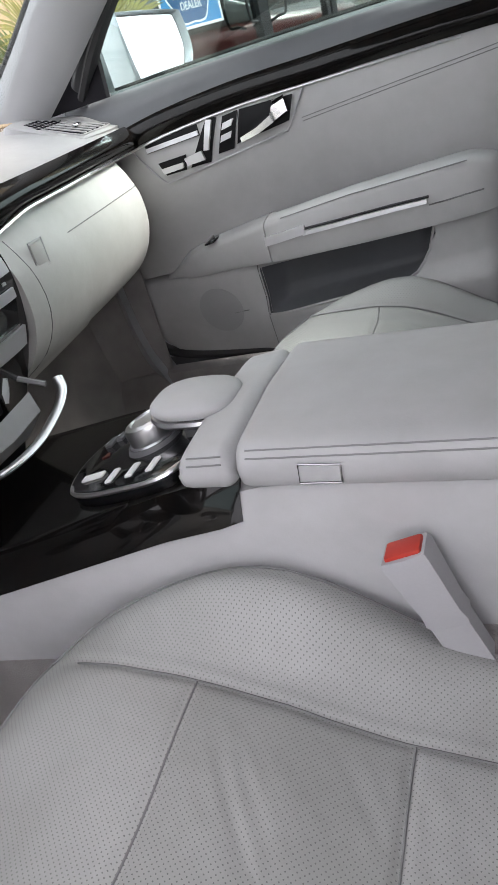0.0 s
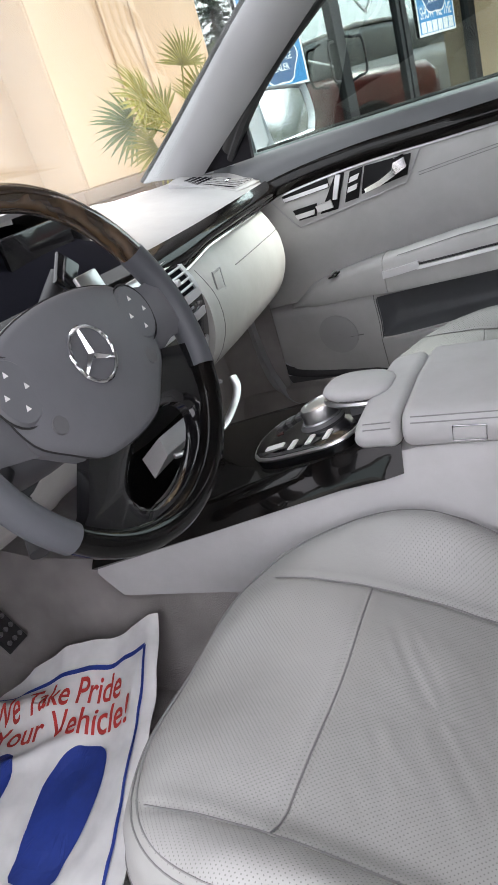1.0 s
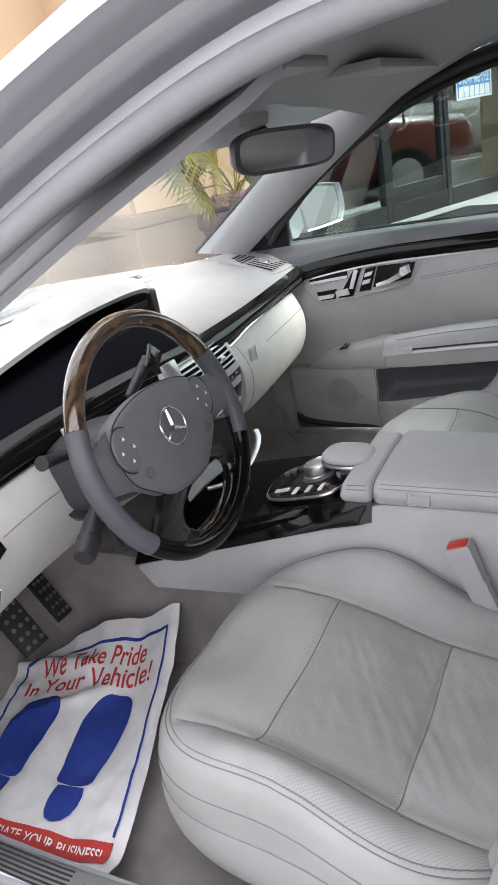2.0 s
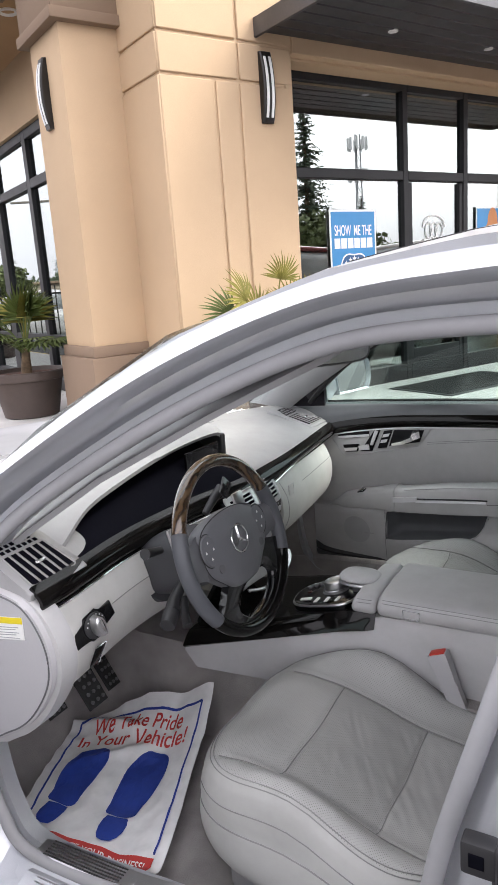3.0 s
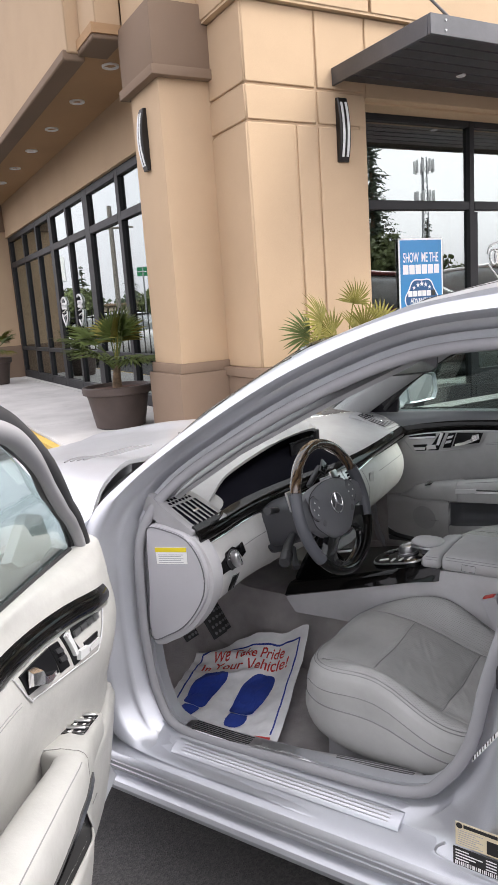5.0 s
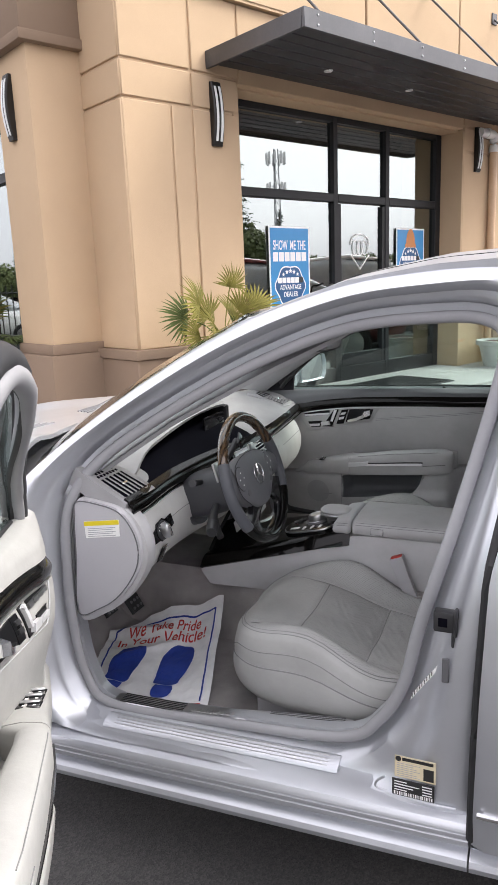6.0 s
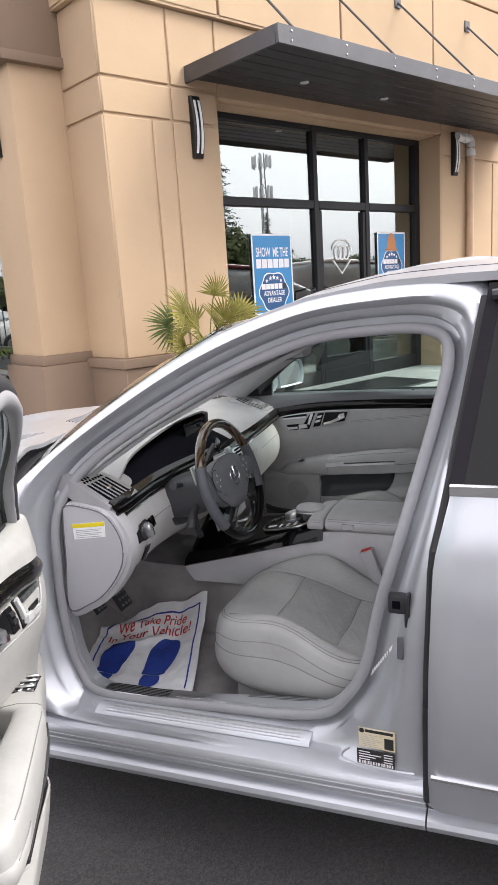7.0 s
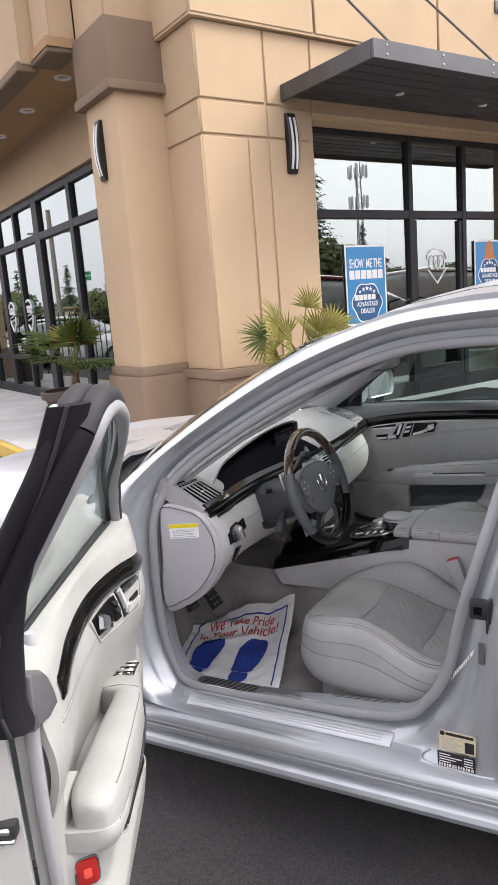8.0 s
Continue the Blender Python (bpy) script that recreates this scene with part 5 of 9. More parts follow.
def dash_faces():
    def strip(a, b):
        y = -0.735 + 1.47 * b
        k = math.sin(a * math.pi)
        return (lip(y) - 0.006 + 0.014 * a + 0.018 * k, y, 0.977 + (strip_foot(y) - 0.977) * a)
    part("wood_trim", shell(strip, 8, 90, 0.008), M["burl"], dash, "dark glossy wood strip", sharp=60)
    part("chrome_line", sweep([(lip(y) + 0.012, y, strip_foot(y) - 0.002) for y in [-0.73 + 0.02 * i for i in range(74)]], 0.0028, 6), M["chrome"], dash)
    for y0, y1, nm in ((-0.745, -0.13, "knee_panel"), (0.140, 0.725, "glovebox_panel")):
        def lower(a, b):
            y = y0 + (y1 - y0) * b
            z = strip_foot(y) - 0.002 - (strip_foot(y) - 0.638) * a
            return (face(y, z), y, z)
        part(nm, shell(lower, 40, 64, 0.012), M["cream"], dash, "light leather lower panel", sharp=70)
    # stitched seam and lid lines
    for z, y0, y1 in ((0.868, -0.56, -0.19), (0.884, 0.30, 0.72)):
        part("seam", sweep([(face(y0 + (y1 - y0) * i / 20, z) + 0.0004, y0 + (y1 - y0) * i / 20, z) for i in range(21)], 0.0009, 6), M["stitch"], dash)
    part("lid_gap", sweep([(face(0.166 + 0.016 * math.sin(i / 12 * math.pi), z) + 0.0005, 0.166 + 0.016 * math.sin(i / 12 * math.pi), z) for i, z in enumerate([0.915 - 0.021 * i for i in range(13)])], 0.0008, 6), M["stitch"], dash)
    b = part("glovebox_button", prism([(-0.013, -0.016), (0.013, -0.016), (0.013, 0.016), (-0.013, 0.016)], 0.004, basis(Vector((face(0.205, 0.882) + 0.001, 0.205, 0.882)), Vector((0, 1, 0)), Vector((0, 0, 1)), Vector((1, 0, 0))), 0.003), M["cream"], dash)
    part("button_rim", sweep([(face(0.205, 0.882) + 0.004, 0.205 + y, 0.882 + z) for y, z in ((-0.016, -0.019), (0.016, -0.019), (0.016, 0.019), (-0.016, 0.019))], 0.0011, 6, True), M["greyleather"], b)

    # closing panel at the driver's end
    out = spline([(0.705, 0.645, 0), (0.715, 0.80, 0), (0.722, 0.93, 0), (0.735, 0.968, 0), (0.80, 0.966, 0), (0.862, 0.950, 0), (0.900, 0.905, 0), (0.914, 0.850, 0), (0.900, 0.790, 0), (0.845, 0.715, 0), (0.780, 0.668, 0)], 5, True)
    m = basis(Vector((0, -0.742, 0)), Vector((1, 0, 0)), Vector((0, 0, 1)), Vector((0, -1, 0)))
    part("end_cap", prism([(0.78 + (p.x - 0.78) * 1.09, 0.84 + (p.y - 0.84) * (1.09 if p.y < 0.84 else 1.0)) for p in out], 0.040, basis(Vector((0, -0.7035, 0)), Vector((1, 0, 0)), Vector((0, 0, 1)), Vector((0, -1, 0))), 0.006, 2), M["greyleather"], dash, "grey cap of the dashboard")
    side = part("end_panel", prism([(p.x, p.y) for p in out], 0.014, m, 0.008, 3), M["greyplastic"], dash, "grey end panel")
    part("end_panel_gap", sweep([(p.x * 0.97 + 0.8 * 0.03 - 0.004, -0.7565, p.y * 0.965 + 0.82 * 0.035) for p in out], 0.0018, 6, True), M["darkgrey"], side)
    lab = part("airbag_label", prism([(0.752, 0.866), (0.856, 0.882), (0.857, 0.926), (0.750, 0.911)], 0.0012, m @ Matrix.Translation((0, 0, 0.0142))), M["white"], side, "white warning label with a yellow band", smooth=False)
    part("yellow_band", prism([(0.7503, 0.899), (0.8568, 0.914), (0.857, 0.926), (0.750, 0.911)], 0.0008, m @ Matrix.Translation((0, 0, 0.0155))), M["yellow_print"], lab, smooth=False)
    for i in range(5):
        z = 0.871 + 0.0052 * i
        part("text_bar", prism([(0.760, z), (0.845 - 0.008 * (i % 2), z + 0.0125), (0.845 - 0.008 * (i % 2), z + 0.0140), (0.760, z + 0.0015)], 0.0006, m @ Matrix.Translation((0, 0, 0.0155))), M["grey_print"], lab, smooth=False)


dash_faces()


def air_vent(s):
    """Corner vent on top of the dashboard: slats towards the cabin, a field of small holes in front of them."""
    m = Matrix.Translation((0.812 if s < 0 else 0.750, s * (0.668 if s < 0 else 0.660), 0.9875 if s < 0 else 0.9935)) @ pose(0, 0, 0, 0, 27 if s < 0 else 17, 0) @ Matrix.Diagonal((1, -s, 1, 1))
    ring = [(p.x, p.y) for p in spline([(-0.120, -0.045, 0), (-0.090, -0.066, 0), (0.045, -0.074, 0), (0.066, -0.060, 0), (0.064, 0.060, 0), (0.045, 0.074, 0), (-0.090, 0.066, 0), (-0.120, 0.045, 0)], 3, True)]
    v = part("corner_vent", prism(ring, 0.050, m @ Matrix.Translation((0, 0, -0.042)), 0.004), M["dashtop"], dash, "corner air vent with dark slats")
    hole = [(-0.038, -0.050), (0.046, -0.056), (0.050, -0.050), (0.050, 0.050), (0.046, 0.056), (-0.038, 0.050)]
    part("vent_hole", prism(hole, 0.001, m @ Matrix.Translation((0, 0, 0.0082))), M["pit"], v, smooth=False)
    for i in range(5):
        yy = -0.036 + 0.018 * i
        part("slat", rbox((-0.036, yy - 0.0026, 0.0088), (0.048, yy + 0.0022, 0.0118), 0.0009, 1, m), M["dashtop"], v)
    part("vent_rim", sweep([m @ Vector((x, y, 0.0092)) for x, y in hole], 0.0018, 6, True), M["dashtop"], v)
    part("vent_tab", rbox((0.004, -0.012, 0.011), (0.012, 0.012, 0.017), 0.002, 1, m), M["chrome"], v)
    for i in range(4):
        for j in range(7 - i):
            yy = -0.040 + 0.0135 * j + 0.0065 * i
            part("grille_hole", rbox((-0.054 - 0.013 * i, yy - 0.0042, 0.0076), (-0.0455 - 0.013 * i, yy + 0.0042, 0.0088), 0, 1, m), M["pit"], v)


air_vent(-1)
air_vent(1)


def hood_lip(y):
    return curve([(-0.62, 0.968), (-0.56, 1.000), (-0.49, 1.030), (-0.384, 1.053), (-0.237, 1.074), (-0.12, 1.082), (0.03, 1.079), (0.07, 1.062)], y)


def cluster():
    def hood(a, b):
        y = -0.606 + 0.676 * b
        z = hood_lip(y)
        x = 0.785 + 0.022 * (1 - smooth01((y + 0.62) / 0.16)) - a * 0.25
        lid = 0.016 * smooth01((y + 0.245) / 0.03) * smooth01(a / 0.10) * (1 - smooth01((a - 0.60) / 0.12))
        return (x, y, z + lid + 0.016 * math.sin(min(1, a * 2.2) * math.pi / 2) - max(0, a - 0.3) * (z + 0.016 - 1.006) / 0.7)
    c = part("instrument_hood", shell(hood, 40, 80, 0.010), M["dashtop"], dash, "leather hood over the instruments", sharp=60)

    def pit(a, b):
        y = -0.61 + 0.675 * b
        z1 = hood_lip(y) - 0.009
        return (lip(y) - 0.010 + (0.70 - lip(y)) * a, y, 0.974 + (z1 - 0.974) * (a ** 0.9))
    part("instrument_pit", shell(pit, 12, 36, -0.006), M["pit"], c, "dark instrument panel", sharp=60)
    part("hood_cheek", rbox((0.66, 0.053, 0.985), (0.795, 0.069, 1.080), 0.010, 3), M["plastic"], c, "black hood end")
    part("centre_screen", rbox((0.782, -0.120, 0.990), (0.790, 0.035, 1.064), 0.004, 2), M["piano"], c, "dark centre screen")


cluster()


def switches():
    n = Vector((1, -0.12, 0.10)).normalized()
    t = Vector((0.05, 0.92, 0.25)).normalized()
    w = n.cross(t).normalized()
    m = basis(Vector((face(-0.634, 0.862) + 0.004, -0.634, 0.862)), t, w, n)
    plate = part("light_switch", prism([(-0.054, -0.016), (-0.022, -0.018), (-0.016, -0.027), (0.016, -0.027), (0.022, -0.016), (0.054, -0.014), (0.054, 0.017), (0.022, 0.018), (0.016, 0.027), (-0.016, 0.027), (-0.022, 0.017), (-0.054, 0.015)], 0.005, m, 0.002), M["piano"], dash, "black light switch with a bright turning knob")
    part("knob_ring", lathe([(0.0, 0.004), (0.026, 0.004), (0.026, 0.008), (0.023, 0.010), (0.0, 0.010)], 24, m), M["plastic"], plate)
    part("knob", lathe([(0.0, 0.010), (0.024, 0.010), (0.022, 0.026), (0.018, 0.029), (0.0, 0.029)], 24, m @ Matrix.Diagonal((0.55, 1.0, 1.0, 1.0))), M["satin"], plate)
    part("knob_grip", rbox((-0.004, -0.016, 0.027), (0.004, 0.016, 0.033), 0.002, 2, m), M["chrome"], plate)
    for i in range(7):
        a = radians(20 + 22 * i)
        part("switch_mark", rbox((0.022 * math.cos(a) - 0.0011, 0.022 * math.sin(a) - 0.0011, 0.0095), (0.022 * math.cos(a) + 0.0011, 0.022 * math.sin(a) + 0.0011, 0.0108), 0, 1, m), M["white"], plate)
    n2 = Vector((1, -0.10, -0.40)).normalized()
    t2 = Vector((0, 1, 0))
    m2 = basis(Vector((face(-0.622, 0.790) + 0.004, -0.622, 0.790)), t2, n2.cross(t2).normalized(), n2)
    pb = part("brake_release", prism([(-0.016, -0.024), (0.010, -0.024), (0.018, 0.024), (-0.010, 0.024)], 0.002, m2, 0.001), M["piano"], dash, "black parking brake release")
    part("brake_rim", sweep([m2 @ Vector(q) for q in ((0.010, -0.024, 0.002), (0.018, 0.024, 0.002), (-0.010, 0.024, 0.002))], 0.0012, 6), M["chrome"], pb)


switches()


# ---- steering column and wheel ----
TILT_W = radians(17)
AXIS = Vector((math.cos(TILT_W), 0, math.sin(TILT_W)))
WUP = Vector((-math.sin(TILT_W), 0, math.cos(TILT_W)))
HUB = Vector((1.050, -0.350, 0.941))
WHEEL = basis(HUB, Vector((0, 1, 0)), WUP, AXIS)


def steering():
    col = part("column_shroud", loft([[WHEEL @ Vector((math.copysign(abs(math.cos(k)) ** 0.7, math.cos(k)) * w, math.copysign(abs(math.sin(k)) ** 0.7, math.sin(k)) * h - 0.012, z)) for k in (2 * math.pi * i / 28 for i in range(28))]
                                      for z, w, h in ((-0.26, 0.045, 0.050), (-0.22, 0.066, 0.064), (-0.15, 0.074, 0.070), (-0.10, 0.072, 0.066), (-0.055, 0.064, 0.058), (-0.05, 0.045, 0.04))]), M["column"], car, "grey steering column cover")
    part("column_trim", loft([[WHEEL @ Vector((0.084 * math.cos(k), 0.08 * math.sin(k) - 0.02, z)) for k in (2 * math.pi * i / 28 for i in range(28))] for z in (-0.27, -0.20)]), M["column"], col)
    for path, r, nm, mt in (([(-0.07, -0.045, -0.10), (-0.12, -0.065, -0.095), (-0.150, -0.080, -0.085)], [0.010, 0.012, 0.017], "wiper_stalk", "plastic"),
                            ([(-0.150, -0.080, -0.086), (-0.170, -0.090, -0.082), (-0.180, -0.094, -0.080)], [0.018, 0.019, 0.015], "stalk_end", "plastic"),
                            ([(-0.08, 0.035, -0.12), (-0.115, 0.042, -0.12), (-0.135, 0.046, -0.115)], [0.008, 0.011, 0.012], "cruise_stalk", "plastic"),
                            ([(-0.05, -0.085, -0.13), (-0.075, -0.115, -0.12), (-0.09, -0.135, -0.11)], [0.008, 0.009, 0.011], "column_lever", "plastic"),
                            ([(0.08, 0.06, -0.10), (0.12, 0.085, -0.09), (0.145, 0.100, -0.08)], [0.008, 0.010, 0.013], "gear_stalk", "plastic")):
        part(nm, sweep(spline([WHEEL @ Vector(p) for p in path], 4), [r[0] + (r[-1] - r[0]) * i / 8 for i in range(9)], 10), M[mt], col, "black stalk")
    part("stalk_face", prism([(-0.014, -0.022), (0.014, -0.022), (0.016, 0.022), (-0.016, 0.022)], 0.006, WHEEL @ Matrix.Translation((0.142, 0.098, -0.07)) @ pose(0, 0, 0, 0, 0, -50), 0.003), M["piano"], col)
    part("ignition", lathe([(0.0, 0.0), (0.020, 0.0), (0.020, 0.01), (0.013, 0.012), (0.0, 0.012)], 20, Matrix.Translation((face(-0.20, 0.88) + 0.001, -0.20, 0.88)) @ pose(0, 0, 0, 0, 90, 0)), M["chrome"], col)

    w = part("steering_wheel", loft([[WHEEL @ Vector((p[0] * k, p[1] * k, z)) for p in HUBLINE] for z, k in ((-0.045, 0.72), (-0.03, 0.90), (-0.01, 0.98), (0.006, 1.0), (0.014, 0.975), (0.019, 0.90), (0.023, 0.6), (0.024, 0.2))]), M["wheel_leather"], car, "grey leather and dark wood steering wheel", sharp=60)
    R = 0.180

    def arc(a0, a1, name, mat, label, r=0.0142):
        n = max(4, int(abs(a1 - a0) / 5))
        pts = [WHEEL @ Vector((R * math.cos(radians(a0 + (a1 - a0) * i / n)), R * math.sin(radians(a0 + (a1 - a0) * i / n)), 0.012)) for i in range(n + 1)]
        part(name, sweep(pts, r, 14, flat=1.12, up=AXIS), M[mat], w, label)
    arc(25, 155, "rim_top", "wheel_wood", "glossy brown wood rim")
    arc(155, 219, "rim_side", "rim_leather", "grey leather rim", 0.0152)
    arc(-25, 25, "rim_side", "rim_leather", "grey leather rim", 0.0152)
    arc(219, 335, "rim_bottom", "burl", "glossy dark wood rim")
    for s in (-1, 1):
        part("upper_spoke", loft([[WHEEL @ Vector((s * x, y + h * c, z + 0.010 * e)) for c, e in ((1, 0), (0.6, 1), (-0.6, 1), (-1, 0), (-0.6, -1), (0.6, -1))] for x, y, h, z in ((0.06, 0.005, 0.055, 0.0), (0.11, 0.006, 0.046, 0.0), (0.15, 0.006, 0.034, 0.006), (0.176, 0.006, 0.036, 0.011))]), M["wheel_leather"], w)
        pad = part("button_pad", lathe([(0.0, 0.0), (0.031, 0.0), (0.033, 0.002), (0.030, 0.005), (0.0, 0.0055)], 28, WHEEL @ Matrix.Translation((s * 0.102, 0.018, 0.0165)) @ Matrix.Diagonal((0.8, 1.0, 1.0, 1.0))), M["wheel_leather"], w)
        part("pad_gap", sweep([WHEEL @ Vector((s * 0.102 + 0.0275 * math.cos(k), 0.018 + 0.0345 * math.sin(k), 0.0185)) for k in (2 * math.pi * i / 26 for i in range(26))], 0.0011, 5, True), M["rubber"], w)
        for dx, dy in ((0, 0.017), (0, -0.017), (0.013, 0), (-0.013, 0)):
            part("pad_mark", prism([(-0.003, -0.0025), (0.003, -0.0025), (0.0, 0.003)], 0.0006, WHEEL @ Matrix.Translation((s * 0.102 + dx, 0.018 + dy, 0.0216))), M["white"], pad, smooth=False)
        part("round_button", lathe([(0.0, 0.0), (0.010, 0.0), (0.009, 0.003), (0.0, 0.003)], 18, WHEEL @ Matrix.Translation((s * 0.082, -0.028, 0.019))), M["darkgrey"], w)
        part("paddle", rbox((s * 0.125 - 0.02, 0.03, -0.035), (s * 0.125 + 0.02, 0.085, -0.028), 0.003, 2, WHEEL), M["satin"], w)
    # glossy lower spoke: a plate with an oval opening, tilted with the wheel
    ax = radians(283)
    mid = Vector((0.122 * math.cos(ax), 0.122 * math.sin(ax), 0))
    rim = [Vector((r * math.cos(radians(a)), r * math.sin(radians(a)), 0)) for r, a in [(0.176, 222 + 2 * i) for i in range(60)] + [(0.176 - 0.006 * i, 345) for i in range(20)] + [(0.062, 345 - 4 * i) for i in range(30)] + [(0.062 + 0.006 * i, 225) for i in range(20)]]
    bm = bmesh.new()
    cols = []
    for i in range(64):
        a = 2 * math.pi * i / 64
        d = Vector((math.cos(a), math.sin(a), 0))
        edge = max(rim, key=lambda q: (q - mid).normalized().dot(d))
        tang, rad = d.dot(Vector((-math.sin(ax), math.cos(ax), 0))), d.dot(Vector((math.cos(ax), math.sin(ax), 0)))
        hole = mid + d / math.sqrt((tang / 0.078) ** 2 + (rad / 0.034) ** 2)
        soft = hole.lerp(edge, 0.22)
        cols.append([bm.verts.new(WHEEL @ Vector((q.x, q.y, z))) for q, z in ((hole, -0.006), (hole, 0.006), (soft, 0.013), (edge, 0.012), (edge, -0.006))])
    for i in range(64):
        p, q = cols[i], cols[(i + 1) % 64]
        for k in range(5):
            bm.faces.new((p[k], q[k], q[(k + 1) % 5], p[(k + 1) % 5]))
    part("lower_spoke", bm, M["piano"], w, "glossy black spoke with an oval opening", sharp=50)
    em = part("emblem_ring", sweep([WHEEL @ Vector((0.029 * math.cos(k), 0.008 + 0.029 * math.sin(k), 0.0275)) for k in (2 * math.pi * i / 32 for i in range(32))], 0.0022, 8, True), M["chrome"], w, "chrome emblem ring")
    for i in range(3):
        a = radians(90 + 120 * i)
        dx, dy = math.cos(a), math.sin(a)
        b = loft([[WHEEL @ Vector((dx * r - dy * h * c, 0.008 + dy * r + dx * h * c, 0.0265 + z)) for c, z in ((1, 0), (0, 0.003), (-1, 0), (0, -0.002))] for r, h in ((0.0, 0.005), (0.014, 0.0028), (0.028, 0.0007))])
        part("emblem_arm", b, M["chrome"], em)
    part("pad_seam", sweep([WHEEL @ Vector((p[0] * 0.985, p[1] * 0.985, 0.0115)) for p in HUBLINE], 0.0012, 5, True), M["rubber"], w)


HUBLINE = [(p.x, p.y) for p in spline([(-0.105, 0.052, 0), (-0.06, 0.070, 0), (0.0, 0.076, 0), (0.06, 0.070, 0), (0.105, 0.052, 0), (0.122, 0.012, 0), (0.114, -0.030, 0), (0.085, -0.058, 0), (0.05, -0.082, 0), (0.0, -0.088, 0), (-0.05, -0.082, 0), (-0.085, -0.058, 0), (-0.114, -0.030, 0), (-0.122, 0.012, 0)], 4, True)]


def wheel_wood():
    m, nt, bs = shader("wheel_walnut")
    w = nt.nodes.new("ShaderNodeTexWave")
    w.inputs["Scale"].default_value, w.inputs["Distortion"].default_value, w.inputs["Detail"].default_value = 26.0, 5.0, 3.0
    nt.links.new(coords(nt), w.inputs["Vector"])
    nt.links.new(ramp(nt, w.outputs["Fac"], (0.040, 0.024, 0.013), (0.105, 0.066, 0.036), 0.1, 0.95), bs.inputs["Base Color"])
    bs.inputs["Roughness"].default_value = 0.18
    bs.inputs["Coat Weight"].default_value, bs.inputs["Coat Roughness"].default_value = 1.0, 0.06
    return m


M["wheel_wood"] = wheel_wood()
steering()


# ---- centre stack and console ----
def console():
    c = part("centre_console", loft([[Vector((x, y, z)) for y, z in ((-w + 0.004, zb), (-w, zt - 0.03), (-w + 0.012, zt - 0.006), (0.0, zt), (w - 0.012, zt - 0.006), (w, zt - 0.03), (w - 0.004, zb))]
                                     for x, w, zt, zb in ((0.792, 0.206, 0.590, 0.572), (0.82, 0.203, 0.595, 0.512), (1.0, 0.168, 0.640, 0.50), (1.20, 0.128, 0.690, 0.44), (1.30, 0.117, 0.705, 0.36), (1.5, 0.116, 0.715, 0.34), (1.80, 0.116, 0.715, 0.34))]), M["greyleather"], car, "grey leather centre console")

    def top(a, b):
        x = 0.79 + 0.49 * a
        w = line([(0.79, 0.212), (0.80, 0.210), (1.0, 0.176), (1.20, 0.137), (1.25, 0.130), (1.272, 0.126), (1.283, 0.118)], x)
        t = 2 * b - 1
        z = line([(0.79, 0.602), (1.0, 0.652), (1.20, 0.700), (1.29, 0.716)], x)
        return (x, t * w, z - (0.030 + 0.014 * a) * smooth01((abs(t) - 0.86) / 0.14))
    part("wood_cover", shell(top, 24, 24, 0.010), M["burl"], c, "glossy dark wood cover", sharp=50)
    # stack: two vents in a bright frame, key rows, a recess with a curved bar
    def front_x(z, y):
        return curve([(0.60, 0.80), (0.66, 0.83), (0.72, 0.865), (0.78, 0.898), (0.84, 0.918), (0.90, 0.918), (0.95, 0.893)], z) + 0.010 - 0.012 * (abs(y) / 0.138) ** 3

    def stack(a, b):
        y = -0.138 + 0.276 * b
        z = 0.945 - 0.345 * a
        return (front_x(z, y), y, z)
    st = part("stack_panel", shell(stack, 26, 18, 0.012), M["piano"], c, "black gloss centre stack", sharp=50)

    def strip(y0, y1, z0, z1, out, name, mat, label="", n=10):
        def f(a, b):
            y, z = y0 + (y1 - y0) * b, z0 + (z1 - z0) * a
            return (front_x(z, y) + out, y, z)
        return part(name, shell(f, 4, n, -0.004), M[mat], st, label, sharp=50)
    for y0 in (-0.065, 0.065):
        for p0, p1, q0, q1 in ((y0 - 0.062, y0 + 0.062, 0.944, 0.955), (y0 - 0.062, y0 + 0.062, 0.884, 0.898), (y0 - 0.062, y0 - 0.046, 0.898, 0.944), (y0 + 0.048, y0 + 0.062, 0.898, 0.944)):
            strip(p0, p1, q0, q1, 0.005, "vent_rim", "sheen_trim", "bright vent frame", 6)
        strip(y0 - 0.046, y0 + 0.048, 0.898, 0.944, 0.0015, "vent_hole", "pit", "", 6)
        for i in range(4):
            z = 0.906 + 0.010 * i
            part("vent_slat", sweep([(front_x(z, y0 + o) + 0.004, y0 + o, z) for o in (-0.046, -0.015, 0.015, 0.048)], 0.0021, 6), M["sheen_trim"], st)
        part("vent_tab", rbox((-0.004, -0.006, -0.005), (0.006, 0.006, 0.005), 0.002, 1, Matrix.Translation((front_x(0.921, y0) + 0.006, y0, 0.921))), M["sheen_trim"], st)
    for i in range(9):
        y = -0.112 + 0.0275 * i
        strip(y - 0.004, y + 0.004, 0.872, 0.876, 0.0016, "key_mark", "grey_print", "", 2)
    strip(-0.122, 0.118, 0.853, 0.866, 0.006, "key_bar", "sheen_trim", "bright row of keys", 14)
    strip(-0.120, 0.112, 0.815, 0.819, 0.003, "bright_line", "chrome", "", 14)
    strip(-0.128, 0.126, 0.785, 0.812, 0.004, "lower_pad", "greyleather", "grey leather pad", 14)
    part("key_bar", loft([[Vector((x, y + o, z + h)) for o, h in ((0, 0), (0.004, 0.012), (-0.004, 0.016), (-0.006, 0.003))] for x, y, z in ((0.905, 0.060, 0.752), (0.930, 0.022, 0.748))]), M["sheen_trim"], st)
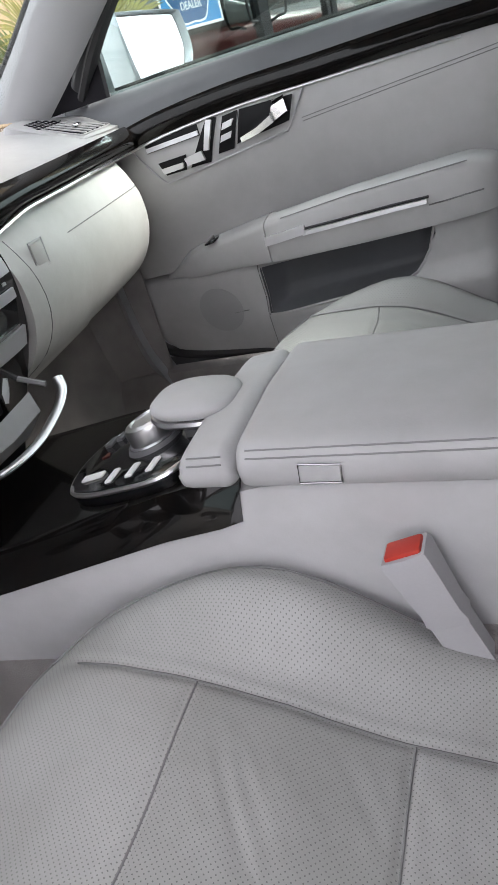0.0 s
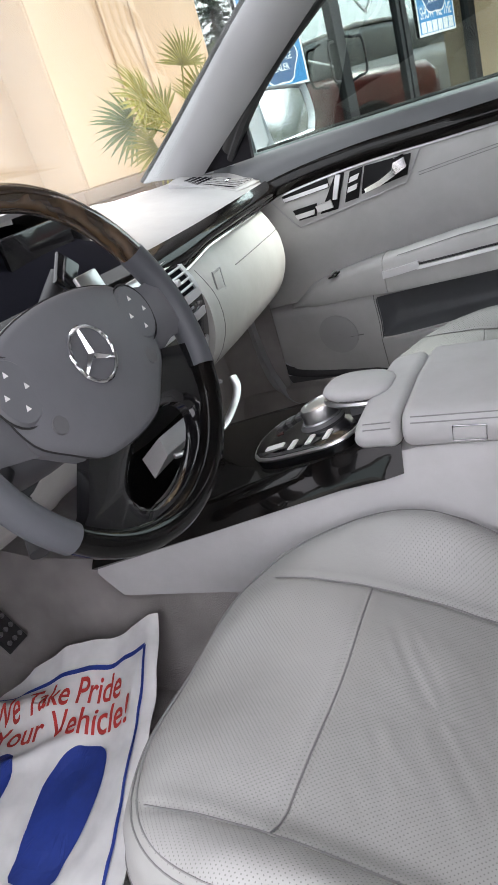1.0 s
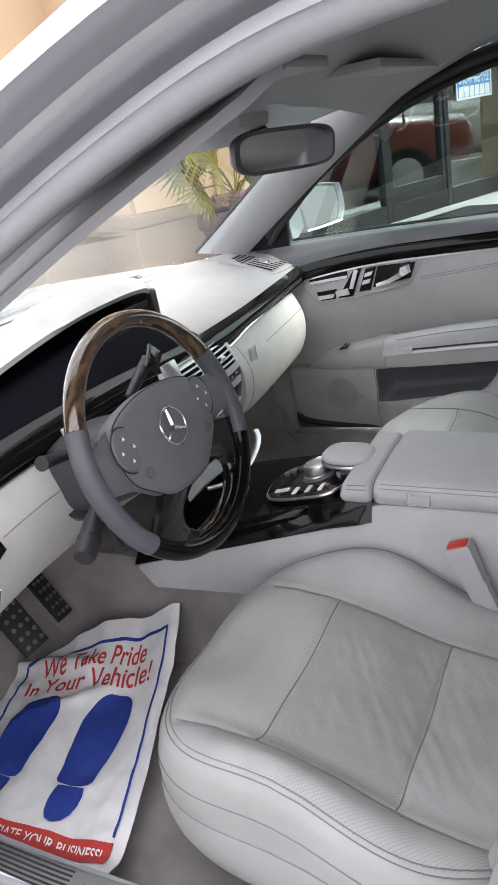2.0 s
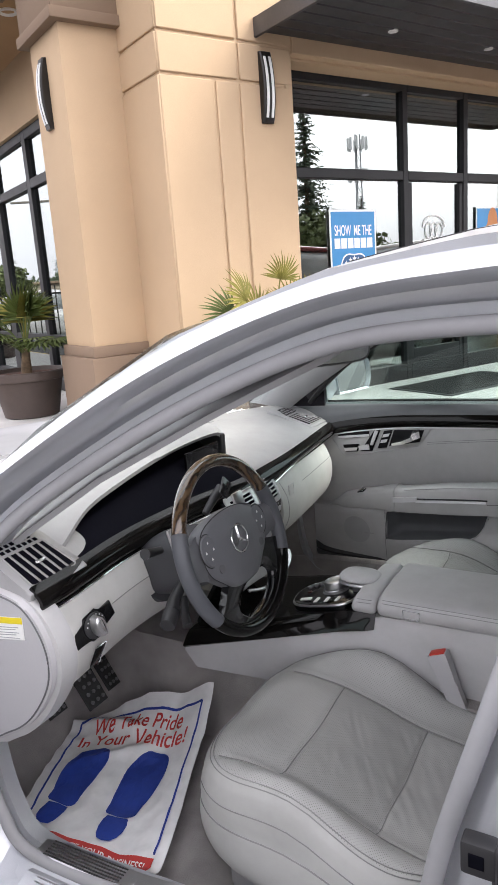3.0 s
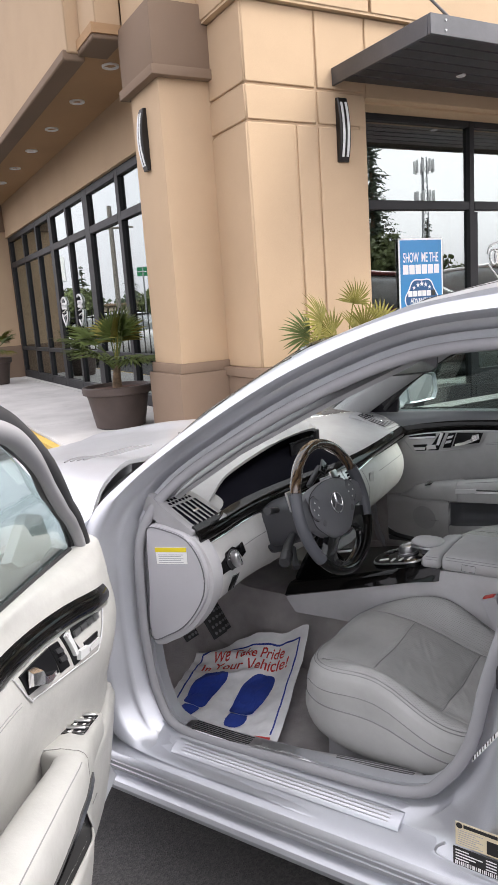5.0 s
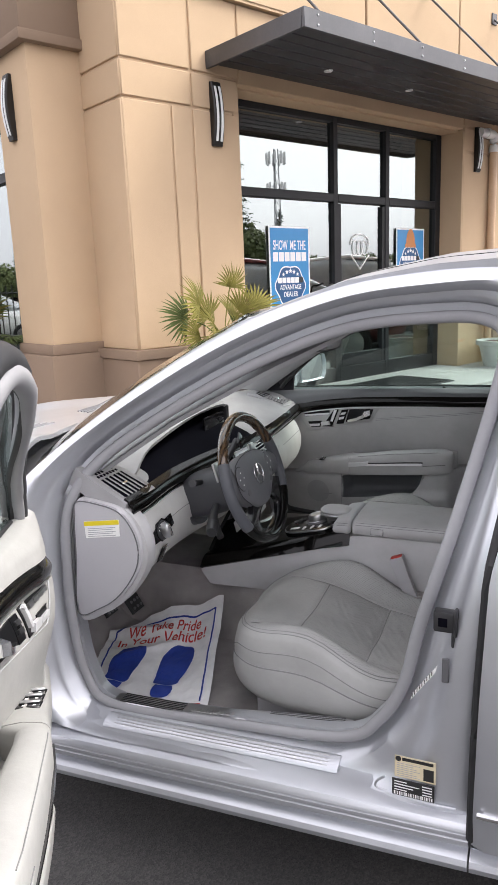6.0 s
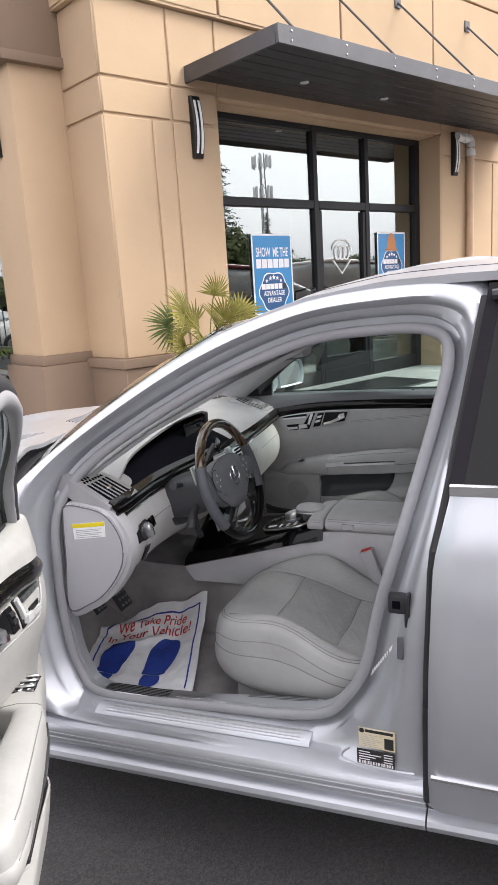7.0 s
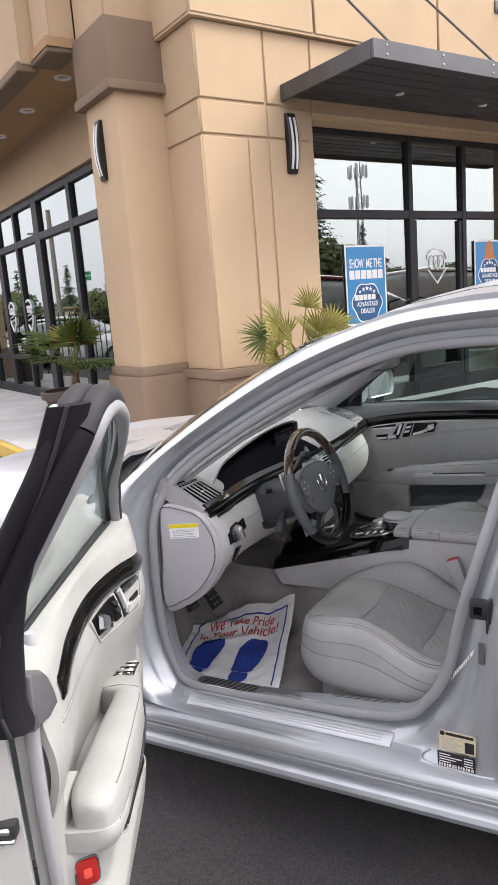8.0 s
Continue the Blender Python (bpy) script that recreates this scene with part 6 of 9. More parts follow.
    bow = spline([(0.948, 0.104, 0.740), (0.960, 0.088, 0.728), (0.970, 0.050, 0.716), (0.980, -0.02, 0.708), (0.972, -0.080, 0.708), (0.945, -0.118, 0.712)], 6)
    part("curved_bar", sweep(bow, 0.0075, 10, flat=0.5, up=(0, 0, 1)), M["satin"], st, "light grey curved bar")
    part("bar_arm", sweep([(0.865, 0.100, 0.752), (0.925, 0.104, 0.732)], 0.004, 6), M["greyplastic"], st)
    part("recess_flap", loft([[Vector((x, y, z)) for x, z in ((0.87, 0.70), (0.915 + o, 0.735), (0.92 + o, 0.705), (0.88, 0.665))] for y, o in ((-0.10, 0.0), (0.0, 0.012), (0.078, 0.0))]), M["greyleather"], st, "grey flap in the recess")
    # wide lower cheek beside the driver's knee

    # controller island
    isl = spline([(1.045, -0.060, 0), (1.075, -0.085, 0), (1.13, -0.095, 0), (1.195, -0.092, 0), (1.215, -0.03, 0), (1.205, 0.05, 0), (1.14, 0.065, 0), (1.06, 0.05, 0), (1.035, 0.0, 0)], 5, True)
    mi = Matrix.Translation((0, 0, 0.664)) @ Matrix(((1, 0, 0, 0), (0, 1, 0, 0), (0.235, 0, 1, -0.235 * 1.05), (0, 0, 0, 1)))
    i0 = part("controller_panel", prism([(p.x, p.y) for p in isl], 0.014, mi, 0.005, 2), M["piano"], c, "black controller panel with bright rim")
    part("panel_rim", sweep([mi @ Vector((p.x, p.y, 0.010)) for p in isl], 0.0035, 6, True), M["satin"], i0)
    for i in range(3):
        part("rocker", rbox((1.108 + 0.028 * i, -0.082, 0.013), (1.118 + 0.028 * i, -0.056, 0.017), 0.0015, 1, mi), M["white"], i0, "bright rocker key")
    part("rocker", rbox((1.062, -0.064, 0.013), (1.094, -0.052, 0.017), 0.0015, 1, mi), M["white"], i0, "bright rocker key")
    part("warning_key", prism([(-0.006, -0.005), (0.006, -0.005), (0.0, 0.006)], 0.006, mi @ Matrix.Translation((1.068, -0.008, 0.009))), M["dark_red"], i0, "dark red warning triangle key")
    for i in range(3):
        part("small_key", rbox((1.052 + 0.012 * i, 0.012 + 0.010 * i, 0.013), (1.062 + 0.012 * i, 0.034 + 0.008 * i, 0.018), 0.001, 1, mi), M["darkgrey"], i0)
    part("controller_knob", lathe([(0.0, 0.0), (0.032, 0.0), (0.032, 0.006), (0.028, 0.010), (0.030, 0.026), (0.028, 0.031), (0.022, 0.033), (0.020, 0.031), (0.0, 0.031)], 32, mi @ Matrix.Translation((1.140, -0.008, 0.012))), M["satin"], i0, "silver turning knob")
    part("knob_foot", lathe([(0.0, -0.002), (0.036, -0.002), (0.032, 0.008), (0.0, 0.008)], 28, mi @ Matrix.Translation((1.140, -0.008, 0.012))), M["darkgrey"], i0)

    # wrist rest pad over the knob, front block, armrest
    def pad(cx, cy, z, rx, ry, h, name, mat, label, e=2.6):
        rings = []
        for k in range(9):
            q = k / 8
            zz = z - h + 2 * h * q
            rr = max(0.02, (1 - abs(2 * q - 1) ** 2.4)) ** 0.5
            rings.append([Vector((cx + rx * rr * math.copysign(abs(math.cos(t)) ** (2 / e), math.cos(t)), cy + ry * rr * math.copysign(abs(math.sin(t)) ** (2 / e), math.sin(t)), zz)) for t in (2 * math.pi * i / 40 for i in range(40))])
        return part(name, loft(rings), M[mat], c, label, sharp=80)
    pad(1.205, -0.002, 0.746, 0.051, 0.043, 0.013, "wrist_pad", "greyleather", "grey leather wrist pad")
    part("wrist_pad_rim", sweep([(1.205 + 0.050 * math.copysign(abs(math.cos(t)) ** 0.77, math.cos(t)), -0.002 + 0.040 * math.copysign(abs(math.sin(t)) ** 0.77, math.sin(t)), 0.735) for t in (2 * math.pi * i / 40 for i in range(40))], 0.004, 6, True), M["satin"], c)
    part("wrist_pad_stem", rbox((1.19, -0.030, 0.70), (1.24, 0.035, 0.736), 0.012, 2), M["darkgrey"], c)

    def block(x0, x1, name, z0, z1, front):
        """Padded box with rounded ends and shoulders."""
        r = 0.013
        xs = [x0 + r * (1 - math.cos(k * math.pi / 12)) for k in range(7)] + [x0 + r + (x1 - x0 - 2 * r) * i / 8 for i in range(1, 8)] + [x1 - r * (1 - math.sin(k * math.pi / 12)) for k in range(7)]
        rings = []
        for x in xs:
            e = min(x - x0, x1 - x, r)
            ins = r - math.sqrt(max(0.0, r * r - (r - e) ** 2))
            w, top_z, low_z = 0.119 - ins, z1 - ins - front * max(0.0, 0.05 - (x - x0)) * 0.16, z0 + ins * 0.5
            prof = [(-w + 0.006, low_z), (-w, low_z + 0.005), (-w - 0.0015, (low_z + top_z) / 2), (-w + 0.001, top_z - 0.013), (-w + 0.005, top_z - 0.0065), (-w + 0.012, top_z - 0.002), (-w + 0.024, top_z), (0, top_z + 0.005)]
            rings.append([Vector((x, y, z)) for y, z in prof + [(-y, z) for y, z in prof[-2::-1]]])
        return part(name, loft(rings), M["greyleather"], c, "grey leather armrest", sharp=70)
    front_block = block(1.222, 1.2825, "armrest_front", 0.706, 0.746, 1.0)
    arm = block(1.2855, 1.80, "armrest", 0.706, 0.751, 0.0)
    part("armrest_button", prism([(1.349, 0.715), (1.386, 0.715), (1.388, 0.732), (1.351, 0.733)], 0.0025, basis(Vector((0, -0.1195, 0)), Vector((1, 0, 0)), Vector((0, 0, 1)), Vector((0, -1, 0))), 0.001), M["greyleather"], arm)
    part("button_frame", sweep([(x, -0.1218, z) for x, z in ((1.348, 0.714), (1.387, 0.714), (1.389, 0.733), (1.350, 0.734))], 0.0009, 6, True), M["darkchrome"], arm)
    for y, z in ((-0.1175, 0.7392), (-0.1132, 0.7455)):
        part("stitching", sweep([(1.300 + 0.48 * i / 20, y, z) for i in range(21)], 0.0009, 5), M["stitch"], arm)
        part("stitching", sweep([(1.238 + 0.036 * i / 8, y, z - 0.0062 + 0.0011 * i / 8) for i in range(9)], 0.0009, 5), M["stitch"], front_block)


console()


# ---- seats ----
def seat(cy, s, dx=0.0, dz=0.0):
    """Front seat at the middle line cy; s: side of the door (-1 driver)."""
    st = part("driver_seat" if s < 0 else "passenger_seat", rbox((1.14, cy - 0.21, 0.318), (1.60, cy + 0.21, 0.43), 0.02, 2), M["greyplastic"], car, "grey perforated leather seat")
    cx, ax, ay, ex = 1.350, 0.302, 0.272, 3.0

    def outline(t, k=1.0):
        c_, s_ = math.cos(t), math.sin(t)
        return ax * k * math.copysign(abs(c_) ** (2 / ex), c_), ay * k * math.copysign(abs(s_) ** (2 / ex), s_)

    def crown(x, yl):
        q = abs(yl) / ay
        base = curve([(1.04, 0.585), (1.13, 0.597), (1.26, 0.587), (1.44, 0.530), (1.66, 0.500)], x)
        return base + (0.012 + 0.050 * smooth01((x - 1.12) / 0.22) * (1 - 0.72 * smooth01((x - 1.32) / 0.18))) * smooth01((q - 0.56) / 0.30) - 0.010 * smooth01((0.5 - q) / 0.5)

    def near(d, w):
        return math.exp(-(d / w) ** 2)

    def groove(x, yl):
        g = 0.0
        yl = yl - 0.02 * s
        if abs(yl) < 0.168:
            g = max(g, near(x - 1.252, 0.0045), near(x - 1.438, 0.0045))
        if x > 1.25:
            g = max(g, near(abs(yl) - 0.165, 0.005))
        elif x > 1.09:
            g = max(g, near(abs(yl) - 0.165, 0.005))
        return g * smooth01((x - 1.09) / 0.04)

    def wrinkle(x, yl):
        sag = smooth01((0.15 - abs(yl - 0.02 * s)) / 0.05) * smooth01((x - 1.27) / 0.05)
        return 0.0030 * sag * noise.noise(((x + 0.6 * yl) * 60, (x - yl) * 12, 2.0 + s)) + 0.0024 * noise.noise((x * 22, yl * 14, s * 3.0)) + 0.0035 * noise.noise((x * 9, yl * 7, 5.0 + s))

    N, K = 168, 64
    rings = []
    R = 0.060
    for k in range(1, K + 1):
        rho = (k / K) ** 0.72
        ring = []
        for i in range(N):
            t = 2 * math.pi * i / N
            ox, oy = outline(t)
            x, yl = cx + ox * rho, oy * rho
            e = (1 - rho) * math.hypot(ox, oy)
            drop = R - math.sqrt(max(0.0, R * R - max(0.0, R - e) ** 2)) if e < R else 0.0
            ring.append(Vector((x, cy + yl, crown(x, yl) - drop * 0.75 - 0.0050 * groove(x, yl) + wrinkle(x, yl) * min(1.0, e / 0.03))))
        rings.append(ring)
    def side_ring(f, n=N):
        """The padded side, a share f of the way down to its foot."""
        k = curve([(0.0, 1.0), (0.08, 1.012), (0.2, 1.022), (0.32, 1.024), (0.38, 1.030), (0.55, 1.040), (0.75, 1.030), (0.9, 1.0), (1.0, 0.955)], f)
        out = []
        for i in range(n):
            t = 2 * math.pi * i / n
            x, y = outline(t, k)
            edge = crown(cx + outline(t)[0], outline(t)[1]) - 0.045
            out.append(Vector((cx + x, cy + y, edge + (0.408 - edge) * f)))
        return out
    for f in (0.06, 0.13, 0.2, 0.27, 0.32, 0.35, 0.38, 0.46, 0.56, 0.66, 0.76, 0.85, 0.92, 1.0):
        rings.append(side_ring(f))
    bm = loft(rings, caps=False)
    hub = bm.verts.new((cx, cy, crown(cx, 0)))
    bm.verts.ensure_lookup_table()
    for i in range(N):
        bm.faces.new((bm.verts[i], hub, bm.verts[(i + 1) % N]))
    cu = part("cushion", bm, M["seat_holes"], st, "perforated grey leather cushion", sharp=80)
    cu.data.materials.append(M["seat"])
    cu.data.materials.append(M["seat_worn"])
    for p in cu.data.polygons:
        x, yl = p.center.x - cx, p.center.y - cy
        if (abs(x) / ax) ** ex + (abs(yl) / ay) ** ex > 0.80 or p.center.z < 0.50:
            p.material_index = 1
        elif p.center.x > 1.255 and abs(yl - 0.02 * s) < 0.162 and p.center.x < 1.437:
            p.material_index = 2
    part("side_piping", sweep([p + Vector((0, 0, 0.0)) for p in side_ring(0.345, 120)], 0.0017, 6, True), M["seam"], cu, "seam round the padded side")
    # arched seam of the padded side panel next to the door
    arch = []
    for i in range(61):
        t = math.pi * (1.06 + 0.80 * i / 60)
        f = 0.345 - 0.250 * smooth01(i / 13) + 0.10 * smooth01((i - 40) / 20)
        k = curve([(0.0, 1.0), (0.08, 1.012), (0.2, 1.022), (0.32, 1.024), (0.38, 1.030)], f)
        x, y = outline(t, k)
        edge = crown(cx + outline(t)[0], outline(t)[1]) - 0.045
        arch.append(Vector((cx + x, cy - s * y, edge + (0.408 - edge) * f)))
    part("side_seam", sweep(arch, 0.0011, 6), M["seam"], cu, "arched seam of the side panel")
    for k, dz in ((0.925, 0.0), (0.948, 0.0)):
        pts = []
        for i in range(120):
            t = 2 * math.pi * i / 120
            ox, oy = outline(t, k)
            e = (1 - k) * math.hypot(*outline(t))
            drop = R - math.sqrt(max(0.0, R * R - (R - e) ** 2)) if e < R else 0.0
            pts.append(Vector((cx + ox, cy + oy, crown(cx + ox, oy) - drop * 0.75 + 0.0012)))
        part("stitching", sweep(pts, 0.0010, 5, True), M["stitch"], cu)
    def on_top(x, yl):
        return Vector((x, cy + yl, crown(x, yl) + wrinkle(x, yl) - 0.0034))
    for path in ([(1.252, 0.02 * s + 0.165 * (i / 10 - 1)) for i in range(21)], [(1.438, 0.02 * s + 0.165 * (i / 10 - 1)) for i in range(21)]):
        part("seam", sweep([on_top(*q) for q in path], 0.0011, 5), M["seam"], cu)
    for e in (-1, 1):
        path = [(1.125 + 0.125 * i / 14, 0.02 * s + e * 0.165) for i in range(14)] + [(1.25 + 0.33 * i / 20, 0.02 * s + e * 0.165) for i in range(21)]
        part("seam", sweep([on_top(*q) for q in path], 0.0011, 5), M["seam"], cu)
    # backrest, leaning back
    lean = radians(24)
    bx = Vector((math.sin(lean), 0, math.cos(lean)))
    bo = Vector((1.60, cy, 0.50))
    out = Vector((-math.cos(lean), 0, math.sin(lean)))
    rr = []
    for h, w, th in ((0.0, 0.20, 0.05), (0.05, 0.250, 0.075), (0.2, 0.266, 0.085), (0.4, 0.268, 0.082), (0.55, 0.25, 0.072), (0.63, 0.20, 0.055), (0.66, 0.13, 0.03)):
        rr.append([bo + bx * h + Vector((0, w * math.copysign(abs(math.cos(t)) ** 0.6, math.cos(t)), 0)) + out * (th * math.copysign(abs(math.sin(t)) ** 0.8, math.sin(t)) + (0.035 * smooth01((abs(math.cos(t)) - 0.6) / 0.4) if math.sin(t) > 0 else 0)) for t in (2 * math.pi * i / 36 for i in range(36))])
    part("backrest", loft(rr), M["seat"], st, "grey leather backrest", sharp=80)
    part("headrest", loft([[bo + bx * h + Vector((0, w * math.cos(t), 0)) + out * (th * math.sin(t)) for t in (2 * math.pi * i / 24 for i in range(24))] for h, w, th in ((0.69, 0.08, 0.03), (0.71, 0.125, 0.05), (0.80, 0.135, 0.055), (0.87, 0.12, 0.045), (0.89, 0.07, 0.02))]), M["seat"], st, "grey leather headrest", sharp=80)
    part("seat_rail", rbox((1.16, cy + s * 0.17, 0.318), (1.62, cy + s * 0.20, 0.385), 0.006, 2), M["plastic"], st)
    part("side_cover", rbox((1.50, cy + s * 0.262, 0.385), (1.70, cy + s * 0.292, 0.47), 0.02, 3), M["greyplastic"], st, "grey plastic seat hinge cover")
    for o in (st, *st.children_recursive):
        if o == st:
            o.location = (dx, 0, dz)
    return st


seat(-0.385, -1)
seat(0.385, 1, 0.035, 0.085)


def buckles():
    for s in (-1, 1):
        u = Vector((-0.058, 0.0, 0.155)).normalized()
        x = Vector((0, 1, 0))
        x = (x - u * x.dot(u)).normalized()
        m = basis(Vector((1.463, s * 0.146, 0.585)), u.cross(x).normalized(), x, u)
        b = part("belt_buckle", loft([[m @ Vector((p * w, q * d, h)) for p, q in ((-1, -1), (0, -1.15), (1, -1), (1, 1), (0, 1.15), (-1, 1))] for h, w, d in ((-0.006, 0.017, 0.010), (0.0, 0.020, 0.011), (0.012, 0.018, 0.012), (0.075, 0.021, 0.015), (0.080, 0.020, 0.014))]), M["greyplastic"], car, "grey belt buckle with a red button", sharp=50)
        part("buckle_stalk", loft([[m @ Vector((p * w, q * d, h)) for p, q in ((-1, -1), (1, -1), (1, 1), (-1, 1))] for h, w, d in ((-0.17, 0.017, 0.008), (-0.06, 0.018, 0.009), (-0.004, 0.018, 0.010))]), M["greyplastic"], b, "dark grey buckle stalk")
        part("red_button", rbox((-0.017, -0.0115, 0.076), (0.017, 0.0115, 0.0835), 0.003, 2, m), M["red_plastic"], b, "red release button")


buckles()


def pedals():
    for x, y, z, w, h, nm in ((0.625, -0.405, 0.530, 0.030, 0.058, "brake_pedal"), (0.500, -0.215, 0.440, 0.022, 0.060, "accelerator"), (0.610, -0.512, 0.548, 0.026, 0.040, "parking_brake_pedal")):
        m = basis(Vector((x, y, z)), Vector((0, 1, 0)), Vector((-0.55, 0, 0.83)).normalized(), Vector((0.83, 0, 0.55)).normalized())
        p = part(nm, prism([(-w, -h), (w, -h), (w * 1.05, h), (-w * 1.05, h)], 0.012, m, 0.004), M["rubber"], car, "black rubber pedal with studs")
        for i in range(3):
            for j in range(5):
                part("stud", lathe([(0.0, 0.0), (0.005, 0.0), (0.004, 0.004), (0.0, 0.0045)], 8, m @ Matrix.Translation((-w * 0.62 + w * 0.62 * i, -h * 0.75 + h * 0.375 * j, 0.012))), M["cover_grey"], p)
        if nm != "parking_brake_pedal":
            part("pedal_arm", sweep([m @ Vector((0, h * 0.6, 0)), m @ Vector((0.0, h + 0.10, -0.03))], 0.009, 8), M["plastic"], p)


pedals()


# ---- front doors: built as the closed passenger door, the driver's is its mirror image swung open ----
SWING = 61.5
OPEN = Matrix.Translation((0.605, -0.96, -0.019)) @ Matrix.Rotation(radians(-SWING), 4, "Z") @ Matrix.Translation((-0.58, 0.90, 0)) @ Matrix.Diagonal((1, -1, 1, 1))


TRIM = {1: [(0.78, 0.943), (0.90, 0.966), (1.05, 0.982), (1.20, 0.988), (1.45, 0.999), (1.75, 1.003)], -1: [(0.78, 0.942), (0.85, 0.956), (1.0, 0.980), (1.20, 0.992), (1.36, 0.998), (1.46, 0.990), (1.60, 0.972)]}
side_now = [1]


def belt(x):
    return curve([(0.68, 1.040), (0.80, 1.044), (1.0, 1.052), (1.35, 1.060), (1.60, 1.062)], x) - (0.009 if side_now[0] > 0 else 0.0)


def trim_z(x):
    return curve(TRIM[side_now[0]], x)


def ledge_z(x):
    return curve([(0.66, 0.646), (0.85, 0.660), (1.04, 0.677), (1.25, 0.694), (1.38, 0.706), (1.50, 0.719), (1.60, 0.726)], x)


def trim_y(x):
    """How far out the wood strip stands: the card bows outwards between its ends."""
    return curve([(0.66, 0.742), (0.74, 0.722), (0.83, 0.709), (0.95, 0.721), (1.10, 0.740), (1.20, 0.743), (1.35, 0.729), (1.50, 0.708), (1.62, 0.712)], x)


def panel_y(x, z):
    """Inner face of the door card: upper panel, step of the ledge, lower body."""
    zl, zt = ledge_z(x), trim_z(x)
    if z > zl + 0.010:
        return trim_y(x) + curve([(0.0, 0.034), (0.15, 0.030), (0.35, 0.014), (0.5, 0.0), (0.65, -0.009), (0.8, -0.009), (0.93, -0.003), (1.0, 0.0), (1.15, 0.006)], (z - zl) / (zt - zl))
    body = curve([(0.66, 0.762), (0.75, 0.742), (0.85, 0.722), (1.05, 0.701), (1.30, 0.684), (1.42, 0.672), (1.470, 0.670), (1.486, 0.677), (1.500, 0.698), (1.512, 0.722), (1.57, 0.760)], x)
    low = body + curve([(-0.32, 0.062), (-0.27, 0.045), (-0.20, 0.026), (-0.12, 0.012), (-0.05, 0.002), (-0.015, -0.002), (0.0, 0.004)], z - zl)
    low -= 0.028 * smooth01((-0.07 - z + zl) / 0.05) * smooth01((x - 0.98) / 0.10)
    return low + (0.766 - low) * smooth01((z - zl) / 0.010)


def frame_y(z):
    """The open window's plane leans in more the higher it goes."""
    return line([(1.03, 0.770), (1.10, 0.752), (1.18, 0.716), (1.25, 0.674), (1.342, 0.614), (1.40, 0.580), (1.46, 0.556)], z)


def door(X, parent, cream, tint, s):
    side_now[0] = s
    more = 0.16 if s > 0 else 0.0

    def P(name, bm, mat, up, label="", sharp=40):
        bm.transform(X)
        return part(name, bm, M[mat], up, label, sharp=sharp)

    def pocket_foot(x):
        return line([(1.03, 0.562), (1.32, 0.602), (1.35, 0.618), (1.372, 0.655), (1.385, 0.700)], x)

    def pocket_top(x):
        return line([(1.03, 0.664), (1.39, 0.701)], x)

    def in_pocket(x, z):
        return 1.032 < x < 1.385 and pocket_foot(x) < z < pocket_top(x)

    def card(a, b):
        x0 = line([(0.40, 0.80), (0.47, 0.725), (0.52, 0.69), (0.62, 0.66), (0.75, 0.665), (0.95, 0.675), (1.1, 0.68)], 0.435 + b * 0.59)
        x1 = line([(0.40, 1.46), (0.60, 1.535), (0.80, 1.55 + more), (1.06, 1.565 + more)], 0.435 + b * 0.59)
        x = x0 + (x1 - x0) * a
        foot = curve([(0.66, 0.62), (0.676, 0.560), (0.70, 0.515), (0.745, 0.489), (0.85, 0.480), (1.04, 0.476), (1.56, 0.474)], x) - (0.03 if s < 0 else 0.0)
        top = trim_z(x) + 0.024
        zl = ledge_z(x)
        z = line([(0.0, foot), (0.46, zl - 0.002), (0.52, zl + 0.011), (1.0, top)], b)
        return (x, panel_y(x, z), z)
    bm = shell(card, 72, 80, 0.012)
    cut = [f for f in bm.faces if in_pocket(f.calc_center_median().x, f.calc_center_median().z)]
    bmesh.ops.delete(bm, geom=cut, context="FACES")
    for e in bm.edges:
        if len(e.link_faces) != 1:
            continue
        for v in e.verts:
            x, z = v.co.x, v.co.z
            if not (1.0 < x < 1.42 and 0.53 < z < 0.73):
                continue
            gaps = ((abs(x - 1.032), Vector((1.032, z))), (abs(z - pocket_top(x)), Vector((x, pocket_top(x)))), (abs(z - pocket_foot(x)), Vector((x, pocket_foot(x)))), (abs(x - 1.385), Vector((1.385, z))))
            to = min(gaps, key=lambda g: g[0])[1]
            deep = v.co.y - panel_y(x, z)
            v.co = Vector((to.x, panel_y(to.x, to.y) + deep, to.y))
    d = P("door_card", bm, cream, parent, "leather covered door panel", 60)
    # pocket
    def pocket(a, b):
        x = 1.02 + 0.39 * a
        z0 = line([(1.02, 0.556), (1.34, 0.598), (1.41, 0.65)], x)
        z1 = line([(1.02, 0.670), (1.41, 0.715)], x)
        z = z0 + (z1 - z0) * b
        e = min(a, 1 - a, b, 1 - b)
        return (x, panel_y(x, z) + 0.006 + 0.055 * smooth01(e / 0.12), z)
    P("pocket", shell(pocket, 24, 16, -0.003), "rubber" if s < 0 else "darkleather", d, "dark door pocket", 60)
    P("pocket_lip", sweep([(x, panel_y(x, pocket_foot(x)) + 0.001, pocket_foot(x) + 0.001) for x in [1.034 + 0.0135 * i for i in range(27)]], 0.0028, 6), cream, d, "", 60)
    if s > 0:
        P("panel_seam", sweep([(1.028, panel_y(1.028, z) - 0.0002, z) for z in [0.480 + 0.010 * i for i in range(20)]], 0.0011, 5), "seam", d)
        P("foot_seal", sweep(spline([(0.672, 0.772, 0.60), (0.682, 0.772, 0.545), (0.705, 0.772, 0.500), (0.75, 0.770, 0.474), (0.85, 0.768, 0.463), (1.1, 0.766, 0.459), (1.6, 0.766, 0.459)], 5), 0.0125, 8), "darkseal", d, "black rubber seal under the panel")

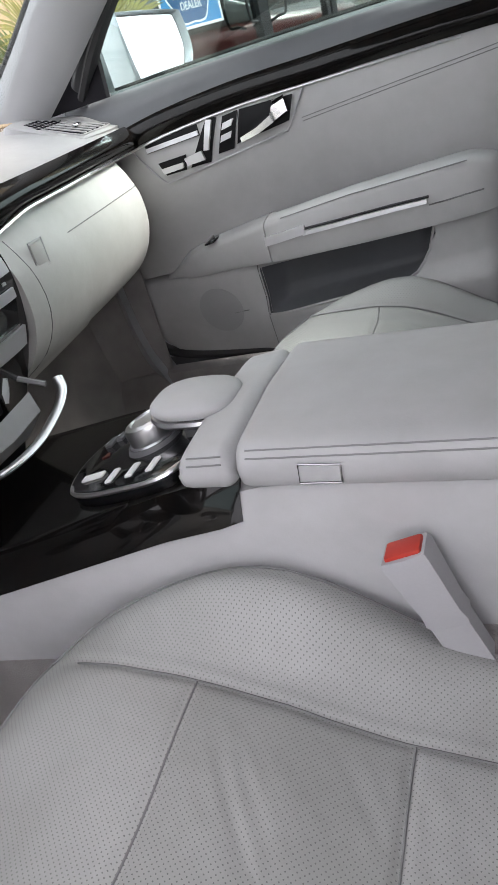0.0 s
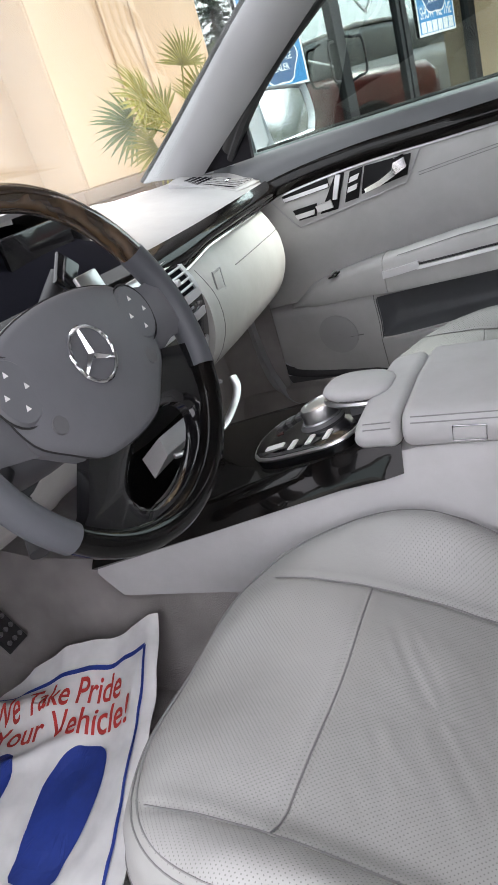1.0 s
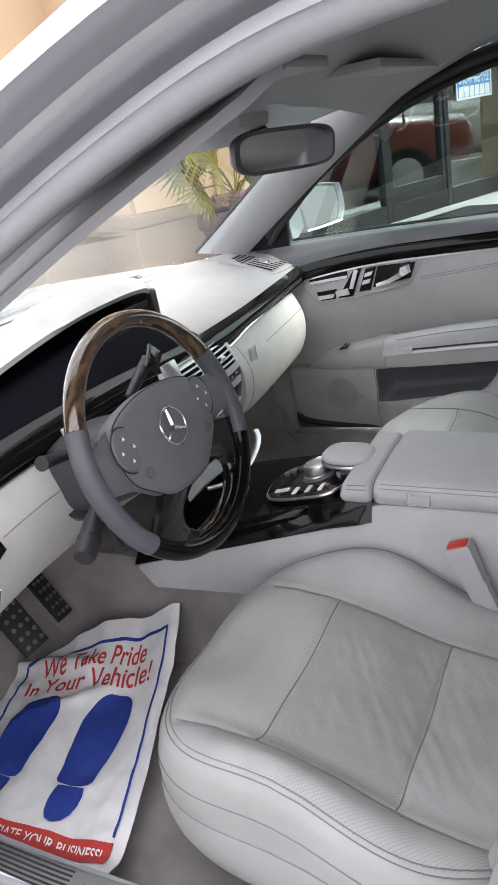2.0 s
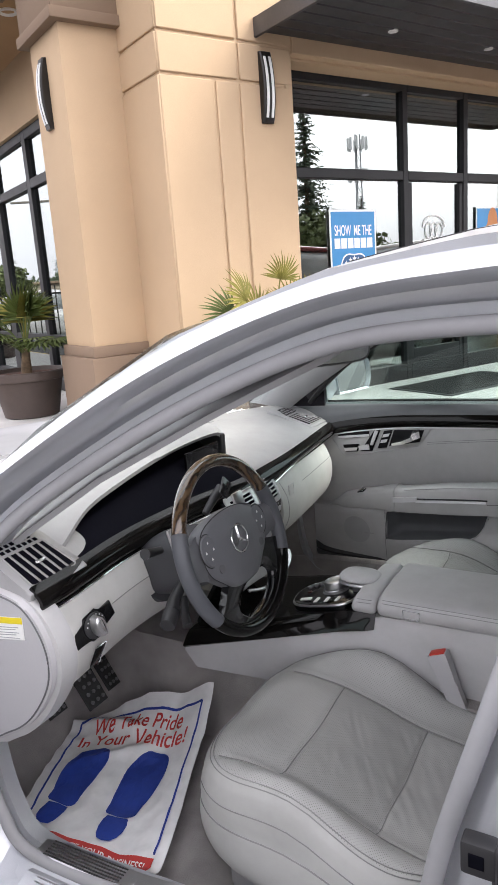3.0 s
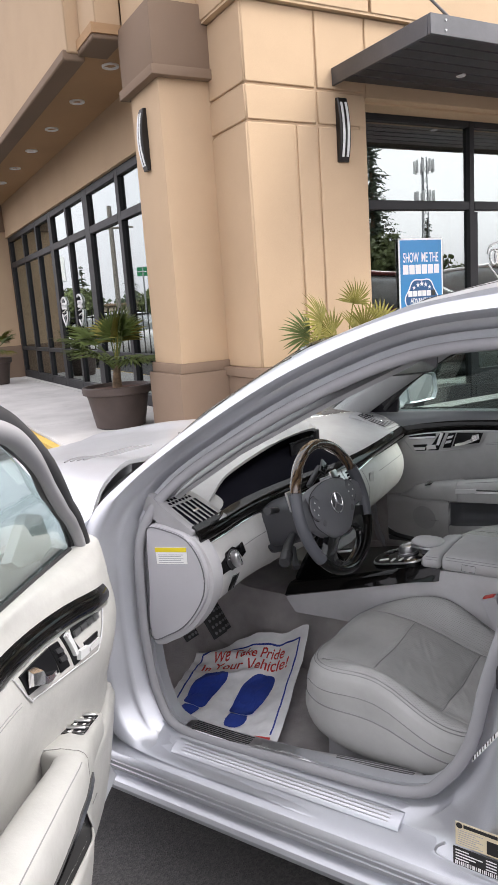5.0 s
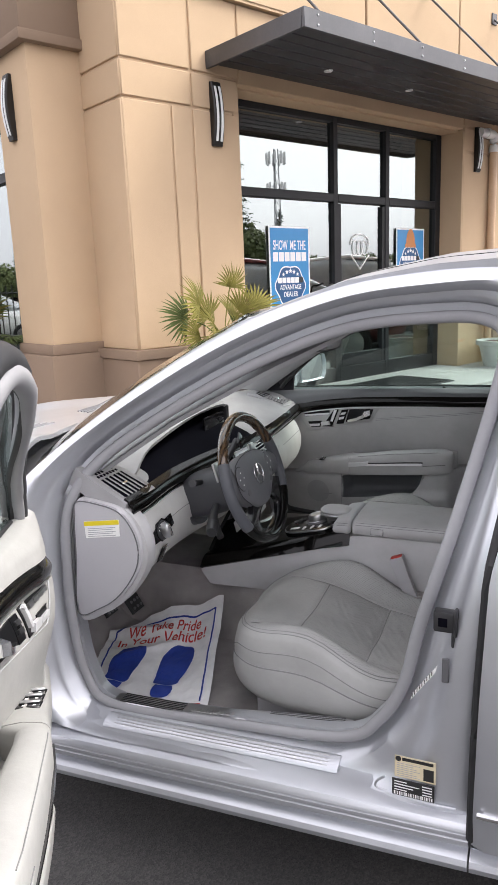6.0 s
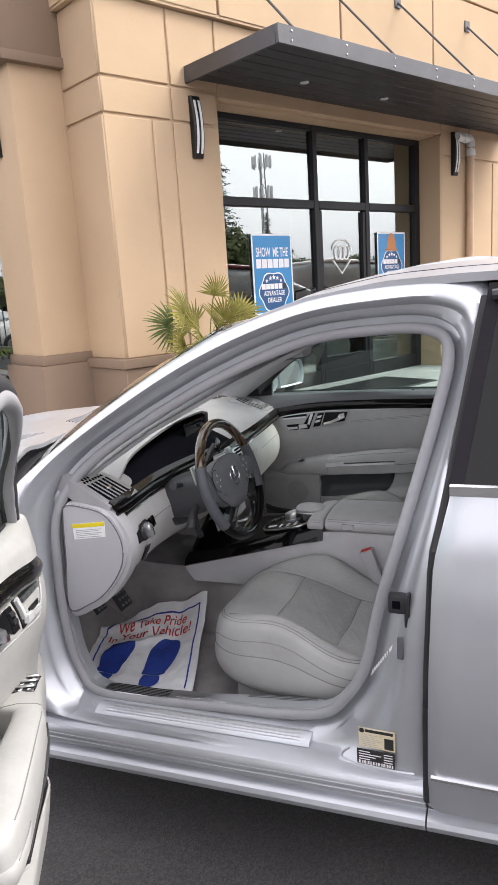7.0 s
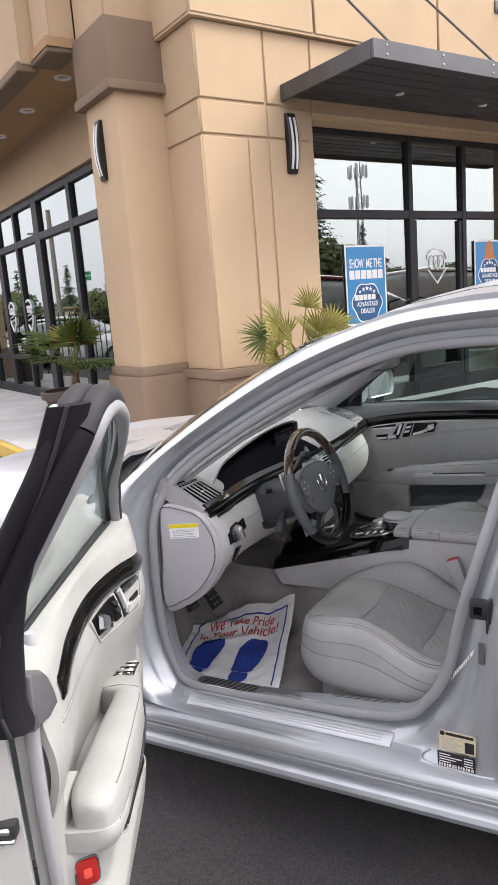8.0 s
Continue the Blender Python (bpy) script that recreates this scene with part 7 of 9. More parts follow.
    # padded shoulder between the wood and the glass
    def shoulder(a, b):
        x = 0.685 + (1.575 + more - 0.685) * a
        z0 = trim_z(x) + 0.016
        y = line([(0.0, trim_y(x)), (0.3, trim_y(x) + 0.007), (0.6, 0.35 * trim_y(x) + 0.65 * 0.757), (0.85, 0.770), (1.0, 0.782)], b)
        z = z0 + (belt(x) - z0) * line([(0.0, 0.0), (0.3, 0.52), (0.6, 0.90), (0.85, 1.04), (1.0, 0.98)], b)
        return (x, y, z)
    P("shoulder", shell(shoulder, 40, 14, 0.008), "darkleather" if s > 0 else cream, d, "padded shoulder under the glass", 60)

    P("belt_seal", sweep([(x, 0.779 if s > 0 else 0.772, belt(x) + 0.004) for x in [0.80 + 0.03 * i for i in range(27 if s < 0 else 31)]], 0.005, 6), "rubber", d, "black glass seal")

    def wood(a, b):
        x = 0.785 + (0.69 + 1.4 * more) * a
        z = trim_z(x) - 0.020 + b * 0.040
        return (x, panel_y(x, z) - 0.003 - 0.009 * math.sin(b * math.pi), z)
    P("wood_trim", shell(wood, 40, 8, 0.004), "burl", d, "dark glossy wood strip", 60)
    P("trim_line", sweep([(x, panel_y(x, trim_z(x) - 0.023) - 0.003, trim_z(x) - 0.0235) for x in [0.79 + 0.023 * i for i in range(30)]], 0.002, 6), "satin", d)
    for k in (0.0, 0.006):
        P("stitch_seam", sweep([(x, panel_y(x, z) - 0.0003, z) for x, z in [(1.172 + 0.022 * i, 0.914 - k + 0.0026 * i) for i in range(16 if s < 0 else 22)]], 0.0008, 5), "stitch", d)

    # seat switches and handle in a bright bezel
    def at(x, z, o=0.0):
        return Vector((x, panel_y(x, z) - o, z))
    bez = [at(*p, 0.003) for p in ((0.834, 0.930), (0.860, 0.896), (0.886, 0.864), (0.905, 0.861), (1.0, 0.876), (1.125, 0.897), (1.146, 0.904), (1.182, 0.962))]
    P("bezel_line", sweep(spline(bez, 5), 0.0016, 6), "greyplastic", d)
    hx = Vector((1, 0, 0.13)).normalized()
    hz = Vector((-0.13, 0.02, 1)).normalized()
    tn = Vector((0.09, -1, -0.12)).normalized()
    def key(name, quad, lo, hi, mat, up, label=""):
        """A plate with four corners on the card, from lo to hi in front of it."""
        (ax, az), (bx, bz), (cx, cz), (ex, ez) = quad

        def sheet(a, b):
            return at((ax * (1 - a) + bx * a) * (1 - b) + (ex * (1 - a) + cx * a) * b, (az * (1 - a) + bz * a) * (1 - b) + (ez * (1 - a) + cz * a) * b, hi)
        return P(name, shell(sheet, 8, 6, hi - lo), mat, up, label, 30)
    hm = basis(at(1.097, 0.930, 0.0), hx, hz, tn)
    key("handle_recess", ((1.044, 0.898), (1.148, 0.915), (1.162, 0.956), (1.060, 0.954)), -0.003, 0.004, "panel_black", d, "black handle recess")
    P("door_handle", loft([[hm @ Vector((x, y + h * c, 0.004 + o * e)) for c, e in ((1, 0), (0.7, 1), (-0.7, 1), (-1, 0))] for x, y, h, o in ((-0.050, -0.020, 0.006, 0.006), (-0.01, -0.014, 0.008, 0.014), (0.022, -0.004, 0.010, 0.018), (0.030, 0.004, 0.017, 0.018), (0.054, 0.008, 0.015, 0.010))]), "chrome", d, "chrome door handle")
    bright = "plastic" if s < 0 else "sheen_trim"
    lk = key("lock_keys", ((1.004, 0.889), (1.036, 0.892), (1.056, 0.954), (1.026, 0.950)), -0.002, 0.003, "panel_black", d, "black plate with lock keys")
    key("lock_key", ((1.021, 0.928), (1.041, 0.932), (1.047, 0.943), (1.026, 0.939)), 0.003, 0.007, bright, lk)
    key("lock_key", ((1.014, 0.908), (1.035, 0.912), (1.040, 0.923), (1.018, 0.919)), 0.003, 0.007, bright, lk)
    mp = key("memory_plate", ((0.864, 0.920), (0.976, 0.929), (0.974, 0.949), (0.862, 0.939)), -0.002, 0.002, "panel_black", d, "black plate with memory keys")
    if s < 0:
        for k in range(4):
            x = 0.868 + 0.027 * k
            key("memory_key", ((x, 0.9225 + 0.0022 * k), (x + 0.023, 0.9245 + 0.0022 * k), (x + 0.023, 0.9355 + 0.0022 * k), (x, 0.9335 + 0.0022 * k)), 0.002, 0.007, "satin", mp)
    else:
        key("memory_bar", ((0.866, 0.9215), (0.975, 0.9305), (0.974, 0.9385), (0.865, 0.9295)), 0.002, 0.006, "sheen_trim", mp, "row of bright memory keys")
    sk = key("seat_switch", ((0.893, 0.874), (0.935, 0.876), (0.941, 0.903), (0.882, 0.899)), -0.002, 0.003, "panel_black", d, "black plate under the head rest key")
    key("seat_key", ((0.892, 0.878), (0.932, 0.881), (0.935, 0.891), (0.888, 0.888)), 0.003, 0.010, "sheen_trim", sk)
    sk = key("seat_switch", ((0.944, 0.877), (0.986, 0.879), (1.014, 0.952), (0.994, 0.954)), -0.002, 0.0025, "panel_black", d, "black plate under the seat shaped keys")
    key("seat_key", ((0.943, 0.883), (0.979, 0.886), (0.975, 0.903), (0.939, 0.897)), 0.0025, 0.012, "sheen_trim", sk)
    key("seat_key", ((0.980, 0.902), (0.990, 0.901), (1.007, 0.950), (0.996, 0.953)), 0.0025, 0.011, "sheen_trim", sk)

    # armrest: switch panel in front, a pad with a pull slot behind it
    def arm_ring(x, shrink=0.0):
        top = line([(0.80, 0.664), (0.845, 0.690), (0.87, 0.709), (0.95, 0.732), (1.05, 0.752), (1.10, 0.763), (1.25, 0.786), (1.45, 0.806), (1.51, 0.802)], x) - shrink * 0.5
        bot = ledge_z(x) - 0.002
        yi = line([(0.80, 0.745), (0.88, 0.712), (1.0, 0.694), (1.05, 0.680), (1.12, 0.664), (1.27, 0.650), (1.42, 0.640), (1.51, 0.642)], x) + shrink
        yo = line([(0.80, 0.775), (1.07, 0.775), (1.085, 0.735), (1.12, 0.728), (1.42, 0.723), (1.51, 0.716)], x) - shrink
        r = min(0.014, (top - bot) * 0.45)
        return [Vector((x, yo, bot)), Vector((x, yi + 0.004, bot)), Vector((x, yi, bot + r * 0.6)), Vector((x, yi, top - r)), Vector((x, yi + r * 0.35, top - r * 0.35)), Vector((x, yi + r, top)), Vector((x, (yi + yo) / 2, top + 0.004)), Vector((x, yo - r, top)), Vector((x, yo - r * 0.35, top - r * 0.35)), Vector((x, yo, top - r))]
    P("armrest_base", loft([arm_ring(0.80 + 0.018 * i) for i in range(16)]), cream, d, "switch panel of the armrest", 60)
    xs = [1.074 + 0.018 * i for i in range(22)]
    arm = P("armrest", loft([arm_ring(1.066, 0.006)] + [arm_ring(x) for x in xs] + [arm_ring(x, k) for x, k in ((1.470, 0.001), (1.486, 0.005), (1.496, 0.011), (1.501, 0.019))]), cream, d, "padded leather armrest", 60)
    P("pad_seam", sweep([p + Vector((0, -0.0006, 0.0008)) for p in [arm_ring(x)[4] for x in xs[2:]]], 0.0011, 5), "stitch", arm)
    if s < 0:
        P("armrest_chrome", loft([[Vector((x, arm_ring(x)[2].y + o, ledge_z(x) + z)) for o, z in ((0.004, 0.0), (-0.004, 0.001), (-0.004, h), (0.004, h))] for x, h in ((1.048, 0.018), (1.10, 0.020), (1.17, 0.017), (1.20, 0.010), (1.30, 0.008), (1.44, 0.007))]), "darkchrome", arm, "chrome strip")
    P("pad_groove", sweep([p + Vector((0, -0.0004, 0)) for p in [Vector((x, arm_ring(x)[2].y, ledge_z(x) + 0.036 + 0.004 * (x - 1.4))) for x in [1.385 + 0.015 * i for i in range(7)]]], 0.0014, 5), "seam", arm)
    if s > 0:
        P("pull_cup", loft([[Vector((x, arm_ring(x)[2].y + o, z + e)) for o, e in ((0.006, -0.009), (-0.006, -0.008), (-0.005, 0.0), (-0.004, 0.008), (0.006, 0.010))] for x, z in ((1.068, 0.7205), (1.10, 0.7255), (1.14, 0.7325), (1.156, 0.7355))]), "sheen_trim", arm, "bright metal finger pull", 30)
        P("armrest_strip", loft([[Vector((x, arm_ring(x)[2].y + o, z + e)) for o, e in ((0.005, -0.005), (-0.006, -0.004), (-0.004, 0.003), (0.005, 0.005))] for x, z in ((1.150, 0.7285), (1.23, 0.7365), (1.32, 0.7455), (1.382, 0.7505))]), "sheen_trim", arm, "bright metal strip")
        P("strip_gap", sweep([(x, arm_ring(x)[2].y - 0.002, z) for x, z in ((1.156, 0.7365), (1.23, 0.7435), (1.32, 0.7525), (1.386, 0.757))], 0.0022, 6), "rubber", arm)
    P("slot_end", rbox((1.398, 0.722, 0.690), (1.514, 0.772, 0.792), 0.008, 3), cream, d)
    n = 1 if s > 0 else 3
    for i in range(n):
        x0 = 0.905 + 0.034 * i if s < 0 else 0.93
        w = 0.012 if i == 0 else 0.016
        rr = arm_ring(x0 + w)
        zt = rr[6].z - 0.0045
        yc = (rr[5].y + 0.745) / 2 + (0.002 if s < 0 else -0.012)
        tl = basis(Vector((x0 + w, yc, zt)), Vector((1, 0, 0.20)).normalized(), Vector((0, 1, 0)), Vector((-0.20, 0, 1)).normalized())
        sw = P("window_switch", rbox((-w, -0.024, 0.0), (w, 0.024, 0.004), 0.003, 1, tl), "piano", d, "black window switches")
        P("switch_edge", rbox((-w * 0.75, -0.020, 0.004), (-w * 0.15, 0.020, 0.009), 0.002, 1, tl), "satin", sw)
        for k in (-0.011, 0.009):
            P("switch_mark", rbox((w * 0.2, k - 0.003, 0.004), (w * 0.55, k + 0.003, 0.0046), 0.0002, 1, tl), "white", sw)

    if s > 0:
        P("speaker", shell(lambda a, b: ((lambda x, z: (x, panel_y(x, z) - 0.0015, z))(0.915 + 0.052 * a * math.cos(2 * math.pi * b), 0.580 + 0.052 * a * math.sin(2 * math.pi * b))), 8, 32, 0.001), "speaker_cloth", d, "dark speaker grille", 60)
    P("panel_slit", sweep([(x, panel_y(x, 0.572) - 0.0005, 0.572 + 0.1 * (x - 0.96)) for x in (0.945, 0.962, 0.980)], 0.0012, 5), "seam", d)

    # outer shell
    rear = 0.0 if s > 0 else -0.085

    def skin(a, b):
        z = 0.36 + b * (0.70 if s < 0 else 0.635)
        x0 = line([(0.36, 0.61), (0.9, 0.60), (1.06, 0.66)], z)
        x1 = line([(0.36, 1.725), (0.70, 1.732), (0.95, 1.742), (1.08, 1.77)], z) + rear
        y = line([(0.36, 0.905), (0.50, 0.925), (0.62, 0.936), (0.75, 0.939), (0.88, 0.934), (1.0, 0.918), (1.07, 0.895)], z)
        return (x0 + a * (x1 - x0), y, z)
    P("outer_skin", shell(skin, 24, 20, 0.015), "silver", d, "silver outer panel", 60)
    P("door_bottom", loft([[Vector((x, y, z)) for y, z in ((0.765, 0.43), (0.90, 0.36), (0.90, 0.40), (0.78, 0.46))] for x in (0.70, 1.0, 1.4, 1.60)]), "silver" if s < 0 else "darkgrey", d)
    P("front_edge", loft([[Vector((x, 0.915, z)), Vector((x + 0.01, 0.88, z)), Vector((x + 0.05, 0.81, z)), Vector((x + 0.06, 0.785, z)), Vector((x + 0.10, 0.80, z)), Vector((x + 0.05, 0.90, z))] for x, z in ((0.63, 0.40), (0.615, 0.6), (0.61, 0.9), (0.63, 1.02))]), "silver", d)

    if s > 0:
        top = [(0.750, 1.060), (0.835, 1.142), (0.960, 1.232), (1.165, 1.338), (1.39, 1.400), (1.60, 1.412), (1.712, 1.402), (1.752, 1.350), (1.738, 1.22), (1.715, 1.055)]
        loop = [Vector((p.x, side_y(p.y, 0.790), p.y)) for p in spline([(x, z, 0) for x, z in top], 5)]
        P("window_frame", sweep(loop, 0.022, 10, flat=0.85, up=(0, 1, 0.3)), "plastic", d, "window frame")
        P("glass_seal", sweep([p + Vector((0, -0.012, -0.018 if i < 35 else 0.0)) for i, p in enumerate(loop)], 0.009, 6), "rubber", d)
        P("lock_pin", lathe([(0.0, 0.0), (0.007, 0.0), (0.007, 0.020), (0.005, 0.023), (0.0, 0.023)], 12, Matrix.Translation((1.45, 0.755, 1.034))), "plastic", d)
        P("sail", prism([(0.668, 1.026), (0.806, 1.032), (0.816, 1.150), (0.802, 1.156)], 0.014, basis(Vector((0, side_y(1.05, 0.785), 0)), Vector((1, 0, 0)), Vector((0, 0, 1)), Vector((0, -1, 0))), 0.003), "blackfelt", d, "mirror corner cover")
    else:
        # sloping front run and roof run, rounded into the rear post
        run = [(0.735, 1.015), (0.77, 1.06), (0.84, 1.118), (0.97, 1.190), (1.10, 1.256), (1.30, 1.356), (1.42, 1.406), (1.51, 1.428), (1.560, 1.426), (1.590, 1.402), (1.602, 1.34), (1.605, 1.20), (1.603, 1.05)]
        loop = [Vector((p.x, frame_y(p.y), p.y)) for p in spline([(x, z, 0) for x, z in run], 5)]
        rear_of = [smooth01((p.x - 1.55) / 0.05) for p in loop]
        P("window_frame", sweep(loop, 0.0135, 10), "framegrey", d, "grey inner window frame", 60)
        mid = [Vector((1.2, 0, 1.17))] * len(loop)
        inward = [((m - p) - Vector((0, (m - p).y, 0))).normalized() for m, p in zip(mid, loop)]
        P("glass_seal", sweep([p + i * 0.013 + Vector((0, 0.008, 0)) for p, i in zip(loop, inward)], 0.005, 6), "rubber", d, "", 60)
        strip = [p - i * (0.030 - 0.006 * k) + Vector((0.012 * k, 0.004, 0)) for p, i, k in zip(loop, inward, rear_of)]
        outer = [p - i * 0.040 + Vector((0.004 * k, 0.030, 0)) for p, i, k in zip(loop, inward, rear_of)]
        turn = next(i for i, k in enumerate(rear_of) if k > 0.85)
        P("weather_strip", sweep(strip[:turn + 1], 0.017, 10), "darkseal", d, "dark rubber weather strip", 60)
        P("weather_strip", sweep(strip[turn:], 0.0172, 10), "blackfelt", d, "black rubber weather strip", 60)
        P("outer_strip", sweep(outer[:turn + 1], 0.014, 10), "darkseal", d, "", 60)
        P("outer_strip", sweep(outer[turn:], 0.0142, 10), "blackfelt", d, "", 60)
        post = [(1.018, 0.698), (1.05, 0.706), (1.137, 0.698), (1.20, 0.684), (1.262, 0.660), (1.314, 0.632), (1.36, 0.607), (1.40, 0.588), (1.45, 0.568)]
        P("rear_post", loft([[Vector((1.602, y + 0.004, z)), Vector((1.628, y - 0.002, z)), Vector((1.640, y + 0.006, z)), Vector((1.648, y + 0.028, z)), Vector((1.648, y + 0.046, z)), Vector((1.632, y + 0.052, z)), Vector((1.605, y + 0.04, z))] for z, y in post]), "blackfelt", d, "black rear post", 50)
        P("post_ridge", sweep([(1.649, y + 0.022, z) for z, y in post], 0.003, 6), "rubber", d)
        P("post_tab", rbox((1.634, 0.604, 1.428), (1.646, 0.613, 1.452), 0.003, 2), "white", d, "white end tab")
        P("edge_rubber", sweep(spline([(1.50, 0.752, 0.41), (1.535, 0.732, 0.52), (1.557, 0.724, 0.70), (1.570, 0.723, 0.85), (1.576, 0.720, 0.97), (1.580, 0.712, 1.05)], 6), 0.010, 12), "seal", d, "grey rubber edge seal")
        P("rear_edge", loft([[Vector((x - 0.012, 0.752, z)), Vector((x + 0.004, 0.748, z)), Vector((x + 0.012, 0.775, z)), Vector((x + 0.020, 0.80, z)), Vector((x + 0.050, 0.84, z)), Vector((x + 0.062, 0.895, z)), Vector((x + 0.058, 0.92, z)), Vector((x - 0.02, 0.91, z))] for x, z in ((1.530, 0.40), (1.565, 0.52), (1.580, 0.70), (1.592, 0.88), (1.600, 1.0), (1.604, 1.04))]), "lit_edge_paint", d, "silver rear edge of the door, its bright light put into the colour", 50)
        P("card_end", loft([[Vector((x, y, z)) for x, y in ((1.455, 0.735), (1.490, 0.716 + o), (1.525, 0.712 + o), (1.553 + e, 0.720 + o), (1.564 + e, 0.748), (1.455, 0.752))] for z, o, e in ((0.44, 0.030, -0.03), (0.55, 0.018, -0.012), (0.72, 0.008, 0.0), (0.85, 0.004, 0.006), (0.95, 0.0, 0.010), (0.992, -0.002, 0.012))]), cream, d, "leather covered end of the panel", 50)
        P("armrest_plinth", loft([[Vector((x, y, z)) for y, z in ((0.724, ledge_z(x) + 0.002), (yi + 0.012, ledge_z(x) + 0.002), (yi + 0.002, ledge_z(x) + 0.010), (yi, ledge_z(x) + 0.032), (yi + 0.004, ledge_z(x) + 0.038), (0.724, ledge_z(x) + 0.038))] for x, yi in ((1.30, 0.652), (1.36, 0.645), (1.42, 0.637), (1.470, 0.637), (1.492, 0.642), (1.504, 0.654), (1.509, 0.672))]), cream, d, "leather base under the armrest", 40)
        P("latch", rbox((1.592, 0.750, 0.838), (1.614, 0.826, 0.862), 0.006, 2), "plastic", d, "black door latch")
        P("latch_plate", rbox((1.604, 0.753, 0.832), (1.617, 0.826, 0.839), 0.002, 1), "chrome", d)
        P("latch_plate", rbox((1.606, 0.758, 0.846), (1.617, 0.790, 0.857), 0.003, 1), "chrome", d)
        cov = [(1.604, 1.082), (1.580, 1.078), (1.556, 1.066), (1.535, 1.046), (1.518, 1.018), (1.508, 0.985), (1.555, 0.990), (1.604, 0.998)]
        P("corner_cover", prism(cov, 0.030, basis(Vector((0, 0.730, 0)), Vector((1, 0, 0)), Vector((0, 0, 1)), Vector((0, -1, 0))), 0.008, 3), "cover_grey", d, "dark grey corner cover")
        P("lock_pin", lathe([(0.0, 0.0), (0.010, 0.0), (0.010, 0.022), (0.008, 0.030), (0.0, 0.030)], 12, Matrix.Translation((1.455, 0.752, 1.046))), "greyplastic", d)
        lm = basis(Vector((1.499, 0.697, 0.680)), Vector((0.42, 0.91, 0.0)).normalized(), Vector((0, 0, 1)), Vector((0.91, -0.42, 0.0)).normalized())
        def lens(k, z):
            return [lm @ Vector((0.0185 * k * math.copysign(abs(math.cos(q)) ** 0.45, math.cos(q)), 0.024 * k * math.copysign(abs(math.sin(q)) ** 0.45, math.sin(q)), z)) for q in [2 * math.pi * i / 28 for i in range(28)]]
        lamp = P("door_lamp", loft([lens(1.0, -0.008), lens(1.0, 0.002), lens(0.94, 0.005), lens(0.80, 0.0062)]), "red_lens", d, "red door warning lamp", 30)
        # no separate part: the lens's central glow as a patch of brighter red
        P("lamp_core", loft([lens(0.40, 0.004), lens(0.36, 0.0066), lens(0.15, 0.0070)]), "red_glow", lamp)
        P("lamp_rim", sweep(lens(1.04, 0.001), 0.0018, 6, True), "cover_grey", lamp)
        P("sail", prism([(0.712, 1.030), (0.785, 1.022), (0.880, 1.040), (0.915, 1.066), (0.800, 1.134), (0.735, 1.112)], 0.024, basis(Vector((0, 0.766, 0)), Vector((1, 0, 0)), Vector((0, 0.10, 1)).normalized(), Vector((0, -1, 0.10)).normalized()), 0.005), "framegrey", d, "mirror corner cover")

    def pane(a, b):
        x = 0.80 + (0.92 if s > 0 else 0.80) * a
        if s > 0:
            zt = line([(0.80, 1.110), (0.960, 1.226), (1.165, 1.332), (1.39, 1.394), (1.60, 1.406), (1.72, 1.394)], x)
        else:
            zt = line([(0.77, 1.06), (0.84, 1.118), (0.97, 1.190), (1.10, 1.256), (1.30, 1.346), (1.42, 1.400), (1.52, 1.42), (1.60, 1.405)], x)
        z0 = belt(x) - 0.02
        z = z0 + (max(zt, z0 + 0.01) - z0) * b
        return (x, side_y(z, 0.795) if s > 0 else frame_y(z) + 0.012, z)
    g = P("window_pane", shell(pane, 20, 10, 0.004), tint, d, "clear window glass", 60)
    g.visible_shadow = False


door(Matrix.Identity(4), car, "greyleather2", "green_glass", 1)
door(OPEN, car, "doorcream", "green_glass", -1)


def wing_mirror():
    """A cup with its glass turned in towards the driver, on a broad foot."""
    mid = Vector((0.795, 1.026, 1.104))
    edge = spline([(0.752, 0.956, 1.160), (0.757, 0.968, 1.166), (0.813, 1.076, 1.151), (0.823, 1.092, 1.140), (0.831, 1.097, 1.085), (0.829, 1.087, 1.054), (0.823, 1.075, 1.046), (0.776, 0.980, 1.042), (0.767, 0.966, 1.054)], 4, True)

    def ring(k, back):
        return [mid + (p - mid) * k - Vector((back - 0.075 * (p.z - mid.z), 0, 0)) for p in edge]
    m = part("wing_mirror", loft([ring(0.35, 0.13), ring(0.72, 0.115), ring(1.0, 0.085), ring(1.13, 0.045), ring(1.17, 0.010), ring(1.17, -0.006), ring(1.14, -0.011), ring(1.08, -0.006), ring(1.05, 0.006)]), M["silver"], car, "silver wing mirror", sharp=50)
    part("mirror_glass", loft([ring(1.0, 0.005), ring(1.0, 0.001)]), M["mirror"], m, "mirror glass")
    part("glass_rim", sweep(ring(1.015, 0.003), 0.0022, 6, True), M["darkgrey"], m)
    part("mirror_foot", loft([[Vector((x, y, z)) for x, z in ((0.69, z0), (0.775 + e, z0), (0.790 + e, z0 + 0.02), (0.785 + e, z1), (0.72, z1))] for y, z0, z1, e in ((0.795, 1.000, 1.160, 0.0), (0.85, 1.012, 1.160, -0.010), (0.92, 1.024, 1.156, -0.024), (0.985, 1.036, 1.14, -0.034))]), M["silver"], m, "broad silver mirror foot", sharp=30)


wing_mirror()


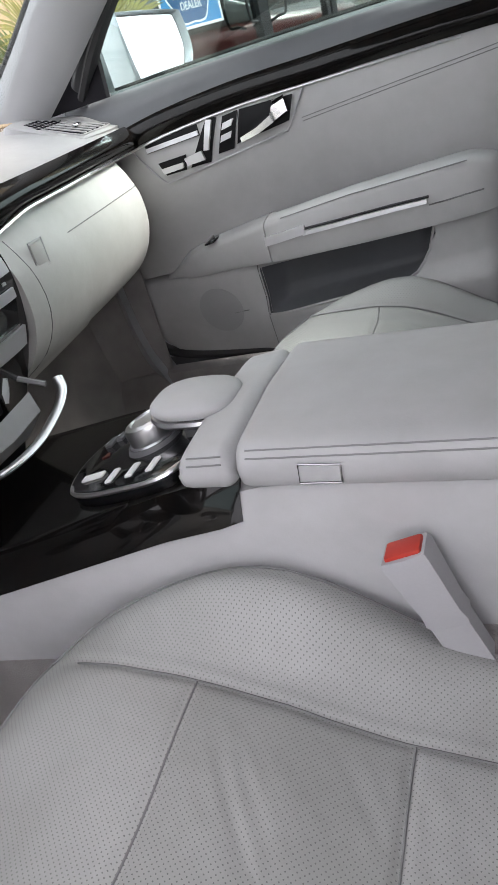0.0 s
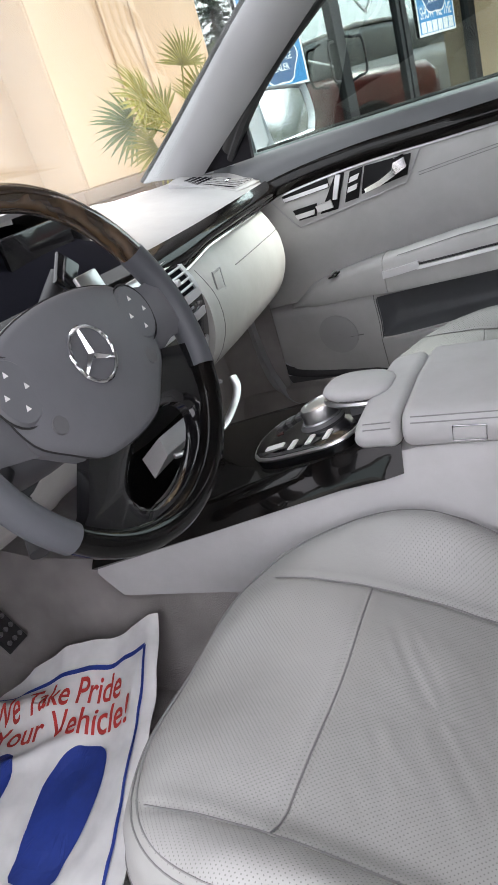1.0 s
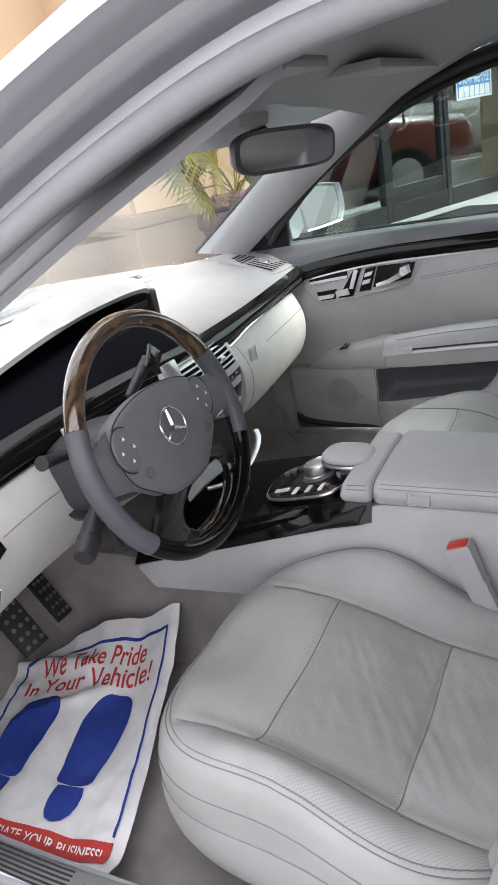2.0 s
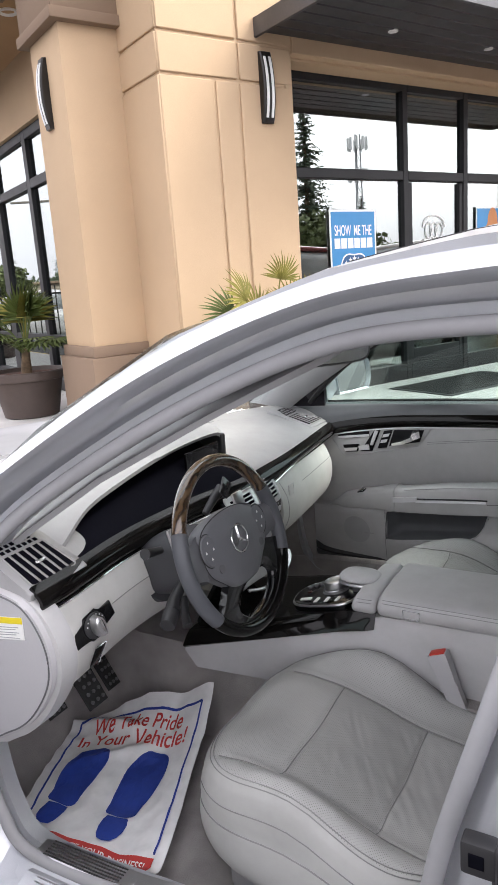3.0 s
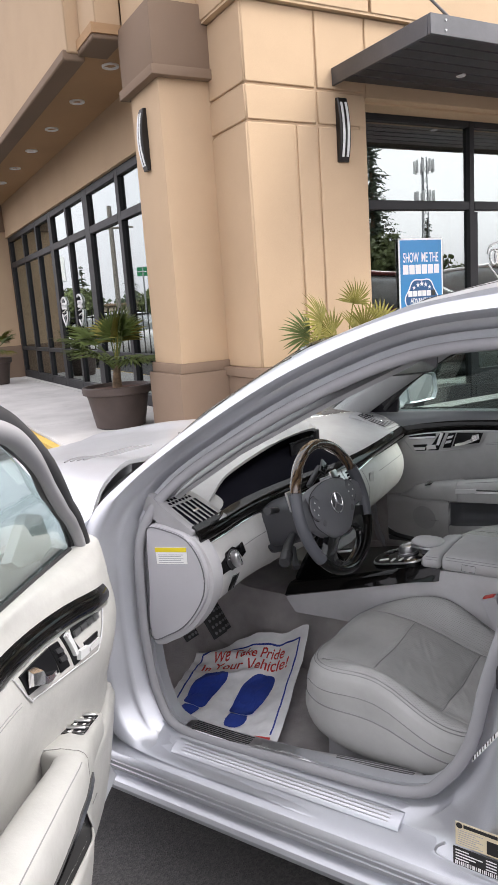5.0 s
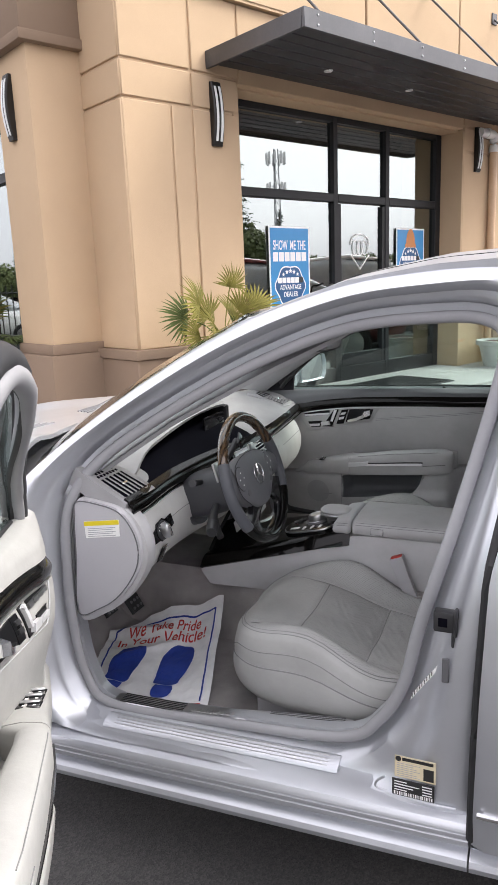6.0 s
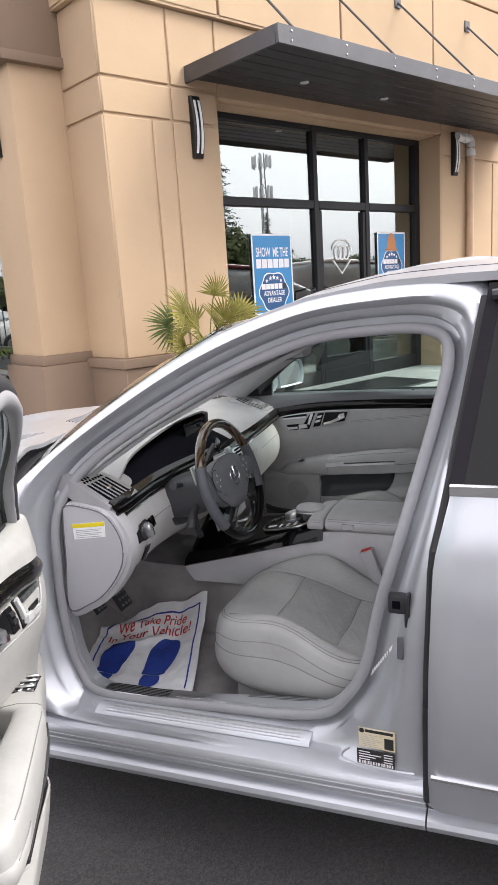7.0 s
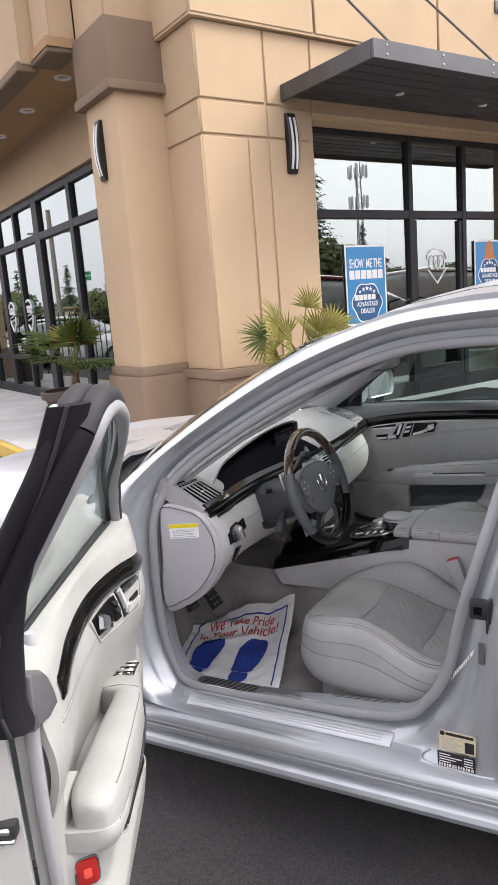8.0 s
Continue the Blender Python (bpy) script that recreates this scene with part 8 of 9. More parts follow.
def inside_mirror():
    c = Vector((1.125, 0.085, 1.300))
    t = Vector((0.09, 0.24, -0.010)).normalized()
    n = Vector((0.93, -0.35, -0.10)).normalized()
    u = n.cross(t) * -1 if n.cross(t).z < 0 else n.cross(t)
    m = basis(c, t, u.normalized(), n)

    def ring(w, h, z):
        return [m @ Vector((w * math.copysign(abs(math.cos(k)) ** 0.45, math.cos(k)), h * math.copysign(abs(math.sin(k)) ** 0.5, math.sin(k)), z)) for k in (2 * math.pi * i / 36 for i in range(36))]
    r = part("rear_view_mirror", loft([ring(0.06, 0.015, -0.035), ring(0.115, 0.032, -0.02), ring(0.127, 0.037, 0.0), ring(0.126, 0.036, 0.006), ring(0.118, 0.031, 0.007)]), M["darkgrey"], car, "dark grey rear-view mirror", sharp=60)
    part("mirror_glass", loft([ring(0.117, 0.030, 0.0072), ring(0.117, 0.030, 0.0085)]), M["mirror"], r, "mirror glass")
    part("mirror_stem", sweep([m @ Vector((0, 0.0, -0.02)), (1.08, 0.03, 1.37), (1.04, 0.0, 1.415)], 0.013, 8), M["darkgrey"], r)
    part("mirror_housing", rbox((0.98, -0.06, 1.34), (1.12, 0.06, 1.41), 0.02, 2, Matrix.Translation((0, 0, 0.0))), M["greyplastic"], r)
    for s in (-1, 1):
        part("sun_visor", rbox((1.14, s * 0.34 - 0.22, 1.395), (1.30, s * 0.34 + 0.22, 1.412), 0.008, 2, Matrix.Translation((0, 0, 0))), M["greyplastic"], car, "grey sun visor")


inside_mirror()


# ---- paper mat on the driver's floor ----
def paper_mat():
    TL, TR, BR, BL = (Vector((x, y, 0.340)) for x, y in ((0.495, -0.335), (0.862, -0.193), (1.035, -0.705), (0.632, -0.722)))

    def at(s, t, h=0.0):
        """s from its left to its right edge, t from its foot to its head."""
        p = BL.lerp(BR, s).lerp(TL.lerp(TR, s), t)
        crease = 0.017 * math.exp(-((t - 0.88 + 0.25 * (s - 0.35)) / 0.032) ** 2) * smooth01((0.75 - s) / 0.4) + 0.012 * math.exp(-((t - 0.70 - 0.3 * (s - 0.45)) / 0.030) ** 2) * math.exp(-((s - 0.45) / 0.22) ** 2)
        p.z += crease + 0.007 * noise.noise((s * 3.1, t * 4.0, 2.0)) + 0.0045 * noise.noise((s * 9, t * 12, 7.0)) + 0.004 * (1 - 2 * abs(noise.noise((s * 6, t * 7, 31.0)))) + 0.085 * smooth01(s / 0.6) * max(0.0, t) ** 5 + 0.045 * smooth01((s - 0.7) / 0.3) * (0.5 + 0.5 * t) + 0.03 * smooth01((0.10 - t) / 0.10) + h
        p.x += 0.008 * noise.noise((s * 2, t * 2.5, 11.0))
        p.y += 0.028 * math.sin(min(1.0, max(0.0, s)) * math.pi) * max(0.0, t) ** 6
        return p

    mat = thing("paper_floor_mat", "crumpled white paper floor mat printed in blue and red", "floor mat")
    part("sheet", shell(lambda a, b: at(a, b), 60, 70, 0.0012), M["paper"], mat, sharp=80)

    def ink(bm, name, m, lift=0.0030, label=""):
        bmesh.ops.triangulate(bm, faces=bm.faces[:])
        for _ in range(2):
            long = [e for e in bm.edges if e.calc_length() > 0.03]
            if long:
                bmesh.ops.subdivide_edges(bm, edges=long, cuts=2)
        for v in bm.verts:
            v.co = at(v.co.x, v.co.y, lift + v.co.z)
        part(name, bm, M[m], mat, label, smooth=False)

    def band(s0, t0, s1, t1, w, name="border"):
        d = Vector((s1 - s0, t1 - t0))
        k = max(2, int(d.length / 0.02))
        n = Vector((-d.y, d.x)).normalized() * w / 2
        bm = bmesh.new()
        rows = []
        for i in range(k + 1):
            c = Vector((s0, t0)) + d * i / k
            rows.append([bm.verts.new((c.x + n.x, c.y + n.y, 0)), bm.verts.new((c.x - n.x, c.y - n.y, 0))])
        for a, b in zip(rows, rows[1:]):
            bm.faces.new((a[0], a[1], b[1], b[0]))
        for v in bm.verts:
            v.co = at(v.co.x, v.co.y, 0.0030)
        part(name, bm, M["blue_ink"], mat, "blue printed line", smooth=False)

    band(0.07, 0.15, 0.07, 0.93, 0.014)
    band(0.932, 0.15, 0.932, 0.93, 0.014)
    band(0.07, 0.93, 0.932, 0.93, 0.012)
    flat = Matrix.Identity(4)
    ink(writing("We Take Pride", 0.104, Matrix.Translation((0.50, 0.838, 0)), 0.0, width=0.62), "slogan", "red_ink", label="red printed words")
    ink(writing("In Your Vehicle!", 0.104, Matrix.Translation((0.50, 0.752, 0)), 0.0, width=0.74), "slogan", "red_ink", label="red printed words")
    bm = bmesh.new()
    g = [[bm.verts.new((0.06 + 0.88 * i / 24, 0.055 + 0.080 * j / 2, 0)) for j in range(3)] for i in range(25)]
    for i in range(24):
        for j in range(2):
            bm.faces.new((g[i][j], g[i + 1][j], g[i + 1][j + 1], g[i][j + 1]))
    for v in bm.verts:
        v.co = at(v.co.x, v.co.y, 0.0030)
    part("red_band", bm, M["red_ink"], mat, "red printed band", smooth=False)
    ink(writing("WE APPRECIATE YOUR BUSINESS!", 0.052, Matrix.Translation((0.5, 0.076, 0)), 0.0, width=0.80), "slogan", "white", 0.0040, "white printed words")
    for cx, flip in ((0.255, -1), (0.637, 1)):
        sole = [(0.0, 0.36), (0.065, 0.355), (0.115, 0.325), (0.140, 0.265), (0.135, 0.19), (0.105, 0.11), (0.090, 0.055), (-0.075, 0.055), (-0.095, 0.12), (-0.110, 0.19), (-0.122, 0.27), (-0.100, 0.33), (-0.052, 0.358)]
        heel = [(-0.058, 0.044), (0.01, 0.046), (0.077, 0.044), (0.088, 0.02), (0.090, -0.01), (0.080, -0.042), (0.055, -0.064), (0.012, -0.072), (-0.030, -0.064), (-0.054, -0.042), (-0.066, -0.01), (-0.064, 0.02)]
        for pts, nm in ((sole, "footprint_sole"), (heel, "footprint_heel")):
            o = spline([(cx + flip * x * 0.98 + 0.26 * (y - 0.15), 0.262 + y * 1.28, 0) for x, y in pts], 4, True) if nm == "footprint_sole" else [Vector((cx + flip * x * 0.98 + 0.26 * (y - 0.15), 0.262 + y * 1.28, 0)) for x, y in pts]
            c = sum(o, Vector()) / len(o)
            bm = bmesh.new()
            rings = [[bm.verts.new(c.lerp(p, k)) for p in o] for k in (0.2, 0.4, 0.6, 0.8, 1.0)]
            hub = bm.verts.new(c)
            n = len(o)
            for i in range(n):
                j = (i + 1) % n
                bm.faces.new((hub, rings[0][i], rings[0][j]))
                for q in (0, 1, 2, 3):
                    bm.faces.new((rings[q][i], rings[q + 1][i], rings[q + 1][j], rings[q][j]))
            for v in bm.verts:
                v.co = at(v.co.x, v.co.y, 0.0030)
            part(nm, bm, M["blue_ink"], mat, "blue printed footprint", smooth=False)


paper_mat()


# ---- planters and palms ----
def planter(u, v, r, h, material, label, name="planter"):
    o = BM @ Vector((u, v, PAVE))
    prof = [(0.0, 0.0), (r * 0.66, 0.0), (r * 0.70, 0.02 * h), (r * 0.86, 0.72 * h), (r * 0.90, 0.80 * h), (r * 0.99, 0.82 * h), (r, 0.88 * h), (r, 0.98 * h), (r * 0.97, h), (r * 0.90, h), (r * 0.88, 0.90 * h), (0.0, 0.90 * h)]
    p = tagged(part(name, lathe(prof, 40, Matrix.Translation(o)), M[material]), label, "planter", "planters")
    part("soil", lathe([(0.0, 0.93 * h), (r * 0.5, 0.945 * h), (r * 0.86, 0.915 * h), (r * 0.86, 0.902 * h), (0.0, 0.902 * h)], 30, Matrix.Translation(o)), M["soil"], p, "brown bark mulch")
    return o + UP * h * 0.93


def palm(o, trunk, leaves, length, seed, label, spread=1.0, lift=0.55, old=0.25, plan=None):
    rnd = random.Random(seed)
    p = thing("fan_palm", label, "palm", "potted palms")
    head = o + Vector((0.01, 0.02, trunk))
    tops = [head]
    part("trunk", sweep(spline([o - UP * 0.02, o + UP * trunk * 0.5 + Vector((0.01, 0, 0)), head], 5), [0.055 - 0.0022 * i for i in range(11)], 10), M["bark"], p, "rough brown trunk")
    for i in range(leaves):
        yaw = 2 * math.pi * (i * 0.381966 + rnd.uniform(-0.04, 0.04))
        rise = lift * (0.22 + 1.12 * ((i * 0.618) % 1.0))
        out = Vector((math.cos(yaw), math.sin(yaw), 0))
        dirn = (out * math.cos(rise) + UP * math.sin(rise)).normalized()
        stalk = length * rnd.uniform(0.75, 1.1) * spread
        if plan:
            yaw, rise, stalk = radians(plan[i][0]), radians(plan[i][1]), plan[i][2]
            out = (BM.to_3x3() @ Vector((math.cos(yaw), math.sin(yaw), 0))).normalized()
            dirn = (out * math.cos(rise) + UP * math.sin(rise)).normalized()
        base = head - UP * rnd.uniform(0, trunk * 0.35)
        tip = base + dirn * stalk - UP * 0.06 * stalk
        pts = spline([base, base + dirn * stalk * 0.5 + UP * 0.03, tip], 4)
        green = M["frond"] if rnd.random() >= old else M["frond_old"]
        bm = sweep(pts, 0.0055, 6)
        fdir = (tip - pts[-3]).normalized()
        side = fdir.cross(UP).normalized()
        if plan:
            side = fdir.cross(BM.to_3x3() @ Vector((rnd.uniform(-0.45, 0.45), 1.0, 0)) + UP * rnd.uniform(0.1, 0.6)).normalized()
        nrm = side.cross(fdir).normalized()
        nb, fan = 19, length * rnd.uniform(0.80, 1.0)
        for k in range(nb):
            a = radians(-82 + 164 * k / (nb - 1))
            d = (fdir * math.cos(a) + side * math.sin(a)).normalized()
            L = fan * (0.62 + 0.38 * math.cos(a * 0.6)) * rnd.uniform(0.9, 1.08)
            acr = nrm.cross(d).normalized()
            w = (0.038 if plan else 0.047) * fan
            droop = rnd.uniform(0.02, 0.14)
            rows = []
            for q, ww in ((0.0, 0.2), (0.3, 0.62), (0.58, 1.0), (0.8, 0.55), (1.0, 0.05)):
                c = tip + d * L * q - UP * droop * L * q * q + nrm * 0.02 * math.sin(q * 3)
                rows.append([bm.verts.new(c - acr * w * ww + nrm * w * 0.35 * ww), bm.verts.new(c), bm.verts.new(c + acr * w * ww + nrm * w * 0.35 * ww)])
            for r0, r1 in zip(rows, rows[1:]):
                for j in (0, 1):
                    bm.faces.new((r0[j], r0[j + 1], r1[j + 1], r1[j]))
        me = bpy.data.meshes.new("frond")
        bm.to_mesh(me)
        bm.free()
        me.materials.append(green)
        f = new("frond", me)
        f.parent = p
    return p


o = planter(-0.44, 0.50, 0.27, 0.57, "pot", "dark brown round planter by the wall")
palm(o, 0.14, 12, 0.285, 3, "small yellow-green fan palm in a planter", 1.0, 1.2, 0.85,
     plan=((40, 82, 0.50), (176, 56, 0.44), (192, 36, 0.40), (150, 44, 0.28), (8, 46, 0.46), (-8, 30, 0.36), (30, 62, 0.32), (205, 64, 0.28), (330, 48, 0.30), (100, 30, 0.22), (170, 20, 0.30), (40, 26, 0.26)))
o = planter(-1.565, -1.86, 0.37, 0.44, "pot", "large dark brown round planter")
palm(o, 0.24, 24, 0.37, 8, "dark green fan palm with a fibrous trunk in a large planter", 1.15, 1.15, 0.15)
o = planter(-1.60, -9.0, 0.32, 0.52, "pot", "dark brown round planter far along the wall")
palm(o, 0.15, 12, 0.34, 12, "small green fan palm in a far planter", 0.9, 0.8)
planter(4.05, 0.42, 0.34, 0.33, "pot_white", "white fluted stone planter")


def flowers():
    f = thing("flowers", "purple flowers round the foot of a palm", "flowers", kind="stuff")
    o = BM @ Vector((-0.44, 0.50, PAVE + 0.55))
    rnd = random.Random(5)
    bm, bg = bmesh.new(), bmesh.new()
    for i in range(110):
        a, r = rnd.uniform(0, 6.28), 0.25 * math.sqrt(rnd.random())
        c = o + Vector((r * math.cos(a), r * math.sin(a), rnd.uniform(0.02, 0.10)))
        for k in range(5):
            q = 2 * math.pi * k / 5 + a
            d = Vector((math.cos(q), math.sin(q), 0.3)) * 0.014
            t = Vector((-math.sin(q), math.cos(q), 0)) * 0.008
            bm.faces.new([bm.verts.new(c), bm.verts.new(c + d * 0.6 + t), bm.verts.new(c + d), bm.verts.new(c + d * 0.6 - t)])
        d = Vector((rnd.uniform(-1, 1), rnd.uniform(-1, 1), 0.4)).normalized() * 0.04
        t = d.cross(UP).normalized() * 0.010
        bg.faces.new([bg.verts.new(c - UP * 0.03), bg.verts.new(c - UP * 0.03 + d * 0.5 + t), bg.verts.new(c - UP * 0.03 + d), bg.verts.new(c - UP * 0.03 + d * 0.5 - t)])
    part("petals", bm, M["petal"], f, smooth=False)
    part("leaves", bg, M["frond"], f, smooth=False)


flowers()


def door_mat():
    d = thing("door_mat", "dark ribbed rubber door mat on the pavement", "mat")
    part("mat", ubox(1.25, 2.55, -0.02, 0.72, PAVE, PAVE + 0.010, 0.004), M["plastic"], d)
    for i in range(46):
        u = 1.29 + 0.0272 * i
        part("rib", ubox(u, u + 0.013, 0.02, 0.68, PAVE + 0.010, PAVE + 0.016, 0.002), M["rubber"], d)


door_mat()


# ---- behind the camera: what the shop's glass mirrors ----
def conifer(x, y, h, r, seed, name="fir_tree"):
    rnd = random.Random(seed)
    t_ob = thing(name, "tall dark green fir tree", "tree", "fir trees")
    part("trunk", sweep([(x, y, 0), (x, y, h * 0.5), (x, y, h)], [0.02 * h, 0.012 * h, 0.003 * h], 8), M["bark"], t_ob)
    bm = bmesh.new()
    levels = int(h * 2.6)
    for k in range(levels):
        q = (k + rnd.uniform(0.0, 0.7)) / levels
        reach = r * (1 - q) ** 0.8 * (0.85 + 0.3 * noise.noise((k * 0.7, seed, 0))) + 0.12
        for j in range(rnd.randint(8, 12)):
            a = rnd.uniform(0, 6.283)
            out = Vector((math.cos(a), math.sin(a), 0))
            long = reach * rnd.uniform(0.45, 1.1)
            root = Vector((x, y, h * min(1.0, 0.06 + 0.94 * q + rnd.uniform(-0.03, 0.03))))
            sag = rnd.uniform(0.05, 0.65)
            side = out.cross(UP)
            for i in range(26):
                f = (i + rnd.random()) / 26
                c = root + out * long * f - UP * sag * long * f * f + UP * 0.16 * long * f
                w = (0.14 + 0.26 * long * (1 - f) * 0.5) * rnd.uniform(0.6, 1.2)
                d = (side * rnd.choice((-1, 1)) + out * rnd.uniform(0.2, 0.9) - UP * rnd.uniform(0.1, 0.6)).normalized() * w
                t = Vector((rnd.uniform(-1, 1), rnd.uniform(-1, 1), rnd.uniform(-1, 1))).normalized().cross(d).normalized() * w * 0.30
                bm.faces.new([bm.verts.new(v) for v in (c, c + d * 0.55 + t, c + d, c + d * 0.5 - t)])
    part("crown", bm, M["leaf"], t_ob, smooth=False)


def broadleaf(x, y, h, r, seed):
    rnd = random.Random(seed)
    t = thing("broadleaf_tree", "green broadleaf tree at the edge of the lot", "tree", "broadleaf trees")
    part("trunk", sweep([(x, y, 0), (x, y, h * 0.35), (x + 0.2, y, h * 0.7)], [0.18, 0.14, 0.05], 8), M["bark"], t)
    bm = bmesh.new()
    for i in range(3600):
        d = Vector((rnd.gauss(0, 1), rnd.gauss(0, 1), rnd.gauss(0, 1))).normalized()
        k = rnd.uniform(0.55, 1.0) * (0.85 + 0.25 * noise.noise(d * 2.3 + Vector((seed, 0, 0))))
        c = Vector((x + d.x * r * k, y + d.y * r * k, h * 0.62 + d.z * h * 0.38 * k))
        u = Vector((rnd.gauss(0, 1), rnd.gauss(0, 1), rnd.gauss(0, 1))).normalized() * r * 0.06
        w = u.cross(d).normalized() * r * 0.045
        bm.faces.new([bm.verts.new(p) for p in (c - u, c + w, c + u, c - w)])
    part("crown", bm, M["leaf2"], t, smooth=False)


for i, (x, y, h, r) in enumerate(((40.0, 13.7, 12.6, 4.0), (52, 2, 9, 2.2), (60, -2, 10, 2.6), (75, 22, 12, 3.0), (82, 30, 11, 2.8), (-18, -44, 11, 2.8), (-6, -52, 12, 3.0), (-30, -40, 10, 2.6), (-42, -36, 11, 2.8), (12, -60, 12, 3), (-76, 18.5, 7.4, 1.8), (-75, 13, 7.6, 1.9), (-72, 8.5, 6.6, 1.8))):
    conifer(x, y, h, r, 20 + i)
for i, (x, y, h, r) in enumerate(((33, 12.6, 5.4, 2.5), (36, 15.0, 5.0, 2.8), (72, 31, 5.0, 3.0), (82, 42, 5.4, 3.2), (88, 50, 6, 3.2), (-24, -38, 5.5, 3.0), (-12, -46, 5.5, 3.0), (-36, -34, 5.4, 3.0), (2, -54, 6, 3.2), (-50, -26, 6, 3.3), (-54, 15, 4.4, 2.4), (-58, 19, 4.0, 2.4), (-60, 9, 4.3, 2.2))):
    broadleaf(x, y, h, r, 40 + i)


def far_woods():
    """A low uneven belt of far trees all round."""
    rnd = random.Random(77)
    bm = bmesh.new()
    for i in range(30000):
        a = rnd.uniform(0, 2 * math.pi)
        d = rnd.uniform(105, 150)
        top = 4.2 + 1.6 * noise.noise((a * 6, 0, 0)) + 2.0 * noise.noise((a * 40, 3, 0)) + 1.2 * noise.noise((a * 130, 8, 0))
        z = max(0.3, top) * rnd.random() ** 0.6
        c = Vector((d * math.cos(a), d * math.sin(a), z))
        w = Vector((-math.sin(a), math.cos(a), 0)) * rnd.uniform(0.25, 0.6)
        h = UP * rnd.uniform(0.25, 0.6)
        bm.faces.new([bm.verts.new(p) for p in (c - w, c - h * rnd.uniform(0.4, 1.2), c + w, c + h)])
    tagged(part("far_woods", bm, M["leaf"], smooth=False), "far belt of dark green trees", "woods", kind="stuff")


far_woods()


def mast(x, y, h):
    t = thing("radio_mast", "grey lattice mast with antenna panels", "mast")
    for k in range(3):
        a = 2 * math.pi * k / 3
        part("leg", sweep([(x + 0.6 * math.cos(a), y + 0.6 * math.sin(a), 0), (x + 0.3 * math.cos(a), y + 0.3 * math.sin(a), h)], 0.07, 6), M["steel"], t)
    for i in range(int(h / 1.2)):
        for k in range(3):
            a, b = 2 * math.pi * k / 3, 2 * math.pi * (k + 1) / 3
            r = 0.6 - 0.3 * i * 1.2 / h
            part("brace", sweep([(x + r * math.cos(a), y + r * math.sin(a), i * 1.2), (x + r * math.cos(b), y + r * math.sin(b), i * 1.2 + 1.2)], 0.03, 4), M["steel"], t)
    for z in (h * 0.74, h * 0.94):
        for k in range(9):
            a = 2 * math.pi * k / 9
            part("antenna", rbox((x + 1.1 * math.cos(a) - 0.12, y + 1.1 * math.sin(a) - 0.12, z - 0.7), (x + 1.1 * math.cos(a) + 0.12, y + 1.1 * math.sin(a) + 0.12, z + 0.7), 0.03, 1), M["white"], t)


mast(78, 28.5, 17.5)


def parked(x, y, yaw, paint_mat, label, scale=1.0):
    """A parked car for the mirrored view: body, cabin glass, wheels."""
    c = thing("parked_car", label, "car", "parked cars")
    m = Matrix.Translation((x, y, LOT)) @ pose(0, 0, 0, 0, 0, yaw) @ Matrix.Scale(scale, 4)

    def hull(secs, e=0.45):
        return loft([[m @ Vector((px, w * math.copysign(abs(math.cos(t)) ** e, math.cos(t)), zc + h * math.copysign(abs(math.sin(t)) ** e, math.sin(t)))) for t in (2 * math.pi * i / 24 for i in range(24))] for px, w, zc, h in secs])
    part("body", hull(((-2.3, 0.70, 0.62, 0.18), (-2.2, 0.84, 0.62, 0.30), (-1.2, 0.92, 0.64, 0.40), (0, 0.94, 0.66, 0.44), (1.4, 0.93, 0.68, 0.45), (2.1, 0.86, 0.68, 0.42), (2.3, 0.76, 0.66, 0.32))), M[paint_mat], c, sharp=60)
    part("cabin_glass", hull(((-1.25, 0.70, 1.05, 0.05), (-0.55, 0.72, 1.22, 0.26), (0.5, 0.73, 1.28, 0.34), (1.3, 0.72, 1.24, 0.28), (2.0, 0.66, 1.06, 0.06))), M["parked_sky_glass"], c, "windows with the sky's reflection put into their grey", sharp=60)
    part("roof", hull(((-0.55, 0.58, 1.50, 0.02), (0.2, 0.66, 1.58, 0.05), (1.0, 0.64, 1.54, 0.04), (1.35, 0.56, 1.48, 0.02))), M[paint_mat], c, sharp=60)
    for px in (-1.45, 1.4):
        for s in (-1, 1):
            w = part("wheel", lathe([(0.0, -0.1), (0.30, -0.1), (0.33, -0.06), (0.33, 0.06), (0.30, 0.1), (0.0, 0.1)], 24, m @ Matrix.Translation((px, s * 0.84, 0.33)) @ pose(0, 0, 0, 90)), M["rubber"], c)
            part("rim", lathe([(0.0, 0.0), (0.2, 0.0), (0.22, -0.02), (0.0, -0.02)], 20, m @ Matrix.Translation((px, s * 0.945, 0.33)) @ pose(0, 0, 0, -90 * s)), M["satin"], w)
    for s in (-1, 1):
        part("headlamp", rbox((-2.28, s * 0.62 - 0.14, 0.66), (-2.12, s * 0.62 + 0.14, 0.80), 0.04, 2, m), M["lamp_glass"], c)


parked(4.8, 6.0, -74, "maroon", "maroon estate car parked in the lot", 1.2)
parked(7.3, 9.2, -74, "white_paint", "white car parked in the lot", 1.25)
parked(20.0, -1.0, 70, "silver", "silver car parked in the lot")
parked(-17.6, 6.4, 100, "white_paint", "white car parked near the fence")


def fence():
    f = thing("fence", "black steel picket fence at the edge of the lot", "fence")
    a, b = Vector((-13.6, 14, LOT)), Vector((-15.6, -8, LOT))
    n = 150
    for i in range(n + 1):
        p = a.lerp(b, i / n)
        part("picket", rbox((p.x - 0.015, p.y - 0.015, LOT), (p.x + 0.015, p.y + 0.015, LOT + 1.7), 0), M["fence"], f, smooth=False)
    for z in (0.25, 1.5):
        part("rail", sweep([a + UP * z, b + UP * z], 0.02, 4), M["fence"], f)


